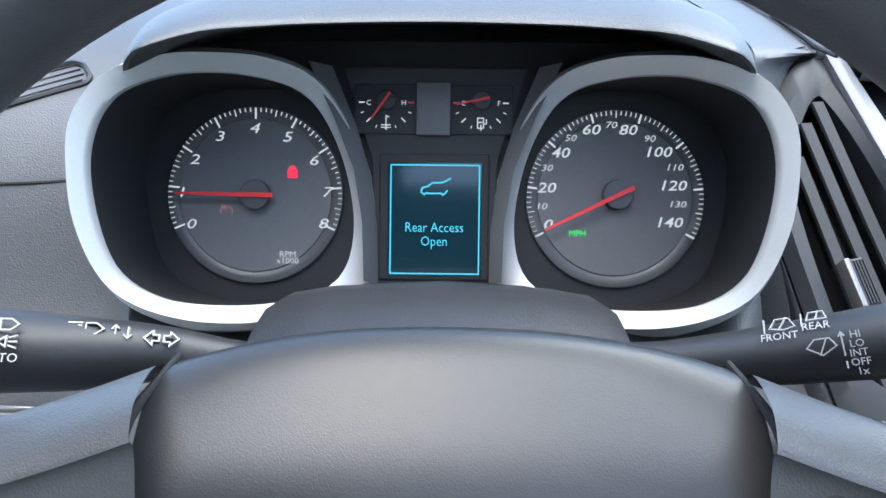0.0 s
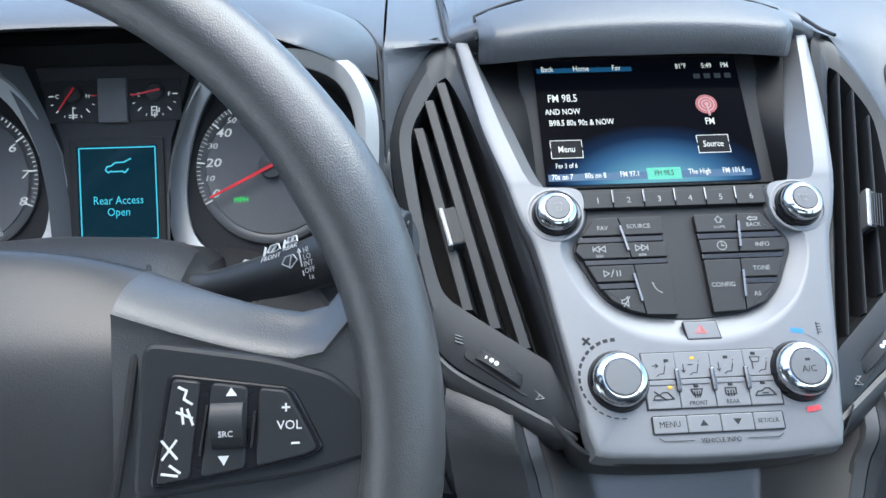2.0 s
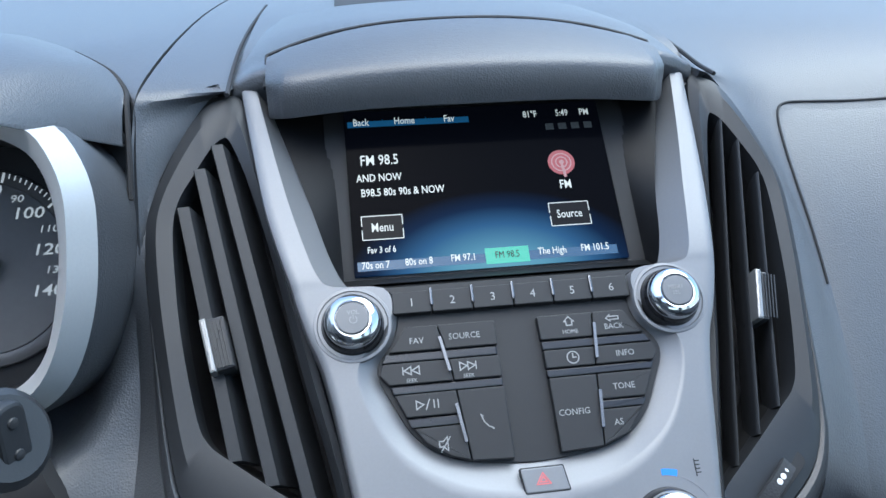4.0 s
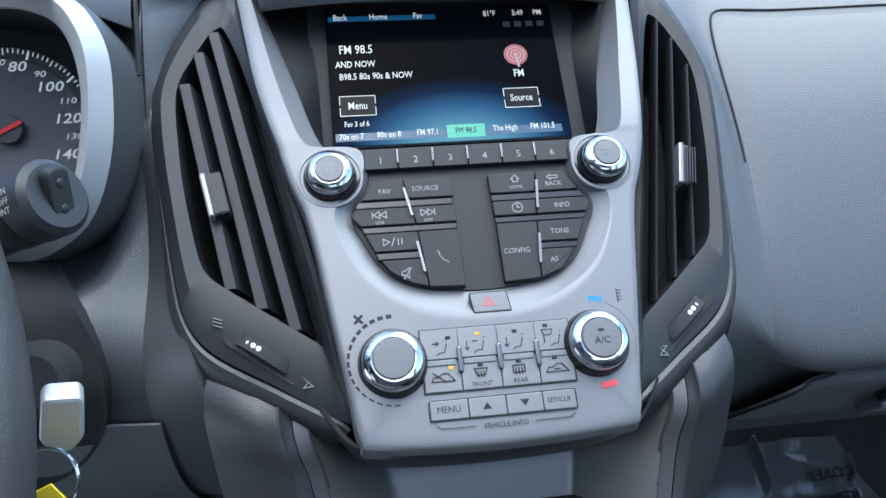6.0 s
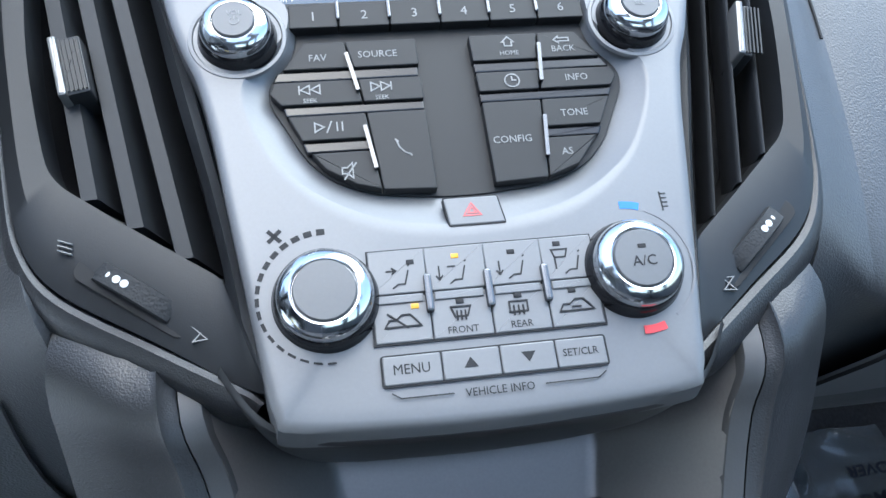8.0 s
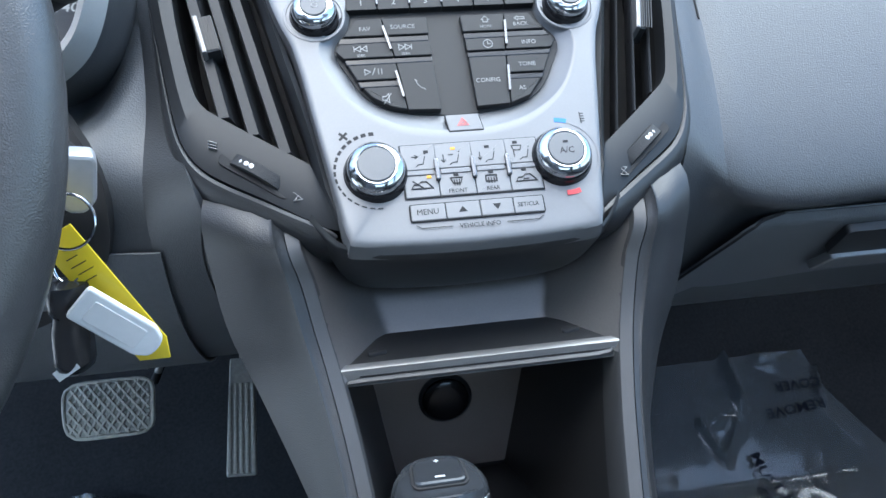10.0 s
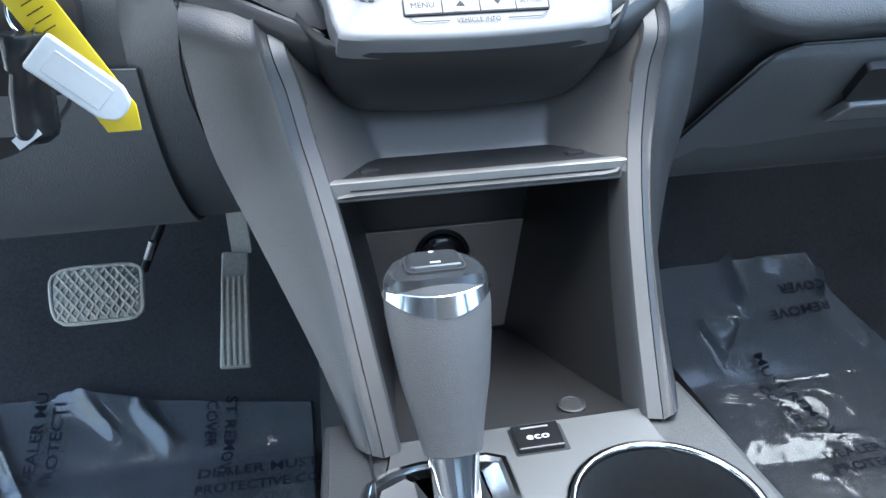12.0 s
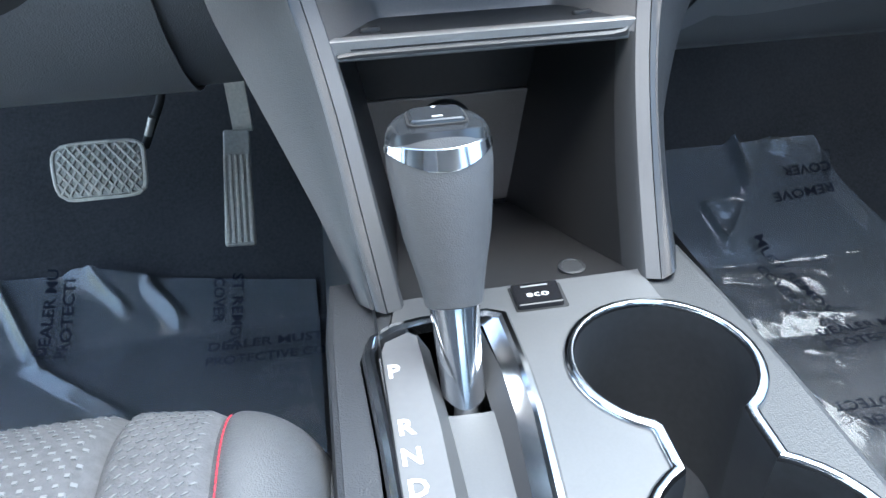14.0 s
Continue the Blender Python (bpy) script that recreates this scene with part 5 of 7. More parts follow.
# ---- deck: plate, shift gate, lever, cup holder ----
PLATE = material("grey_satin_metallic_plate", (0.115, 0.116, 0.119), 0.42, 0.5, vary=0.05, scale=200)
CUP_A, CUP_B = (49, 110), (49, 5)
first = [(CUP_A[0] + 41.3 * math.cos(radians(a)), CUP_A[1] + 41.3 * math.sin(radians(a))) for a in range(-58, 243, 10)]
second = [(CUP_B[0] + 45 * math.cos(radians(a)), CUP_B[1] + 45 * math.sin(radians(a))) for a in range(114, 425, 10)]
cup_line = first + [(31.6, 70), (31, 52)] + second + [(69.8, 47), (70.2, 68)]
cup_holder = thing("cup_holder", "deep black double cup holder with polished chrome rim", "cup holder", tuple(at(DECK, 50, 58, -75)))
rim_loops = [(inset(cup_line, -5.4), -1), (inset(cup_line, -5.2), 1.8), (inset(cup_line, -4.3), 2.8), (inset(cup_line, -2.4), 3.5), (inset(cup_line, -0.9), 3.2), (inset(cup_line, -0.2), 2.2), (cup_line, 0.6), (cup_line, -4)]
part("rim", loft([[at(DECK, u, v, n) for u, v in r] for r, n in rim_loops]), CHROME, cup_holder, "polished chrome rim")
deep_line = [(50.5 + (u - 50.5) * 0.93, 58 + (v - 58) * 0.95) for u, v in cup_line]
part("well", loft([[at(DECK, u, v, n) for u, v in r] for r, n in ((cup_line, 0.2), (inset(cup_line, 0.6), -6), (deep_line, -84), (inset(deep_line, 3), -94))], cap1=True), WELL, cup_holder, "smooth black cup well")
rim_w = inset(cup_line, -3.5)
GATE = [(-90, 138), (-86, 152), (-74, 160), (-58, 163), (-24, 163), (-14, 158), (-13, 119), (-14, 90), (-19, 40), (-30, -60), (-86, -60), (-86, 40), (-87, 80)]
# deck plate with the holes for cups and gate left open
plate = [(-69, 181), (-20, 182), (30, 182.5), (66, 183), (67.5, 157)] + rim_w[12:37] + [(1, 16), (0, -60), (-30, -60), (-19, 40), (-14, 90), (-13, 119), (-14, 158), (-24, 163), (-58, 163), (-74, 160)]
right_side = [(66, 183), (67.5, 158)] + list(reversed(rim_w[0:13])) + list(reversed(rim_w[-16:])) + [(62, -60), (105, -60), (103, 100), (100, 160), (96, 203), (84, 203)]
part("deck_top", slab(DECK, right_side, -6, -1.2, 0.3), WING, console, "black grained deck edge")
part("deck_top", slab(DECK, [(-69, 183), (-75, 161), (-87, 152), (-91, 138), (-88, 80), (-87, -60), (-103, -60), (-103, 60), (-103, 150), (-101, 203), (-86, 203), (-80, 190)], -6, -1.2, 0.3), WING, console, "black grained deck edge")
part("deck_top", slab(DECK, [(-103, -395), (105, -395), (105, -60), (-103, -60)], -6, -1.2, 0.3), WING, console, "black grained deck rear")
part("deck_plate", slab(DECK, plate, -3, 0.8, 0.4), PLATE, console, "grey satin metallic deck plate")

gate = thing("shift_gate", "chrome-framed automatic shift gate with white letters", "shift gate", tuple(at(DECK, -50, 60, 0)))
gl = [(GATE, -2), (GATE, 1.5), (inset(GATE, 1.4), 3.6), (inset(GATE, 4.0), 4.2), (inset(GATE, 6.0), 2.4), (inset(GATE, 6.4), -3)]
part("frame", loft([[at(DECK, u, v, n) for u, v in r] for r, n in gl]), CHROME, gate, "polished chrome gate frame")
part("frame_facet", loft([[at(DECK, u, v, n) for u, v, n in r] for r in ([(-25, 157.5, 2.6), (-19.5, 155, 2.6), (-18.8, 119, 2.6), (-19.8, 90, 2.6), (-24.8, 40, 2.6), (-35.8, -60, 2.6)], [(-31, 156, -0.5), (-28, 153, -0.5), (-26.5, 119, -0.5), (-27.3, 90, -0.5), (-32, 40, -0.5), (-42.5, -60, -0.5)])], closed=False), CHROME, gate, "bevelled chrome inner edge")
part("letter_panel", slab(DECK, [(-82, 136), (-78, 148), (-66, 154), (-62, 150), (-60, 90), (-61, -56), (-80, -56), (-80, 40)], -6, 1.2, 0.4), DIAL, gate, "dark grey letter panel")
for pts in ([(-62, 152), (-55, 152), (-53, 60), (-52, -56), (-61, -56), (-60.5, 60)], ):
    part("gate_wall", loft([[at(DECK, u, v, n) for u, v, n in r] for r in ([(-62, 152, 1), (-60, 90, 1), (-60.5, 0, 1), (-61, -56, 1)], [(-56, 150, -9), (-53.5, 90, -12), (-53, 0, -12), (-53, -56, -12)])], closed=False), PLATE, gate)
part("gate_wall", loft([[at(DECK, u, v, n) for u, v, n in r] for r in ([(-30, 155, 0), (-26.5, 118, 0), (-27, 90, 0), (-31, 40, 0), (-41, -56, 0)], [(-36, 152, -9), (-34, 118, -12), (-34, 90, -12), (-36, 40, -12), (-44, -56, -12)])], closed=False), PLATE, gate, "grey metallic gate wall")
part("gate_floor", slab(DECK, [(-57, 107), (-52, 105.5), (-38, 105), (-28, 106), (-28, 90), (-32, 40), (-40, -56), (-54, -56), (-55, 40)], -16, -11, 0.5), PLATE, gate, "grey satin gate floor")
part("slot", slab(DECK, [(-60, 156), (-25, 156), (-26, 100), (-58, 100)], -48, -44, 0.2), DARK, gate, "black slot round the lever")
for w_, v in (("P", 126), ("R", 90.5), ("N", 74), ("D", 58)):
    lettering(DECK, w_, -76 + (126 - v) * 0.03, v, 1.5, 9.0, PRINT, gate, "letter", bold=0.35, width=0.95)

lever = thing("shift_lever", "grey leather automatic shift lever with chrome collar and shaft", "shift lever", (0.338, 0.118, 0.318))
LA, LB = Vector((0.338, 0.118, 0.316)), Vector((0.338, 0.186, 0.446))
lf = along(LA, (1, 0, 0), LB - LA)


def lever_rings(rows_, front=None):
    loops = []
    for s_, rx, ry in rows_:
        loops.append([at(lf, rx * math.cos(a), ry * math.sin(a), s_ + (front(a) if front else 0)) for a in np.linspace(0, 2 * math.pi, 36, endpoint=False)])
    return loops


GREY_LEATHER = material("grey_lever_leather", (0.080, 0.081, 0.085), 0.50, bump=0.4, grain=1500, kind="leather", vary=0.08)
CAP_GREY = material("gloss_grey_cap", (0.045, 0.049, 0.055), 0.20, 0.4, vary=0.05)
part("shaft", loft(lever_rings([(-34, 9.8, 9.8), (8, 10.4, 10.4), (38, 11.2, 10.8), (46, 12.2, 11.4)]), cap0=True, cap1=True), CHROME, lever, "polished chrome shaft")
part("grip", loft(lever_rings([(45.5, 11.8, 11.0), (46.5, 13.4, 12.4), (60, 16.0, 14.6), (80, 20.6, 18.0), (98, 23.2, 20.0), (112, 24.6, 20.8), (120, 24.4, 20.5), (125, 23.4, 19.8)]), cap0=True, cap1=True), GREY_LEATHER, lever, "grey grained leather grip")


def dip(a):
    return -12.0 * max(0.0, -math.sin(a)) ** 1.8


def dip2(a):
    return -5.0 * max(0.0, -math.sin(a)) ** 2.0


part("band", loft([*lever_rings([(119.0, 24.6, 20.7), (119.5, 25.1, 21.2)], dip), *lever_rings([(122, 24.9, 21.0), (122.6, 24.2, 20.4)], dip2)]), CHROME, lever, "chrome band")
part("cap", loft(lever_rings([(121.5, 24.3, 20.5), (124, 24.2, 20.4)], dip2) + lever_rings([(126.5, 23.8, 20.0)], lambda a: 1.5 * math.sin(a)) + lever_rings([(129.5, 22.4, 18.8)], lambda a: 5 * math.sin(a)) + lever_rings([(131.5, 20.0, 16.8)], lambda a: 7 * math.sin(a)) + lever_rings([(132.6, 15.5, 13.2)], lambda a: 6 * math.sin(a)) + lever_rings([(132.8, 2, 2)], lambda a: 0.9 * math.sin(a)), cap0=True, cap1=True), CAP_GREY, lever, "gloss grey cap")
capf = along(at(lf, 0, 0, 132.6), (1, 0, 0), at(lf, 0, -0.44, 1) - at(lf, 0, 0, 0))
part("button_gap", slab(capf, [(-14.2, -8), (-12, -11.7), (12, -11.7), (14.2, -8), (13.6, 7.5), (10, 11.2), (-10, 11.2), (-13.6, 7.5)], -4, 0.9, 0.3, 2), DARK, lever)
part("cap_button", slab(capf, [(-13, -8), (-11, -10.5), (11, -10.5), (13, -8), (12.5, 7), (9, 10), (-9, 10), (-12.5, 7)], -4, 2.6, 1.6, 2), CAP_GREY, lever, "grey shift button")
part("button_sign", bar(capf, -2.4, -6, 2.4, -6, 1.0, 2.4, 2.9), PRINT, lever)
part("button_sign", bar(capf, -1.2, 7.2, 1.2, 7.2, 0.5, 2.4, 2.8, bar(capf, 0, 6.0, 0, 8.4, 0.5, 2.4, 2.8)), PRINT, lever)

eco = thing("eco_button", "gloss black eco push button with white letters", "button", tuple(at(DECK, 4, 169, 0)))
part("button", slab(DECK, [(-8, 159.5), (16.5, 159.5), (17.5, 178.5), (-8, 178.5)], -2, 4.0, 1.0, 1.5), GLOSSY, eco)
part("button_surround", slab(DECK, [(-9.2, 158.3), (19, 158.3), (19.6, 179.5), (-9.2, 179.5)], -2, 1.2, 0.3, 1.5), DARK, eco)
lettering(DECK, "eco", 4.2, 168, 4.1, 5.0, PRINT, eco, width=1.25)
part("button_light", bar(DECK, -3, 175, 11.5, 175, 1.0, 3.9, 4.2), PRINT_DIM, eco)
part("floor_stud", lathe(Matrix.Translation((0.418, 0.205, 0.3225)), 0, 0, [(8, -1), (8, 0.8), (6.5, 1.2), (6, 0.6)], 28), SMOOTH, console)

# console side seen from the footwells
TUNNEL = {-1: ((0.302, 0.336), (0.290, 0.27), (0.276, 0.18), (0.262, 0.05), (0.254, -0.06)), 1: ((0.279, 0.328), (0.276, 0.27), (0.270, 0.18), (0.262, 0.05), (0.254, -0.06))}
for s in (-1, 1):
    part("tunnel_side", sheet([[flip((x, y, z), s) for y in np.linspace(-0.6, 1.0, 12)] for x, z in curve(TUNNEL[s], 3)]), WING, console, "black grained tunnel side")

# ---- pedals ----
brake = thing("brake_pedal", "grey rubber brake pedal with diamond tread", "pedal", (0.033, 0.66, 0.16))
pf = tilted(0.032, 0.661, 0.199, 50)


def pad_uv(a, b):
    """The pad's rounded outline: a across, b up, both from -1 to 1."""
    u = 49 * a * (1 - 0.12 * abs(b) ** 6) + (5 * (1 - b) / 2 if a < 0 else 0) * abs(a)
    return u, 31 * b * (1 - 0.10 * abs(a) ** 6)


def on_pad(u, v):
    return 9 * (1 - (v / 36) ** 2) - 4.0 * (u / 50) ** 2


bp = []
for b_ in np.linspace(-1, 1, 13):
    bp.append([at(pf, *pad_uv(a, b_), on_pad(*pad_uv(a, b_))) for a in np.linspace(-1, 1, 17)])
RUB_BACK = material("pedal_rubber_dark", (0.38, 0.37, 0.34), 0.6, vary=0.2)
part("pad", sheet(bp), RUB_BACK, brake, "dark rubber pad")
tread = bmesh.new()


for k in range(-12, 13):
    for d in (-1, 1):
        pts = []
        for q in np.linspace(-1, 1, 15):
            v = q * 28.5
            u = k * 10.5 + d * v * 0.8
            if -43 < u < 46:
                pts.append(at(pf, u, v, on_pad(u, v) + 0.3))
        if len(pts) > 2:
            tube(pts, 0.0019, 6, bm=tread)
part("tread", tread, RUBBER, brake, "raised diamond tread")
edge_ = [pad_uv(a, -1) for a in np.linspace(-0.9, 0.9, 14)] + [pad_uv(1, b_) for b_ in np.linspace(-0.85, 0.85, 8)] + [pad_uv(a, 1) for a in np.linspace(0.9, -0.9, 14)] + [pad_uv(-1, b_) for b_ in np.linspace(0.85, -0.85, 8)]
part("pad_edge", tube([at(pf, u, v, on_pad(u, v) - 0.5) for u, v in edge_], 0.0026, 8, closed=True), RUBBER, brake)
part("arm", tube([(0.076, 0.70, 0.205), (0.088, 0.70, 0.228), (0.10, 0.715, 0.25), (0.12, 0.78, 0.32)], 0.005, 10), DARK, brake)
part("arm_clip", tube([(0.084, 0.692, 0.222), (0.0935, 0.692, 0.243)], 0.0042, 12), BRUSHED, brake, "bright metal arm clip")
gas = thing("accelerator_pedal", "long ribbed grey rubber accelerator pedal", "pedal", (0.158, 0.66, 0.075))
ga, gb = Vector((0.157, 0.664, 0.082)), Vector((0.178, 0.765, 0.188))
gf = along(ga.lerp(gb, 0.5), (1, 0.05, -0.1), (0, -0.72, 0.69))
gl_ = (gb - ga).length / MM / 2
part("pad", slab(gf, [(-18.5, -gl_), (18.5, -gl_), (17, gl_), (-15, gl_)], -8, 0, 2, 4), RUB_BACK, gas, "dark rubber pad")
for k in range(5):
    part("rib", slab(gf, [(-17 + k * 7.2, -gl_ + 3), (-12.6 + k * 7.2, -gl_ + 3), (-12.4 + k * 6.8, gl_ * 0.55), (-16 + k * 6.8, gl_ * 0.55)], -1, 1.8, 0.8), RUBBER, gas)
part("arm", box(0.166, 0.190, 0.775, 0.785, 0.18, 0.30, 0.002), RUBBER, gas, "grey pedal arm")

# ---- floor films ----
film_mat = bpy.data.materials.new("clear_plastic_film")
film_mat.use_nodes = True
nt = film_mat.node_tree
for n in list(nt.nodes):
    if n.type != "OUTPUT_MATERIAL":
        nt.nodes.remove(n)
tr, gl2, df, mx, mx2, fr = (nt.nodes.new(k) for k in ("ShaderNodeBsdfTransparent", "ShaderNodeBsdfGlossy", "ShaderNodeBsdfDiffuse", "ShaderNodeMixShader", "ShaderNodeMixShader", "ShaderNodeFresnel"))
tr.inputs[0].default_value = (0.80, 0.84, 0.88, 1)
gl2.inputs["Roughness"].default_value = 0.10
df.inputs[0].default_value = (0.17, 0.188, 0.21, 1)
fr.inputs["IOR"].default_value = 1.50
mx.inputs[0].default_value = 0.42
nt.links.new(tr.outputs[0], mx.inputs[1])
nt.links.new(df.outputs[0], mx.inputs[2])
nt.links.new(fr.outputs[0], mx2.inputs[0])
nt.links.new(mx.outputs[0], mx2.inputs[1])
nt.links.new(gl2.outputs[0], mx2.inputs[2])
nt.links.new(mx2.outputs[0], nt.nodes["Material Output"].inputs[0])
FILM_PRINT = material("film_print_navy", (0.010, 0.012, 0.02), 0.9, vary=0.05, spec=0.1)


def crumple(x, y, k):
    p = Vector((x * 9 + k, y * 7, k * 3.1))
    return 0.0022 * (1 - abs(noise.noise(p * 0.6))) ** 5 + 0.0005 * (1 - abs(noise.noise(p * 2.3))) ** 5 + 0.0003 * (1 - abs(noise.noise(p * 3.5))) ** 4 + 0.0003 * noise.noise(p * 7)


def film(label, x0, x1, y0, k, top, folds):
    """A thin sheet on the floor; folds: ridges from one point to another with a height and a half width."""
    fm = thing("floor_film", label, "plastic film", ((x0 + x1) / 2, (y0 + 0.73) / 2, -0.06), group="protective floor films")
    rows_ = []
    for w_ in np.linspace(0, 1, 230):
        r = []
        for x in np.linspace(x0, x1, 200):
            y = y0 + (float(np.interp(x, *top)) - y0) * w_
            h = crumple(x, y, k)
            for ax_, ay, bx, by, hh, w2 in folds:
                dx, dy = bx - ax_, by - ay
                ll = math.hypot(dx, dy)
                t_ = ((x - ax_) * dx + (y - ay) * dy) / ll / ll
                o_ = abs((x - ax_) * dy - (y - ay) * dx) / ll
                if -0.1 < t_ < 1.1 and o_ < w2:
                    h += hh * (1 - o_ / w2) ** 1.4 * math.sqrt(max(0.0, min(1.0, (t_ + 0.1) * 4, (1.1 - t_) * 4)))
            r.append((x, y + 0.004 * noise.noise(Vector((x * 9, k, w_ * 6))), floor_z(y) + 0.006 + h))
        rows_.append(r)
    skin = part("sheet", sheet(rows_), film_mat, fm, "crumpled clear plastic film")
    if sum(p.normal.z for p in skin.data.polygons) < 0:
        skin.data.flip_normals()
    return fm


film_w = film("crumpled clear protective film with dark print on driver floor", -0.55, 0.245, 0.0, 3.0, ((-0.55, -0.10, 0.08, 0.25), (0.745, 0.735, 0.718, 0.700)), [(-0.065, 0.732, 0.030, 0.714, 0.016, 0.022), (0.030, 0.714, 0.072, 0.672, 0.014, 0.016), (-0.040, 0.728, 0.004, 0.690, 0.012, 0.010), (-0.155, 0.728, -0.098, 0.634, 0.014, 0.012), (-0.106, 0.634, 0.026, 0.530, 0.010, 0.016), (-0.030, 0.600, 0.020, 0.640, 0.004, 0.02)])
film_e = film("crumpled clear protective film with dark print on passenger floor", 0.53, 1.10, 0.0, 8.0, ((0.53, 0.80, 1.0, 1.02, 1.10), (0.79, 0.795, 0.795, 0.75, 0.655)), [(0.868, 0.800, 0.878, 0.742, 0.020, 0.014), (0.803, 0.730, 0.827, 0.684, 0.014, 0.010), (0.861, 0.722, 0.829, 0.684, 0.014, 0.010), (0.806, 0.728, 0.862, 0.724, 0.010, 0.012), (0.920, 0.790, 0.992, 0.772, 0.010, 0.012), (1.012, 0.772, 1.004, 0.738, 0.016, 0.008), (1.004, 0.740, 1.048, 0.692, 0.010, 0.012), (0.780, 0.64, 0.88, 0.622, 0.003, 0.012), (0.86, 0.56, 0.95, 0.545, 0.002, 0.012)])
FLOOR_Y = np.linspace(0.0, 0.95, 400)
FLOOR_S = np.concatenate(([0.0], np.cumsum(np.hypot(np.diff(FLOOR_Y), np.diff([floor_z(y) for y in FLOOR_Y])))))


def floor_words(words, x, y, turn, length, owner):
    """Words that begin at (x, y), run on for the given length and follow the floor up the toe board."""
    ob = lettering(FLAT, words, 0, 0, 0, 14.5, FILM_PRINT, owner, "print", align="LEFT", bold=0.3)
    xs = [v.co.x for v in ob.data.vertices]
    stretch = length / (max(xs) - min(xs))
    c, s_ = math.cos(radians(turn)), math.sin(radians(turn))
    s0 = float(np.interp(y, FLOOR_Y, FLOOR_S))
    for v in ob.data.vertices:
        a, b_ = v.co.x * stretch, v.co.y
        yy = float(np.interp(s0 + a * s_ + b_ * c, FLOOR_S, FLOOR_Y))
        v.co = (x + a * c - b_ * s_, yy, floor_z(yy) + 0.020 + v.co.z)


for words, x, y, turn, length in (("DEALER MUST REMOVE", 0.106, 0.618, -1, 0.235), ("PROTECTIVE COVER", 0.105, 0.593, -1, 0.180), ("DEALER MU", -0.097, 0.640, 83, 0.116), ("PROTECTI", -0.072, 0.632, 85, 0.108), ("ST REMOVE", 0.146, 0.708, -95, 0.115), ("COVER", 0.122, 0.706, -95, 0.060), ("COVER", -0.215, 0.60, 4, 0.07), ("MOVE", -0.208, 0.625, 4, 0.06)):
    floor_words(words, x, y, turn, length, film_w)
for words, x, y, turn, length in (("DEALER MUST REMOVE", 0.858, 0.507, 2, 0.240), ("PROTECTIVE COVER", 0.856, 0.483, 2, 0.205), ("MUST REMOVE", 0.868, 0.684, -79, 0.170), ("COVER", 0.850, 0.640, -79, 0.075), ("COVER", 1.008, 0.752, 182, 0.075), ("REMOVE", 1.004, 0.728, 184, 0.095), ("PROTECT", 0.90, 0.385, 178, 0.095), ("COVER", 0.90, 0.36, 178, 0.075)):
    floor_words(words, x, y, turn, length, film_e)

# ---- driver seat ----
SEAT_CLOTH = material("grey_woven_seat_cloth", (0.095, 0.095, 0.10), 0.85, bump=0.8, grain=900, vary=0.25, spec=0.2)
SEAT_LEATHER = material("charcoal_seat_leather", (0.075, 0.076, 0.08), 0.45, bump=0.6, grain=1300, kind="leather", vary=0.1)
FLECK = material("pale_grey_thread", (0.165, 0.168, 0.172), 0.75, vary=0.15, bump=0.3, grain=2500)
RED_THREAD = material("red_thread", (0.45, 0.02, 0.04), 0.6, vary=0.1)
seat = thing("driver_seat", "grey woven cloth car seat with leather bolster and red stitching", "seat", (0.0, -0.2, -0.06))


def lead(x):
    """How far the front edge stands forward along the width."""
    return min(0.012, 0.2 * (0.25 - x))


def seat_z(x, y):
    def roll(q):
        q = min(max(q, 0.0), 0.985)
        return 1 - math.sqrt(1 - q * q)
    z = 0.351 - 0.006 * math.exp(-((x - 0.189) / 0.004) ** 2) - 0.004 * math.exp(-((x - 0.232) / 0.004) ** 2)
    z += 0.002 * math.exp(-((x - 0.243) / 0.035) ** 2) + 0.06 * min(0.0, y)
    return z - 0.05 * roll((x - 0.240) / 0.036) - 0.05 * roll((y - 0.062 - lead(x)) / 0.062) - 0.05 * roll((-0.24 - x) / 0.036)


def seat_rows(x0, x1, nx):
    rows_ = []
    for y in list(np.linspace(-0.5, 0.05, 12)) + list(0.05 + 0.074 * np.sin(np.linspace(0.12, math.pi / 2, 14))):
        rows_.append([(x, y + lead(x) * (y > 0.05), seat_z(x, y + lead(x) * (y > 0.05))) for x in np.linspace(x0, x1, nx)])
    last = rows_[-1]
    for dz in (0.02, 0.08, 0.2):
        rows_.append([(x, y - dz * 0.1, max(-0.05, z - dz)) for x, y, z in last])
    return rows_


part("cushion", sheet(seat_rows(-0.24, 0.232, 90)), SEAT_CLOTH, seat, "grey woven cloth cushion")
part("bolster", sheet(seat_rows(0.232, 0.2755, 24)), SEAT_LEATHER, seat, "charcoal leather bolster")
back_rows = []
for z, y, w_ in ((0.30, -0.46, 0.23), (0.45, -0.50, 0.25), (0.70, -0.56, 0.25), (0.90, -0.62, 0.22), (0.98, -0.645, 0.17)):
    back_rows.append([(x, y + d, z) for x, d in ((-w_, -0.06), (-w_, 0.0), (-w_ * 0.8, 0.045), (-w_ * 0.4, 0.02), (0, 0.015), (w_ * 0.4, 0.02), (w_ * 0.8, 0.045), (w_, 0.0), (w_, -0.06))] + [(w_ * 0.6, y - 0.12, z), (-w_ * 0.6, y - 0.12, z)])
part("backrest", loft(back_rows, cap0=True, cap1=True), SEAT_CLOTH, seat, "grey woven cloth backrest")
threads = bmesh.new()
for y in np.arange(-0.3, 0.110, 0.0036):
    tube([(0.2345, y + d, seat_z(0.2345, y + d) + h) for d, h in ((0, 0.0), (0.0006, 0.0005), (0.0022, 0.0005), (0.0028, 0.0))], 0.00042, 6, bm=threads)
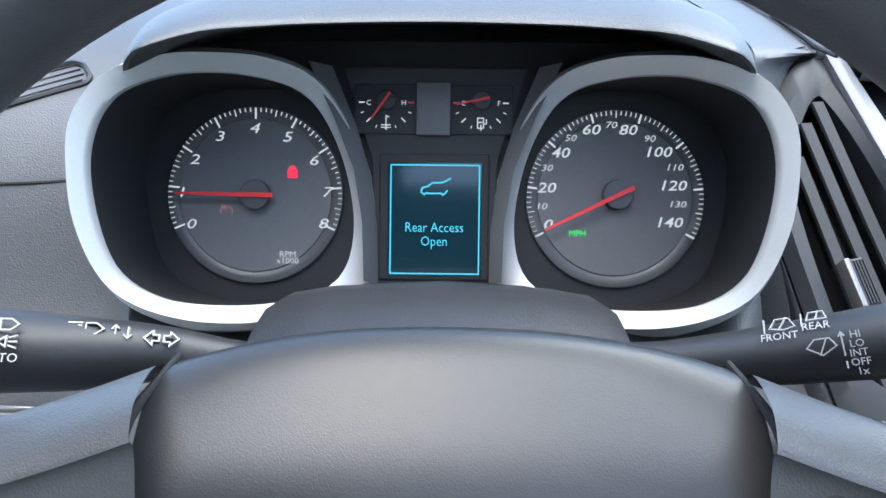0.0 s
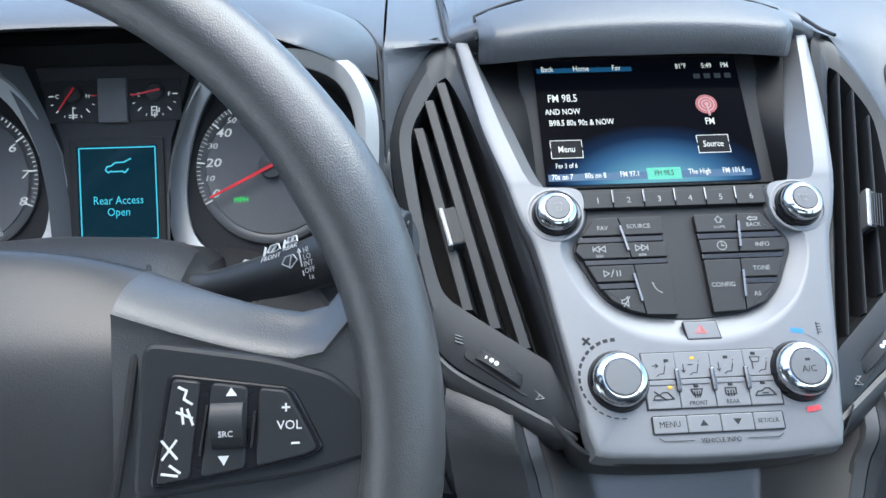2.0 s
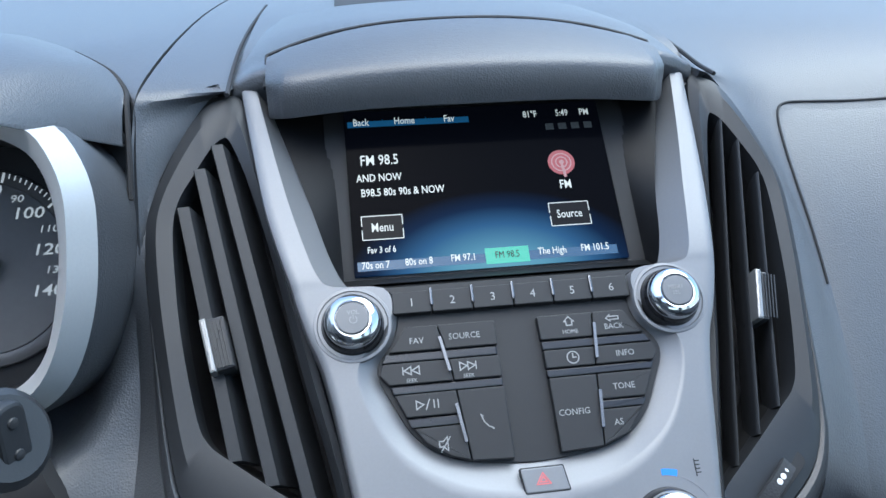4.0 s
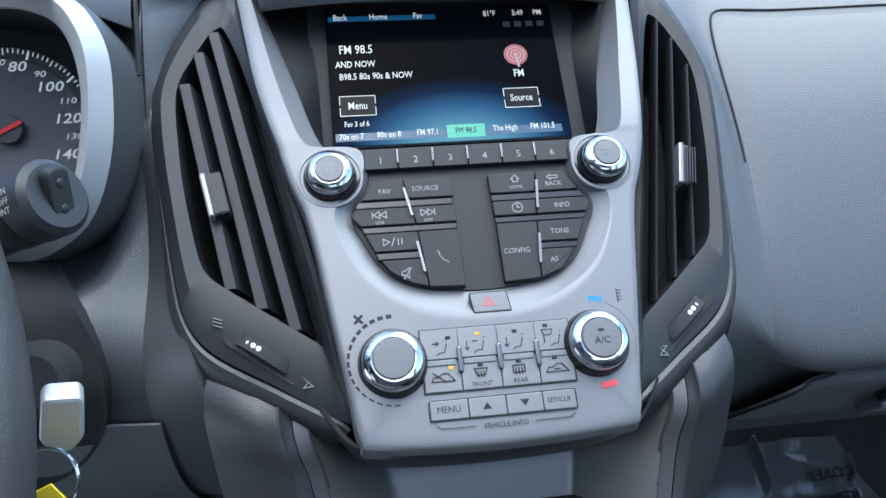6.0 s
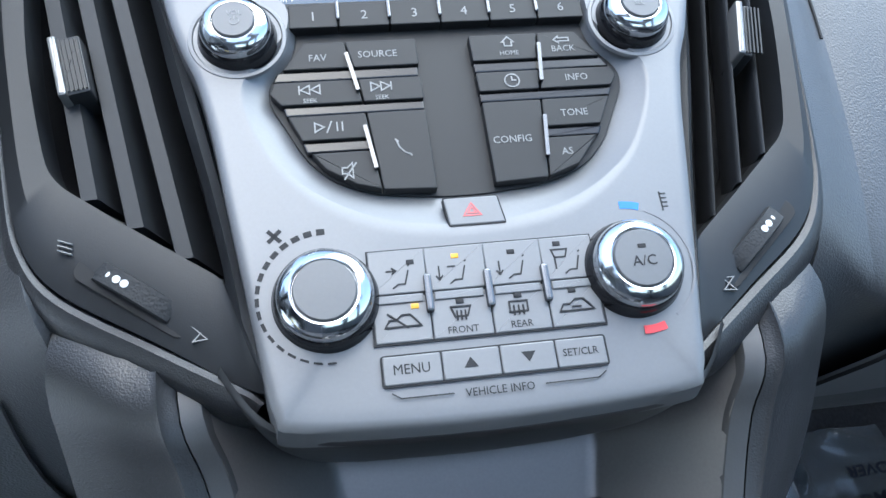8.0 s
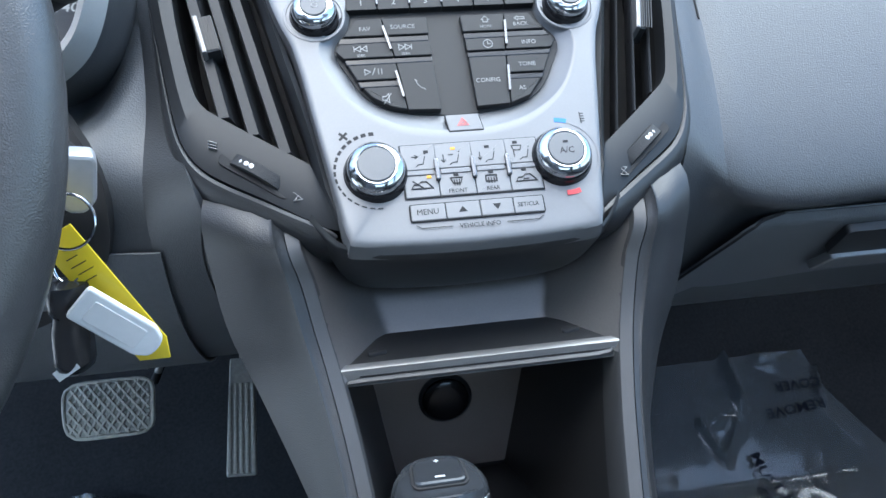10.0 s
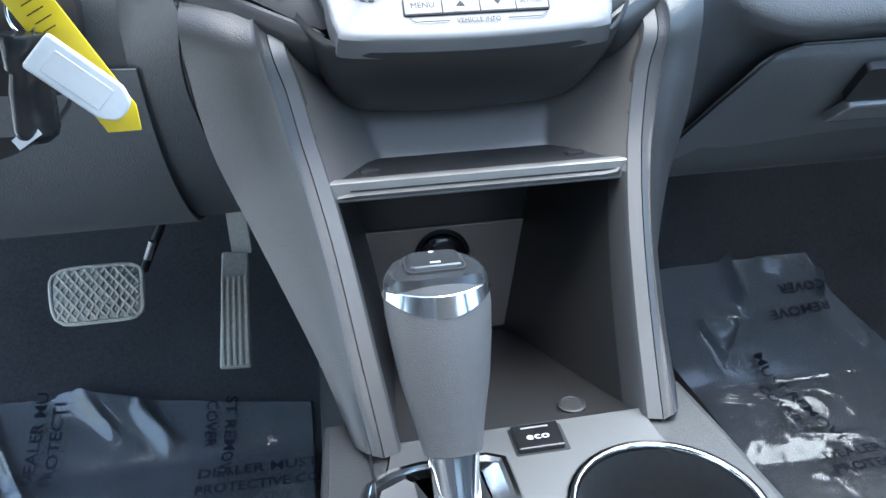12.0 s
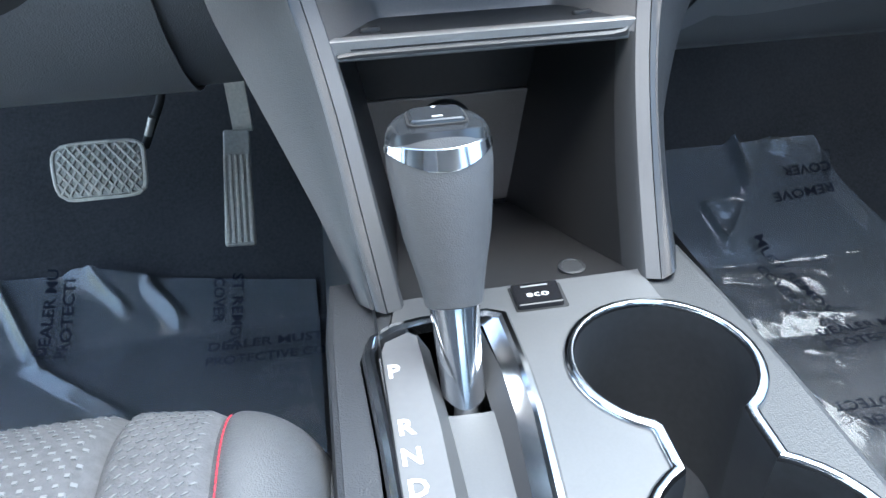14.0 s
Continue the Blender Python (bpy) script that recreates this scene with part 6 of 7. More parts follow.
part("stitching", threads, RED_THREAD, seat, "red stitching")
part("seat_base", box(-0.22, 0.25, -0.5, 0.07, -0.06, 0.25, 0.01), SEAT_LEATHER, seat)
part("piping", tube([(0.2745 - 0.004 * max(0, (y - 0.07) / 0.05), y, seat_z(0.2735, y) - 0.002) for y in np.linspace(-0.3, 0.11, 40)], 0.0016, 8), SEAT_LEATHER, seat)
fl = bmesh.new()
rng = random.Random(5)
for j in range(84):
    for i in range(86):
        y = -0.12 + j * 0.0045
        inner_z = i < 70
        x = -0.22 + i * 0.0062 + (0.0031 if j % 2 else 0) if inner_z else 0.194 + (i - 70) * 0.0047 + (0.0023 if j % 2 else 0)
        if (inner_z and x > 0.184) or x > 0.227 or y > 0.122 + min(0.010, lead(x)) or (not inner_z and x < 0.193):
            continue
        w_, l_ = (0.0014, 0.0011) if inner_z else (0.0007, 0.0011)
        w_, l_ = w_ * rng.uniform(0.75, 1.15), l_ * rng.uniform(0.75, 1.1)
        sk = 0.0 if inner_z else 0.0012
        ps = [(x - w_ - sk, y - l_), (x + w_ - sk, y - l_), (x + w_ + sk, y + l_), (x - w_ + sk, y + l_)]
        lo = [[(a, c, seat_z(a, c) - 0.0004) for a, c in ps], [(x + (a - x) * 0.75, y + (c - y) * 0.75, seat_z(a, c) + 0.0005) for a, c in ps]]
        loft(lo, fl, cap1=True)
tagged(part("woven_fleck", fl, FLECK, seat, "pale woven flecks"), kind="stuff")

# ---- ignition, keys ----
ignition = thing("ignition_lock", "chrome car key bow in the black ignition lock", "ignition lock", (0.17, 0.28, 0.585))
lock_ax = Vector((0.25, -0.87, 0.42)).normalized()
lk = Vector((0.158, 0.275, 0.577))
part("barrel", tube([lk + lock_ax * d for d in (-0.045, 0.0, 0.012, 0.014)], [0.018, 0.018, 0.0165, 0.012], 28), DARK, ignition, "black lock barrel")
KEY_METAL = material("worn_key_metal", (0.60, 0.60, 0.61), 0.32, 0.55, vary=0.06)
kf = along((0.1835, 0.236, 0.579), (-0.25, 0.15, -1), (0.35, -0.85, 0.4))
part("key_bow", slab(kf, [(-15, -6), (-12, -8), (8, -8.5), (15, -4), (15, 4), (8, 8.5), (-12, 8), (-15, 6)], -6, 4, 2.0, 2.5), KEY_METAL, ignition, "worn silver key bow")
keys_ = thing("key_tags", "key ring with yellow tag, white tag and black fob", "key ring", (0.183, 0.205, 0.572))
ring_c = Vector((0.1835, 0.212, 0.568))
part("split_ring", tube([ring_c + Vector((0.0115 * math.cos(a), 0.004 * math.sin(a), 0.0115 * math.sin(a))) for a in np.linspace(0, 2 * math.pi, 32, endpoint=False)], 0.0008, 8, closed=True), CHROME, keys_, "bright wire ring")
part("split_ring", tube([Vector((0.1795, 0.212, 0.549)) + Vector((0.006 * math.cos(a), 0.003 * math.sin(a), 0.009 * math.sin(a))) for a in np.linspace(0, 2 * math.pi, 28, endpoint=False)], 0.0006, 8, closed=True), CHROME, keys_, "bright wire ring")
YELLOW = material("yellow_tag_card", (0.80, 0.60, 0.02), 0.35, vary=0.06, coat=0.5)
WHITE_TAG = material("white_tag_plastic", (0.72, 0.73, 0.73), 0.4, vary=0.05)
tf = along((0.1945, 0.210, 0.531), Vector((0.034, 0.002, -0.068)), (-0.15, -1, 0.25))
tag = part("yellow_tag", slab(tf, [(-37, -8.5), (-37, 8.5), (30, 9), (40, 4), (34, -8.5)], -0.5, 0.5, 0.2), YELLOW, keys_, "yellow card tag in a clear sleeve")
wr_ = bmesh.new()
for k, (a, c) in enumerate(((-5, 3), (-6, 5), (-5, 6), (-4, 4))):
    bar(tf, -24 + k * 4, a * 0.7, -24 + k * 4, c * 0.7, 0.45, 0.5, 0.7, wr_)
part("writing_bar", wr_, PRINT_DARK, tag)
wf3 = along((0.1985, 0.201, 0.5215), Vector((0.030, 0.004, -0.030)), (-0.2, -1, 0.35))
white = part("white_tag", slab(wf3, [(-20, -8.5), (-20, 8.5), (14, 8.5), (20, 5), (21, 0), (20, -5), (14, -8.5)], -1.8, 1.8, 1.0, 2), WHITE_TAG, keys_, "white plastic tag")
part("tag_window", slab(wf3, [(-14, -5.5), (-14, 5), (12, 5), (12, -5.5)], 1.6, 2.2, 0.2, 1), PRINT, white)
FOB = material("gloss_black_fob", (0.02, 0.021, 0.024), 0.22, vary=0.1)
fob_ax = Vector((-0.006, 0.004, -0.046))
part("black_fob", tube([Vector((0.1795, 0.207, 0.541)) + fob_ax * q for q in (0, 0.04, 0.3, 0.34, 0.5, 0.86, 0.94, 1.0)], [0.009, 0.0098, 0.0092, 0.0078, 0.0092, 0.0095, 0.0085, 0.005], 24, flat=0.6), FOB, keys_, "gloss black fob")
part("paper_slip", slab(along((0.171, 0.205, 0.499), Vector((0.012, 0, 0.008)), (0, -1, 0.3)), [(-6, -2.5), (-6, 2.5), (6, 3), (6, -3)], -0.2, 0.2, 0), WHITE_TAG, keys_, "white paper slip")

# ---- dash details: seams, airbag panel, glove box, small vent ----
SEAM = DARK


def seam(points, r=0.0009, per=8):
    part("seam", tube(curve(points, per), r, 6), SEAM, dash)


SIDE_SEAM = [(0.2375, 0.4745, 0.738), (0.236, 0.50, 0.741), (0.2355, 0.53, 0.7475), (0.2355, 0.58, 0.757), (0.236, 0.66, 0.7665), (0.236, 0.80, 0.777)]
seam(SIDE_SEAM, 0.0014)
seam([(0.762 - x, y, z) for x, y, z in SIDE_SEAM], 0.0014)
air_rows = []
east_grid = spanned(east, 8, 8)
for t_ in np.linspace(0.38, 0.70, 30):
    r = []
    s0 = 0.142 + 0.05 * max(0.0, (t_ - 0.45) / 0.25)
    for s in np.linspace(s0, 1.0, 22):
        i = s * (len(east_grid) - 1)
        i0 = min(int(i), len(east_grid) - 2)
        q = i - i0
        jj = t_ * (len(east_grid[0]) - 1)
        j0 = min(int(jj), len(east_grid[0]) - 2)
        w_ = jj - j0
        p = [(Vector(east_grid[i0 + a][j0 + c])) for a in (0, 1) for c in (0, 1)]
        v_ = (p[0].lerp(p[1], w_)).lerp(p[2].lerp(p[3], w_), q)
        de = min((s - s0) / 0.045, (t_ - 0.38) / 0.16, (0.70 - t_) / 0.03, 1 - math.hypot(max(0.0, 1 - (s - s0) / 0.06), max(0.0, 1 - (0.70 - t_) / 0.09)) + 0.02, 1.0)
        r.append(tuple(v_ + Vector((0, -0.75, 0.65)) * (0.004 * math.sqrt(max(0.0, de)) - 0.001)))
    air_rows.append(r)
part("airbag_panel", sheet(air_rows), DASH, dash, "grained passenger airbag panel")


def on_east(s, t_):
    i = s * (len(east_grid) - 1)
    i0 = min(int(i), len(east_grid) - 2)
    jj = t_ * (len(east_grid[0]) - 1)
    j0 = min(int(jj), len(east_grid[0]) - 2)
    p = [Vector(east_grid[i0 + a][j0 + c]) for a in (0, 1) for c in (0, 1)]
    v_ = p[0].lerp(p[1], jj - j0).lerp(p[2].lerp(p[3], jj - j0), i - i0)
    return tuple(v_ + Vector((0, -0.75, 0.65)) * 0.0004)


seam([on_east(0.140 + 0.05 * max(0.0, (t_ - 0.45) / 0.25), t_) for t_ in np.linspace(0.55, 0.62, 6)] + [on_east(0.185, 0.65), on_east(0.201, 0.680), on_east(0.224, 0.697)] + [on_east(s, 0.702) for s in np.linspace(0.265, 1.0, 12)], 0.0009, 3)

glove = thing("glove_box", "black grained glove box lid with recessed pull handle", "glove box", (0.85, 0.45, 0.34))
LID = ((0.318, 0.560), (0.330, 0.525), (0.346, 0.492), (0.375, 0.460), (0.405, 0.4295), (0.44, 0.392), (0.472, 0.3592), (0.4815, 0.3545), (0.486, 0.3535))


def lid_left(z):
    return float(np.interp(z, (0.318, 0.345, 0.409, 0.44, 0.472, 0.480, 0.486), (0.560, 0.566, 0.581, 0.589, 0.600, 0.609, 0.628)))


gr = []
for y_, z_ in [(c[1], c[0]) for c in curve(LID, 4)]:
    x0 = lid_left(z_)
    gr.append([(x, y_ - 0.28 * max(0.0, 0.615 - x), z_) for x in [x0 + (1.25 - x0) * q ** 1.6 for q in np.linspace(0, 1, 24)]])
# the lid takes the lightened dash colour too, in place of bounced light
part("lid", sheet(gr, 0.003), DASH_LIFTED, glove)
edge_l = [Vector(r[0]) + Vector((-0.0006, -0.0006, 0.0004)) for r in gr]
part("lid_gap", tube(edge_l, 0.0011, 8), DARK, glove, "dark gap beside the lid")
# highlight along the lid's upper edge, laid on as a thin tube
part("lid_edge_highlight", tube([edge_l[-1]] + [Vector(p) + Vector((0, -0.0008, 0.0006)) for p in gr[-1][3:]], 0.0012, 8), STRIP, glove, "highlight on the lid's rounded upper edge, made as a trim-coloured line")
hf = along((0.80, 0.390, 0.437), (1, 0, 0), (0, -0.69, -0.72))
part("handle_recess", slab(hf, [(-114, 44), (150, 46), (150, -4), (-104, -4)], -3, 4.0, 0.5, 6), SMOOTH, glove, "dark handle recess")
part("handle", slab(hf, [(-106, -30), (150, -30), (150, -4), (-98, -4)], 0, 8, 3, 4), BRUSHED, glove, "satin metallic pull handle")

vent = thing("air_vent", "small black air vent with level slats", "air vent", (-0.26, 0.48, 0.70), group="dashboard air vents")
vf = along((-0.2636, 0.4885, 0.7133), (0.906, 0.326, 0.245), (0, -0.58, 0.81))
vo = fillet([(-60, -12), (34, -12), (37.5, -7), (35, 7), (28, 12.5), (-60, 12.5)], 3)
part("frame", loft([[at(vf, u, v, n) for u, v in r] for r, n in ((inset(vo, -1.5), -3), (inset(vo, -1.2), 1.6), (inset(vo, 0.6), 2.6), (inset(vo, 2.2), 1.2), (inset(vo, 2.4), -10))]), TRIM, vent)
part("duct", slab(vf, vo, -14, -6, 0), DARK, vent)
for k in range(4):
    part("slat", loft([[at(vf, u, -8.2 + k * 5.4 + dv, n) for dv, n in ((0, -1.5), (0.7, 1.2), (1.5, 1.0), (2.2, -6))] for u in (-58, 33.5 - abs(k - 1.0) * 1.6)], cap0=True, cap1=True), STRIP, vent, "grey level slat")
seam([(-0.40, 0.439, 0.661), (-0.30, 0.439, 0.662), (-0.24, 0.440, 0.664), (-0.20, 0.442, 0.667)], 0.0011)
seam([(0.2215, 0.3290, 0.5316), (0.2165, 0.3380, 0.502), (0.2175, 0.3495, 0.4723), (0.2265, 0.3770, 0.4219), (0.236, 0.425, 0.378)], 0.0007)
seam([(0.1608, 0.3745, 0.4461), (0.1695, 0.3990, 0.4113), (0.1847, 0.4690, 0.3551)], 0.0007)
seam([(0.534, 0.3375, 0.5315), (0.5365, 0.330, 0.518), (0.537, 0.3285, 0.505), (0.534, 0.330, 0.480), (0.529, 0.343, 0.450)], 0.0008)
part("speaker_grille", sheet([[(x, y, 0.7705 + 0.16 * (y - 0.62) * 0.5 + 0.001) for x in np.linspace(0.30, 0.46, 6)] for y in np.linspace(0.665, 0.80, 6)]), DARK, dash)

for k in range(5):
    part("trim_rib", tube([(-0.264 + 0.002 * k, 0.357 + 0.0018 * k, 0.541 + 0.0035 * k), (-0.214, 0.357 + 0.0018 * k, 0.540 + 0.0035 * k)], 0.0011, 8), BRUSHED, dash, "pale ribbed trim")

# soft grained wraps that run round the vents and end at the lower corners of the bezel
WRAP = [(-191.5, 91, -24, 1.5), (-185.5, 55, -23, 4), (-178.5, 12, -22, 8), (-171.5, -14, -21.5, 11), (-156.5, -34, -21, 13), (-120, -56, -19, 14), (-94, -71.5, -16.5, 13), (-84, -78, -15, 10), (-80, -82, -15, 7)]
for s in (-1, 1):
    path_ = curve(WRAP, 6)
    rows_ = []
    for k, (u, v, n, w_) in enumerate(path_):
        w_ *= 1.25 if s > 0 else 1.0
        a, c = path_[max(0, k - 1)], path_[min(len(path_) - 1, k + 1)]
        d = Vector((c[0] - a[0], c[1] - a[1])).normalized()
        o_ = Vector((d.y, -d.x))
        ring = [(u + o_.x * w_ * q, v + o_.y * w_ * q, n + dn * min(1.0, w_ / 10)) for q, dn in ((-0.12, -6), (0.02, -1.0), (0.2, 0.0), (0.42, -1.2), (0.68, -5), (0.88, -11), (0.98, -19), (0.9, -34), (0.5, -48))]
        rows_.append([tuple(at(STACK, vent_u(s, x, y), y, z)) for x, y, z in ring])
    part("vent_wrap", sheet(rows_), WING, dash, "soft grained edge round the vent")

# ---- printed signs on the stack ----
PN = 0.3
for w_, u, v, size in (("FAV", -52, 49.5, 3.2), ("SOURCE", -28, 50.2, 3.2), ("SEEK", -56, 30.0, 2.0), ("SEEK", -28, 30.0, 2.0), ("HOME", 26, 47.6, 2.2), ("BACK", 49, 48.6, 3.0), ("INFO", 52, 34.4, 3.2), ("CONFIG", 21, 7.6, 3.2), ("TONE", 48, 18.0, 3.2), ("AS", 42, 0.8, 3.2)):
    lettering(STACK, w_, u, v, PN, size, PRINT_KEY, stack, width=0.95)
for k in range(6):
    lettering(STACK, str(k + 1), -52.5 + k * 20.8, 69.3, 0.7, 4.4, PRINT_KEY, stack, "numeral")
icons = [
    [[(-60, 33), (-60, 37)], [(-59.5, 35), (-56, 37), (-56, 33), (-59.5, 35)], [(-55.5, 35), (-52, 37), (-52, 33), (-55.5, 35)]],
    [[(-24, 33), (-24, 37)], [(-24.5, 35), (-28, 37), (-28, 33), (-24.5, 35)], [(-28.5, 35), (-32, 37), (-32, 33), (-28.5, 35)]],
    [[(-55, 16), (-55, 20), (-51.5, 18), (-55, 16)], [(-50.5, 15.5), (-48.5, 20.5)], [(-46.5, 16), (-46.5, 20)], [(-44.5, 16), (-44.5, 20)]],
    [[(-46, -2.5), (-44, -2.5), (-42, -4.5), (-42, 2), (-44, 0), (-46, 0), (-46, -2.5)], [(-45.5, -5), (-40.5, 2)]],
    [[(-24.5, 10.5), (-23.6, 7.5), (-21.5, 5), (-19.2, 4)], [(-25, 11), (-23.6, 9.8)], [(-20.6, 4.8), (-19, 3.4)]],
    [[(24.5, 51), (24.5, 53), (23.5, 53), (26, 55.5), (28.5, 53), (27.5, 53), (27.5, 51), (24.5, 51)]],
    [[(45.5, 53), (47.5, 54.6), (47.5, 53.8), (52, 53.8), (52, 52.2), (47.5, 52.2), (47.5, 51.4), (45.5, 53)]],
    [[(25 + 3 * math.cos(a), 34.4 + 3 * math.sin(a)) for a in np.linspace(0, 2 * math.pi, 17)], [(25, 36.5), (25, 34.4), (26.8, 34.4)]],
]
for ic in icons:
    for line_ in ic:
        part("sign", strokes(STACK, [line_], 0.55, 0.1, 0.45), PRINT_KEY, stack)
RED_LINE = material("red_sign_print", (0.55, 0.12, 0.12), 0.5, vary=0.05)
part("hazard_sign", strokes(STACK, [[(-3, -24), (3.6, -24), (0.3, -19), (-3, -24)], [(-1.3, -23), (1.9, -23), (0.3, -20.6), (-1.3, -23)]], 0.5, 1.9, 2.2), RED_LINE, stack)


def seated(u, v, sc=1.0):
    """The little sitting figure of the air-flow keys, as plain strokes."""
    return [[(u - 3 * sc, v - 4), (u - 1, v - 2.6), (u + 1.5, v - 2.6), (u + 3, v + 2.5)], [(u + 3, v + 4), (u + 3.6, v + 4.6)]]


flow = [
    seated(-29, -46) + [[(-34, -43.5), (-30.5, -43.5)], [(-32, -42.3), (-30.4, -43.5), (-32, -44.7)]],
    seated(-8.5, -46) + [[(-12, -43.5), (-9, -43.5)], [(-15, -43), (-15, -48)], [(-16.2, -46.6), (-15, -48.2), (-13.8, -46.6)]],
    seated(13, -46) + [[(7, -43), (7, -48)], [(5.8, -46.6), (7, -48.2), (8.2, -46.6)]],
    seated(34, -46) + [[(28, -43), (28, -48)], [(27, -40.5), (33, -40.5), (32, -43.5), (28, -43.5), (27, -40.5)]],
    [[(-36, -64), (-34.5, -61.5), (-32, -61.5), (-30, -59.8), (-27, -59.8), (-25, -62), (-23.5, -64), (-36, -64)], [(-35, -59), (-28, -64.5)]],
    [[(-12.5, -58.6), (-5.5, -58.6), (-6.8, -62.2), (-11.2, -62.2), (-12.5, -58.6)], [(-10.5, -60), (-10.5, -63.6)], [(-9, -60), (-9, -63.6)], [(-7.5, -60), (-7.5, -63.6)]],
    [[(8.5, -58.6), (15, -58.6), (15, -62.4), (8.5, -62.4), (8.5, -58.6)], [(10, -60), (10, -63.6)], [(11.7, -60), (11.7, -63.6)], [(13.4, -60), (13.4, -63.6)]],
    [[(26.5, -64), (28, -61.5), (30.5, -61.5), (32.5, -59.8), (35.5, -59.8), (37.5, -62), (39, -64), (26.5, -64)], [(31, -62.6), (34.5, -62.6)]],
]
for ic in flow:
    for line_ in ic:
        part("sign", strokes(STACK, [line_], 0.55, 2.2, 2.75), PRINT_DARK, stack)
for w_, u, v, size in (("FRONT", -9, -67, 2.6), ("REAR", 12, -67, 2.6), ("MENU", -28.5, -79, 3.6), ("SET/CLR", 31, -79, 2.7), ("VEHICLE INFO", 1, -89, 2.9)):
    lettering(STACK, w_, u, v, 2.35 if v > -85 else 1.8, size, PRINT_DARK, stack, width=0.95)
part("sign", slab(STACK, [(-10.5, -80.4), (-5.5, -80.4), (-8, -76.8)], 2.1, 2.4, 0), PRINT_DARK, stack)
part("sign", slab(STACK, [(10, -77), (15, -77), (12.5, -80.6)], 2.1, 2.4, 0), PRINT_DARK, stack)
for line_ in ([(-36, -86.5), (-33, -88.5), (-15, -88.6)], [(17, -88.6), (36, -88.5), (39, -86.5)]):
    part("info_line", strokes(STACK, [line_], 0.4, 1.5, 1.8), PRINT_DARK, stack)
AMBER = glow("amber_lamp", (0.95, 0.50, 0.04), 0.25)
for u, v, lit in ((-25, -40.5, 0), (-8.7, -39.5, 1), (12, -39.8, 0), (29.5, -38.2, 0), (-25, -56.9, 1), (-9, -56.6, 0), (12, -56.4, 0), (32, -56.4, 0)):
    part("indicator_lamp", slab(STACK, [(u - 1.4, v - 0.9), (u + 1.4, v - 0.9), (u + 1.4, v + 0.9), (u - 1.4, v + 0.9)], 2, 2.8, 0.2), AMBER if lit else PRINT_DARK, stack, "lit amber lamp" if lit else "")
for k in range(17):
    a = radians(92 + k * 178 / 16)
    w_ = 2.3 - 1.7 * k / 16
    r_ = 24.2
    da = radians(3.6)
    part("fan_mark", bar(STACK, -55 + r_ * math.cos(a - da), -50 + r_ * math.sin(a - da), -55 + r_ * math.cos(a + da), -50 + r_ * math.sin(a + da), w_, 1.5, 1.8), PRINT_DARK, stack)
part("fan_sign", strokes(STACK, [[(-74.5, -28.5), (-70, -24)], [(-74.5, -24), (-70, -28.5)]], 1.5, 1.5, 1.8), PRINT_DARK, stack)
BLUE_P = material("blue_print", (0.03, 0.18, 0.55), 0.45, vary=0.05)
RED_P = material("red_print", (0.62, 0.05, 0.06), 0.45, vary=0.05)
GREY_P = material("grey_print", (0.16, 0.16, 0.17), 0.45, vary=0.05)


def arc_mark(a0, a1, r_, w_, m_):
    pts = [(57 + r_ * math.cos(radians(a)), -49 + r_ * math.sin(radians(a))) for a in np.linspace(a0, a1, 10)]
    part("heat_mark", strokes(STACK, [pts], w_, 1.5, 1.8), m_, stack)


arc_mark(90, 72, 24.5, 3.0, BLUE_P)
arc_mark(66, -58, 23.6, 0.9, GREY_P)
arc_mark(-72, -92, 24.5, 3.0, RED_P)
part("heat_sign", strokes(STACK, [[(74, -28), (74, -20)]] + [[(74, -21 - 1.8 * k), (76.4, -21 - 1.8 * k)] for k in range(4)], 0.5, 1.5, 1.8), PRINT_DARK, stack)
lettering(STACK, "VOL", -82, 62.6, 13.65, 2.2, PRINT_DIM, knob_vol)
part("sign", strokes(STACK, [[(-82 + 1.8 * math.cos(a), 59 + 1.8 * math.sin(a)) for a in np.linspace(2.1, 7.3, 10)], [(-82, 59.4), (-82, 61.4)]], 0.35, 13.3, 13.7), PRINT_DIM, knob_vol)
lettering(STACK, "MENU", 80, 62.6, 13.65, 2.0, PRINT_DIM, knob_menu)
lettering(STACK, "SEL", 80, 59.6, 13.65, 2.0, PRINT_DIM, knob_menu)
lettering(STACK, "A/C", 57, -51.5, 13.65, 4.0, PRINT_DARK, knob_ac)
part("lamp", slab(STACK, [(55.5, -46.5), (58.5, -46.5), (58.5, -45), (55.5, -45)], 13.3, 13.7, 0), PRINT_DARK, knob_ac)
# signs on the vent trims
for s in (-1, 1):
    part("vent_sign", strokes(STACK, [[(s * 104, -52), (s * 99, -57), (s * 104, -57.5), (s * 99, -52), (s * 104, -52)]], 0.4, -17.2, -14.5), PRINT_DIM, stack)
for k in range(3):
    part("vent_line", strokes(STACK, [[(-152, -14 - 2 * k), (-147, -16 - 2 * k)]], 0.4, -17.2, -14.5), PRINT_DIM, stack)

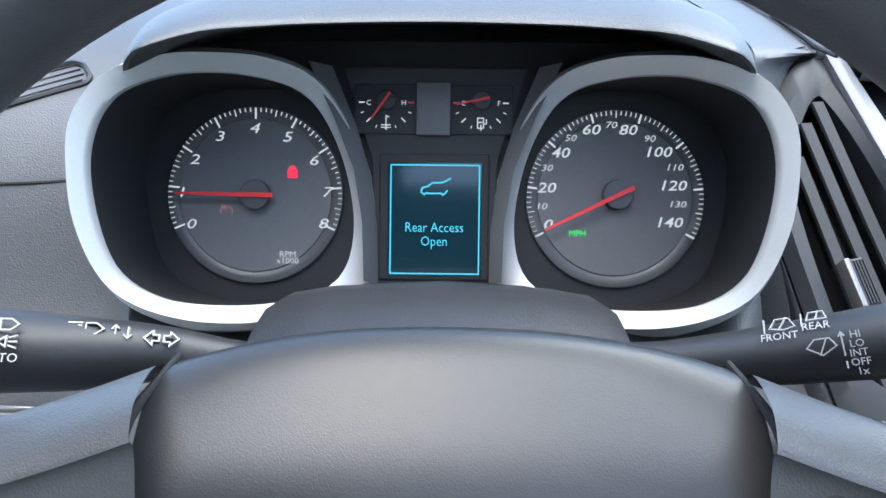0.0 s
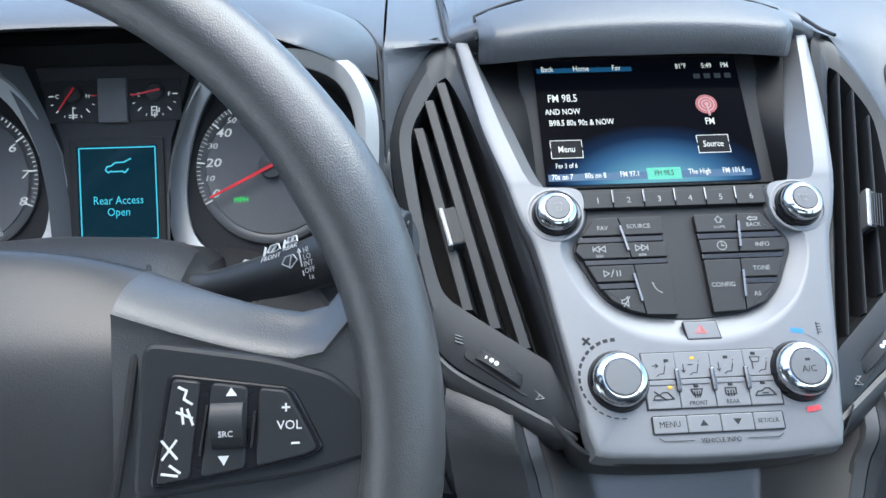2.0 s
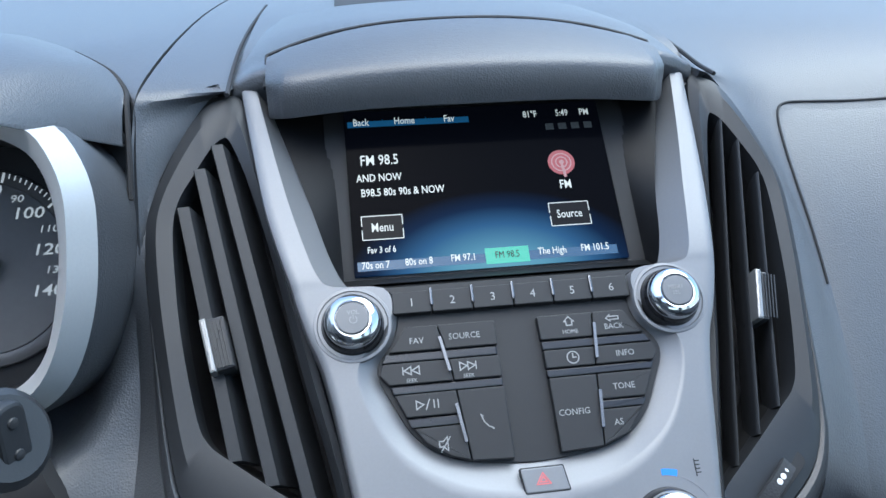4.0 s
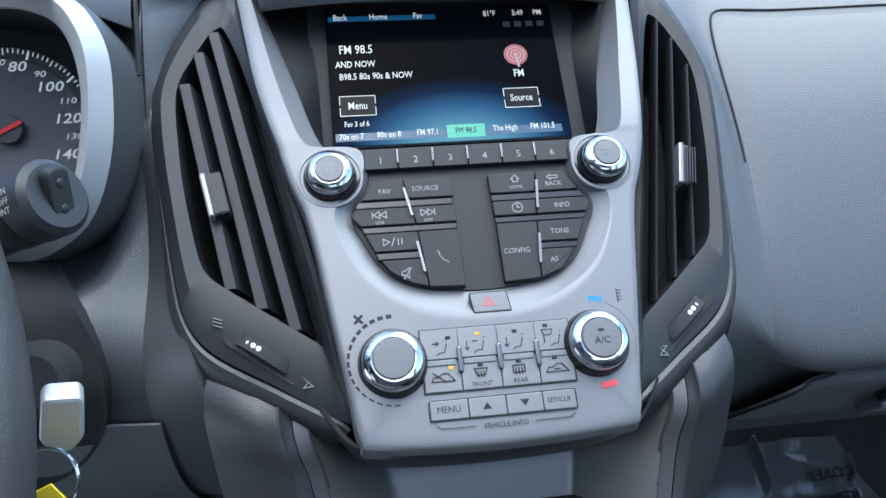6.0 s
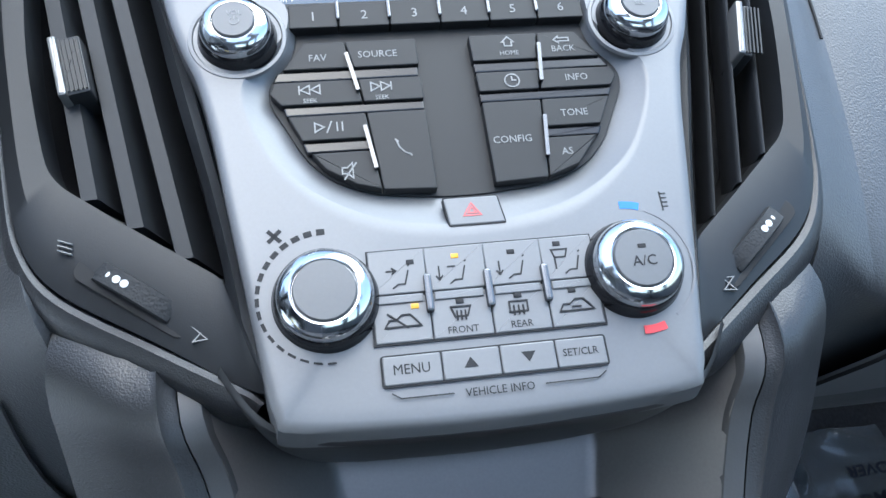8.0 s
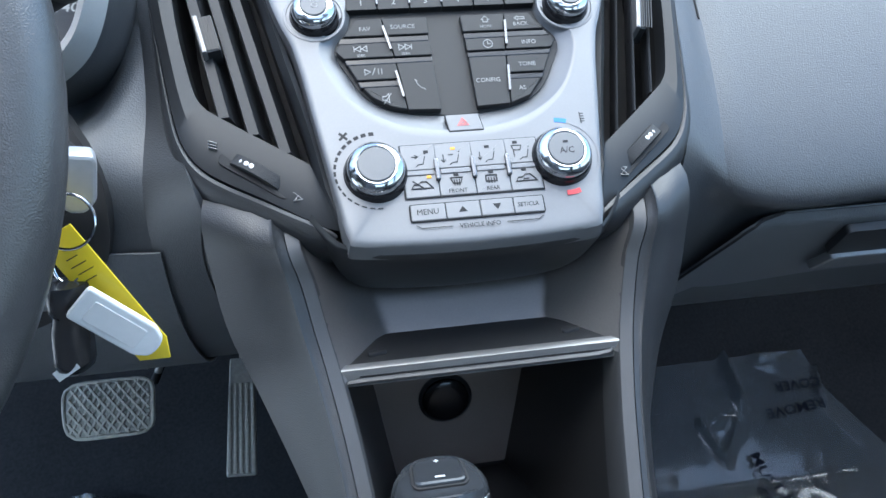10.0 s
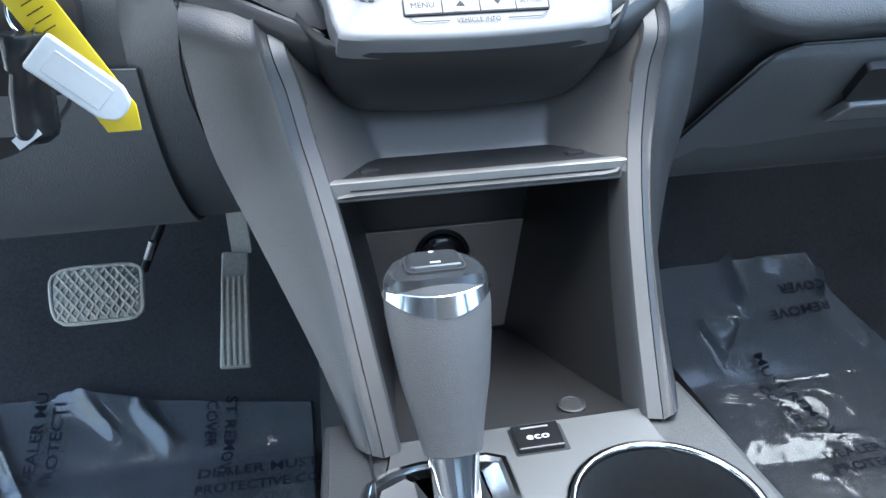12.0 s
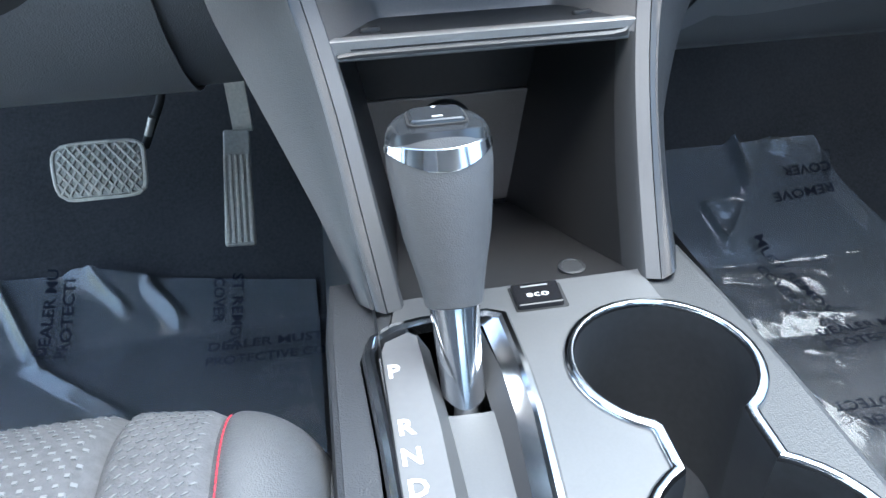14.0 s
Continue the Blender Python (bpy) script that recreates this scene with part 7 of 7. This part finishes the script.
# ---- what the display shows ----
SN = SCR + 0.15
for w_, u, v, size in (("FM 98.5", -61, 167, 5.2), ("AND NOW", -62, 155.5, 3.8), ("B98.5 80s 90s & NOW", -49, 146, 3.8), ("Menu", -62.5, 124, 4.2), ("Fav 3 of 6", -64, 110.5, 3.0), ("70s on 7", -68, 101.5, 3.3), ("80s on 8", -44, 102, 3.3), ("FM 97.1", -19, 102.4, 3.3), ("The High", 32, 102.8, 3.3), ("FM 101.5", 57, 103, 3.3), ("Back", -70, 193, 3.7), ("Home", -44, 193, 3.7), ("Fav", -17, 193, 3.7), ("81\u00b0F", 33, 193, 3.5), ("5:49", 53, 193, 3.5), ("PM", 67, 193, 3.5), ("FM", 47, 144, 4.4), ("Source", 46, 125, 4.0)):
    lettering(STACK, w_, u, v, SN + 0.15, size * 1.32, SCREEN_TEXT, display, width=0.74, bold=0.05)
part("tab_bar", slab(STACK, [(-78, 190), (-5, 190), (-5, 194), (-78, 194)], SCR - 0.5, SN - 0.05, 0), SCREEN_BLUE, display)
part("tab_bar", slab(STACK, [(-78, 98.5), (70, 98.5), (70, 104), (-78, 104)], SCR - 0.5, SN - 0.05, 0), SCREEN_BLUE, display)
part("tab_chosen", slab(STACK, [(-6.5, 97.5), (18.5, 97.5), (18.5, 107), (-6.5, 107)], SCR - 0.5, SN, 0), SCREEN_GREEN, display)
lettering(STACK, "FM 98.5", 6, 102.4, SN + 0.2, 4.3, PRINT_DARK, display, width=0.74)
part("tab_rule", strokes(STACK, [[(-57, 190), (-57, 195)], [(-31, 190), (-31, 195)], [(-56, 98), (-56, 104)], [(-32, 98), (-32, 104)], [(45, 98.5), (45, 105)]], 0.4, SCR, SN + 0.1), SCREEN_BLUE, display)
BLACK_SCR = material("display_black", (0.003, 0.003, 0.004), 0.3, spec=0.1)
for u0, u1, v0, v1 in ((-74, -51, 117, 131.5), (34.5, 58, 118, 132.5)):
    part("soft_key", slab(STACK, [(u0, v0), (u1, v0), (u1, v1), (u0, v1)], SCR - 0.5, SN - 0.06, 0), BLACK_SCR, display)
    part("soft_key_border", strokes(STACK, [[(u0, v0), (u1, v0)], [(u0, v1), (u1, v1)], [(u0, v0), (u0, v0 + 6)], [(u0, v1), (u0, v1 - 6)], [(u1, v0), (u1, v0 + 6)], [(u1, v1), (u1, v1 - 6)]], 0.5, SCR, SN + 0.05), SCREEN_TEXT, display)
for r_, m_, dn in ((8.2, SCREEN_RED, 0.0), (6.2, SCREEN_PINK, 0.06), (5.4, SCREEN_RED, 0.12), (3.8, SCREEN_PINK, 0.18), (3.0, SCREEN_RED, 0.24), (1.5, SCREEN_PINK, 0.3)):
    part("aerial_sign", lathe(STACK, 47, 159, [(r_, SCR), (r_, SN + dn)], 28), m_, display)
part("aerial_sign", bar(STACK, 47, 158, 48, 149, 1.6, SCR, SN + 0.36), SCREEN_PINK, display)
part("status_sign", strokes(STACK, [[(41.5 + k * 8, 184), (46.5 + k * 8, 184)] for k in range(4)], 4.4, SCR - 0.3, SN - 0.06), glow("display_dim", (0.03, 0.035, 0.04), 0.25), display)
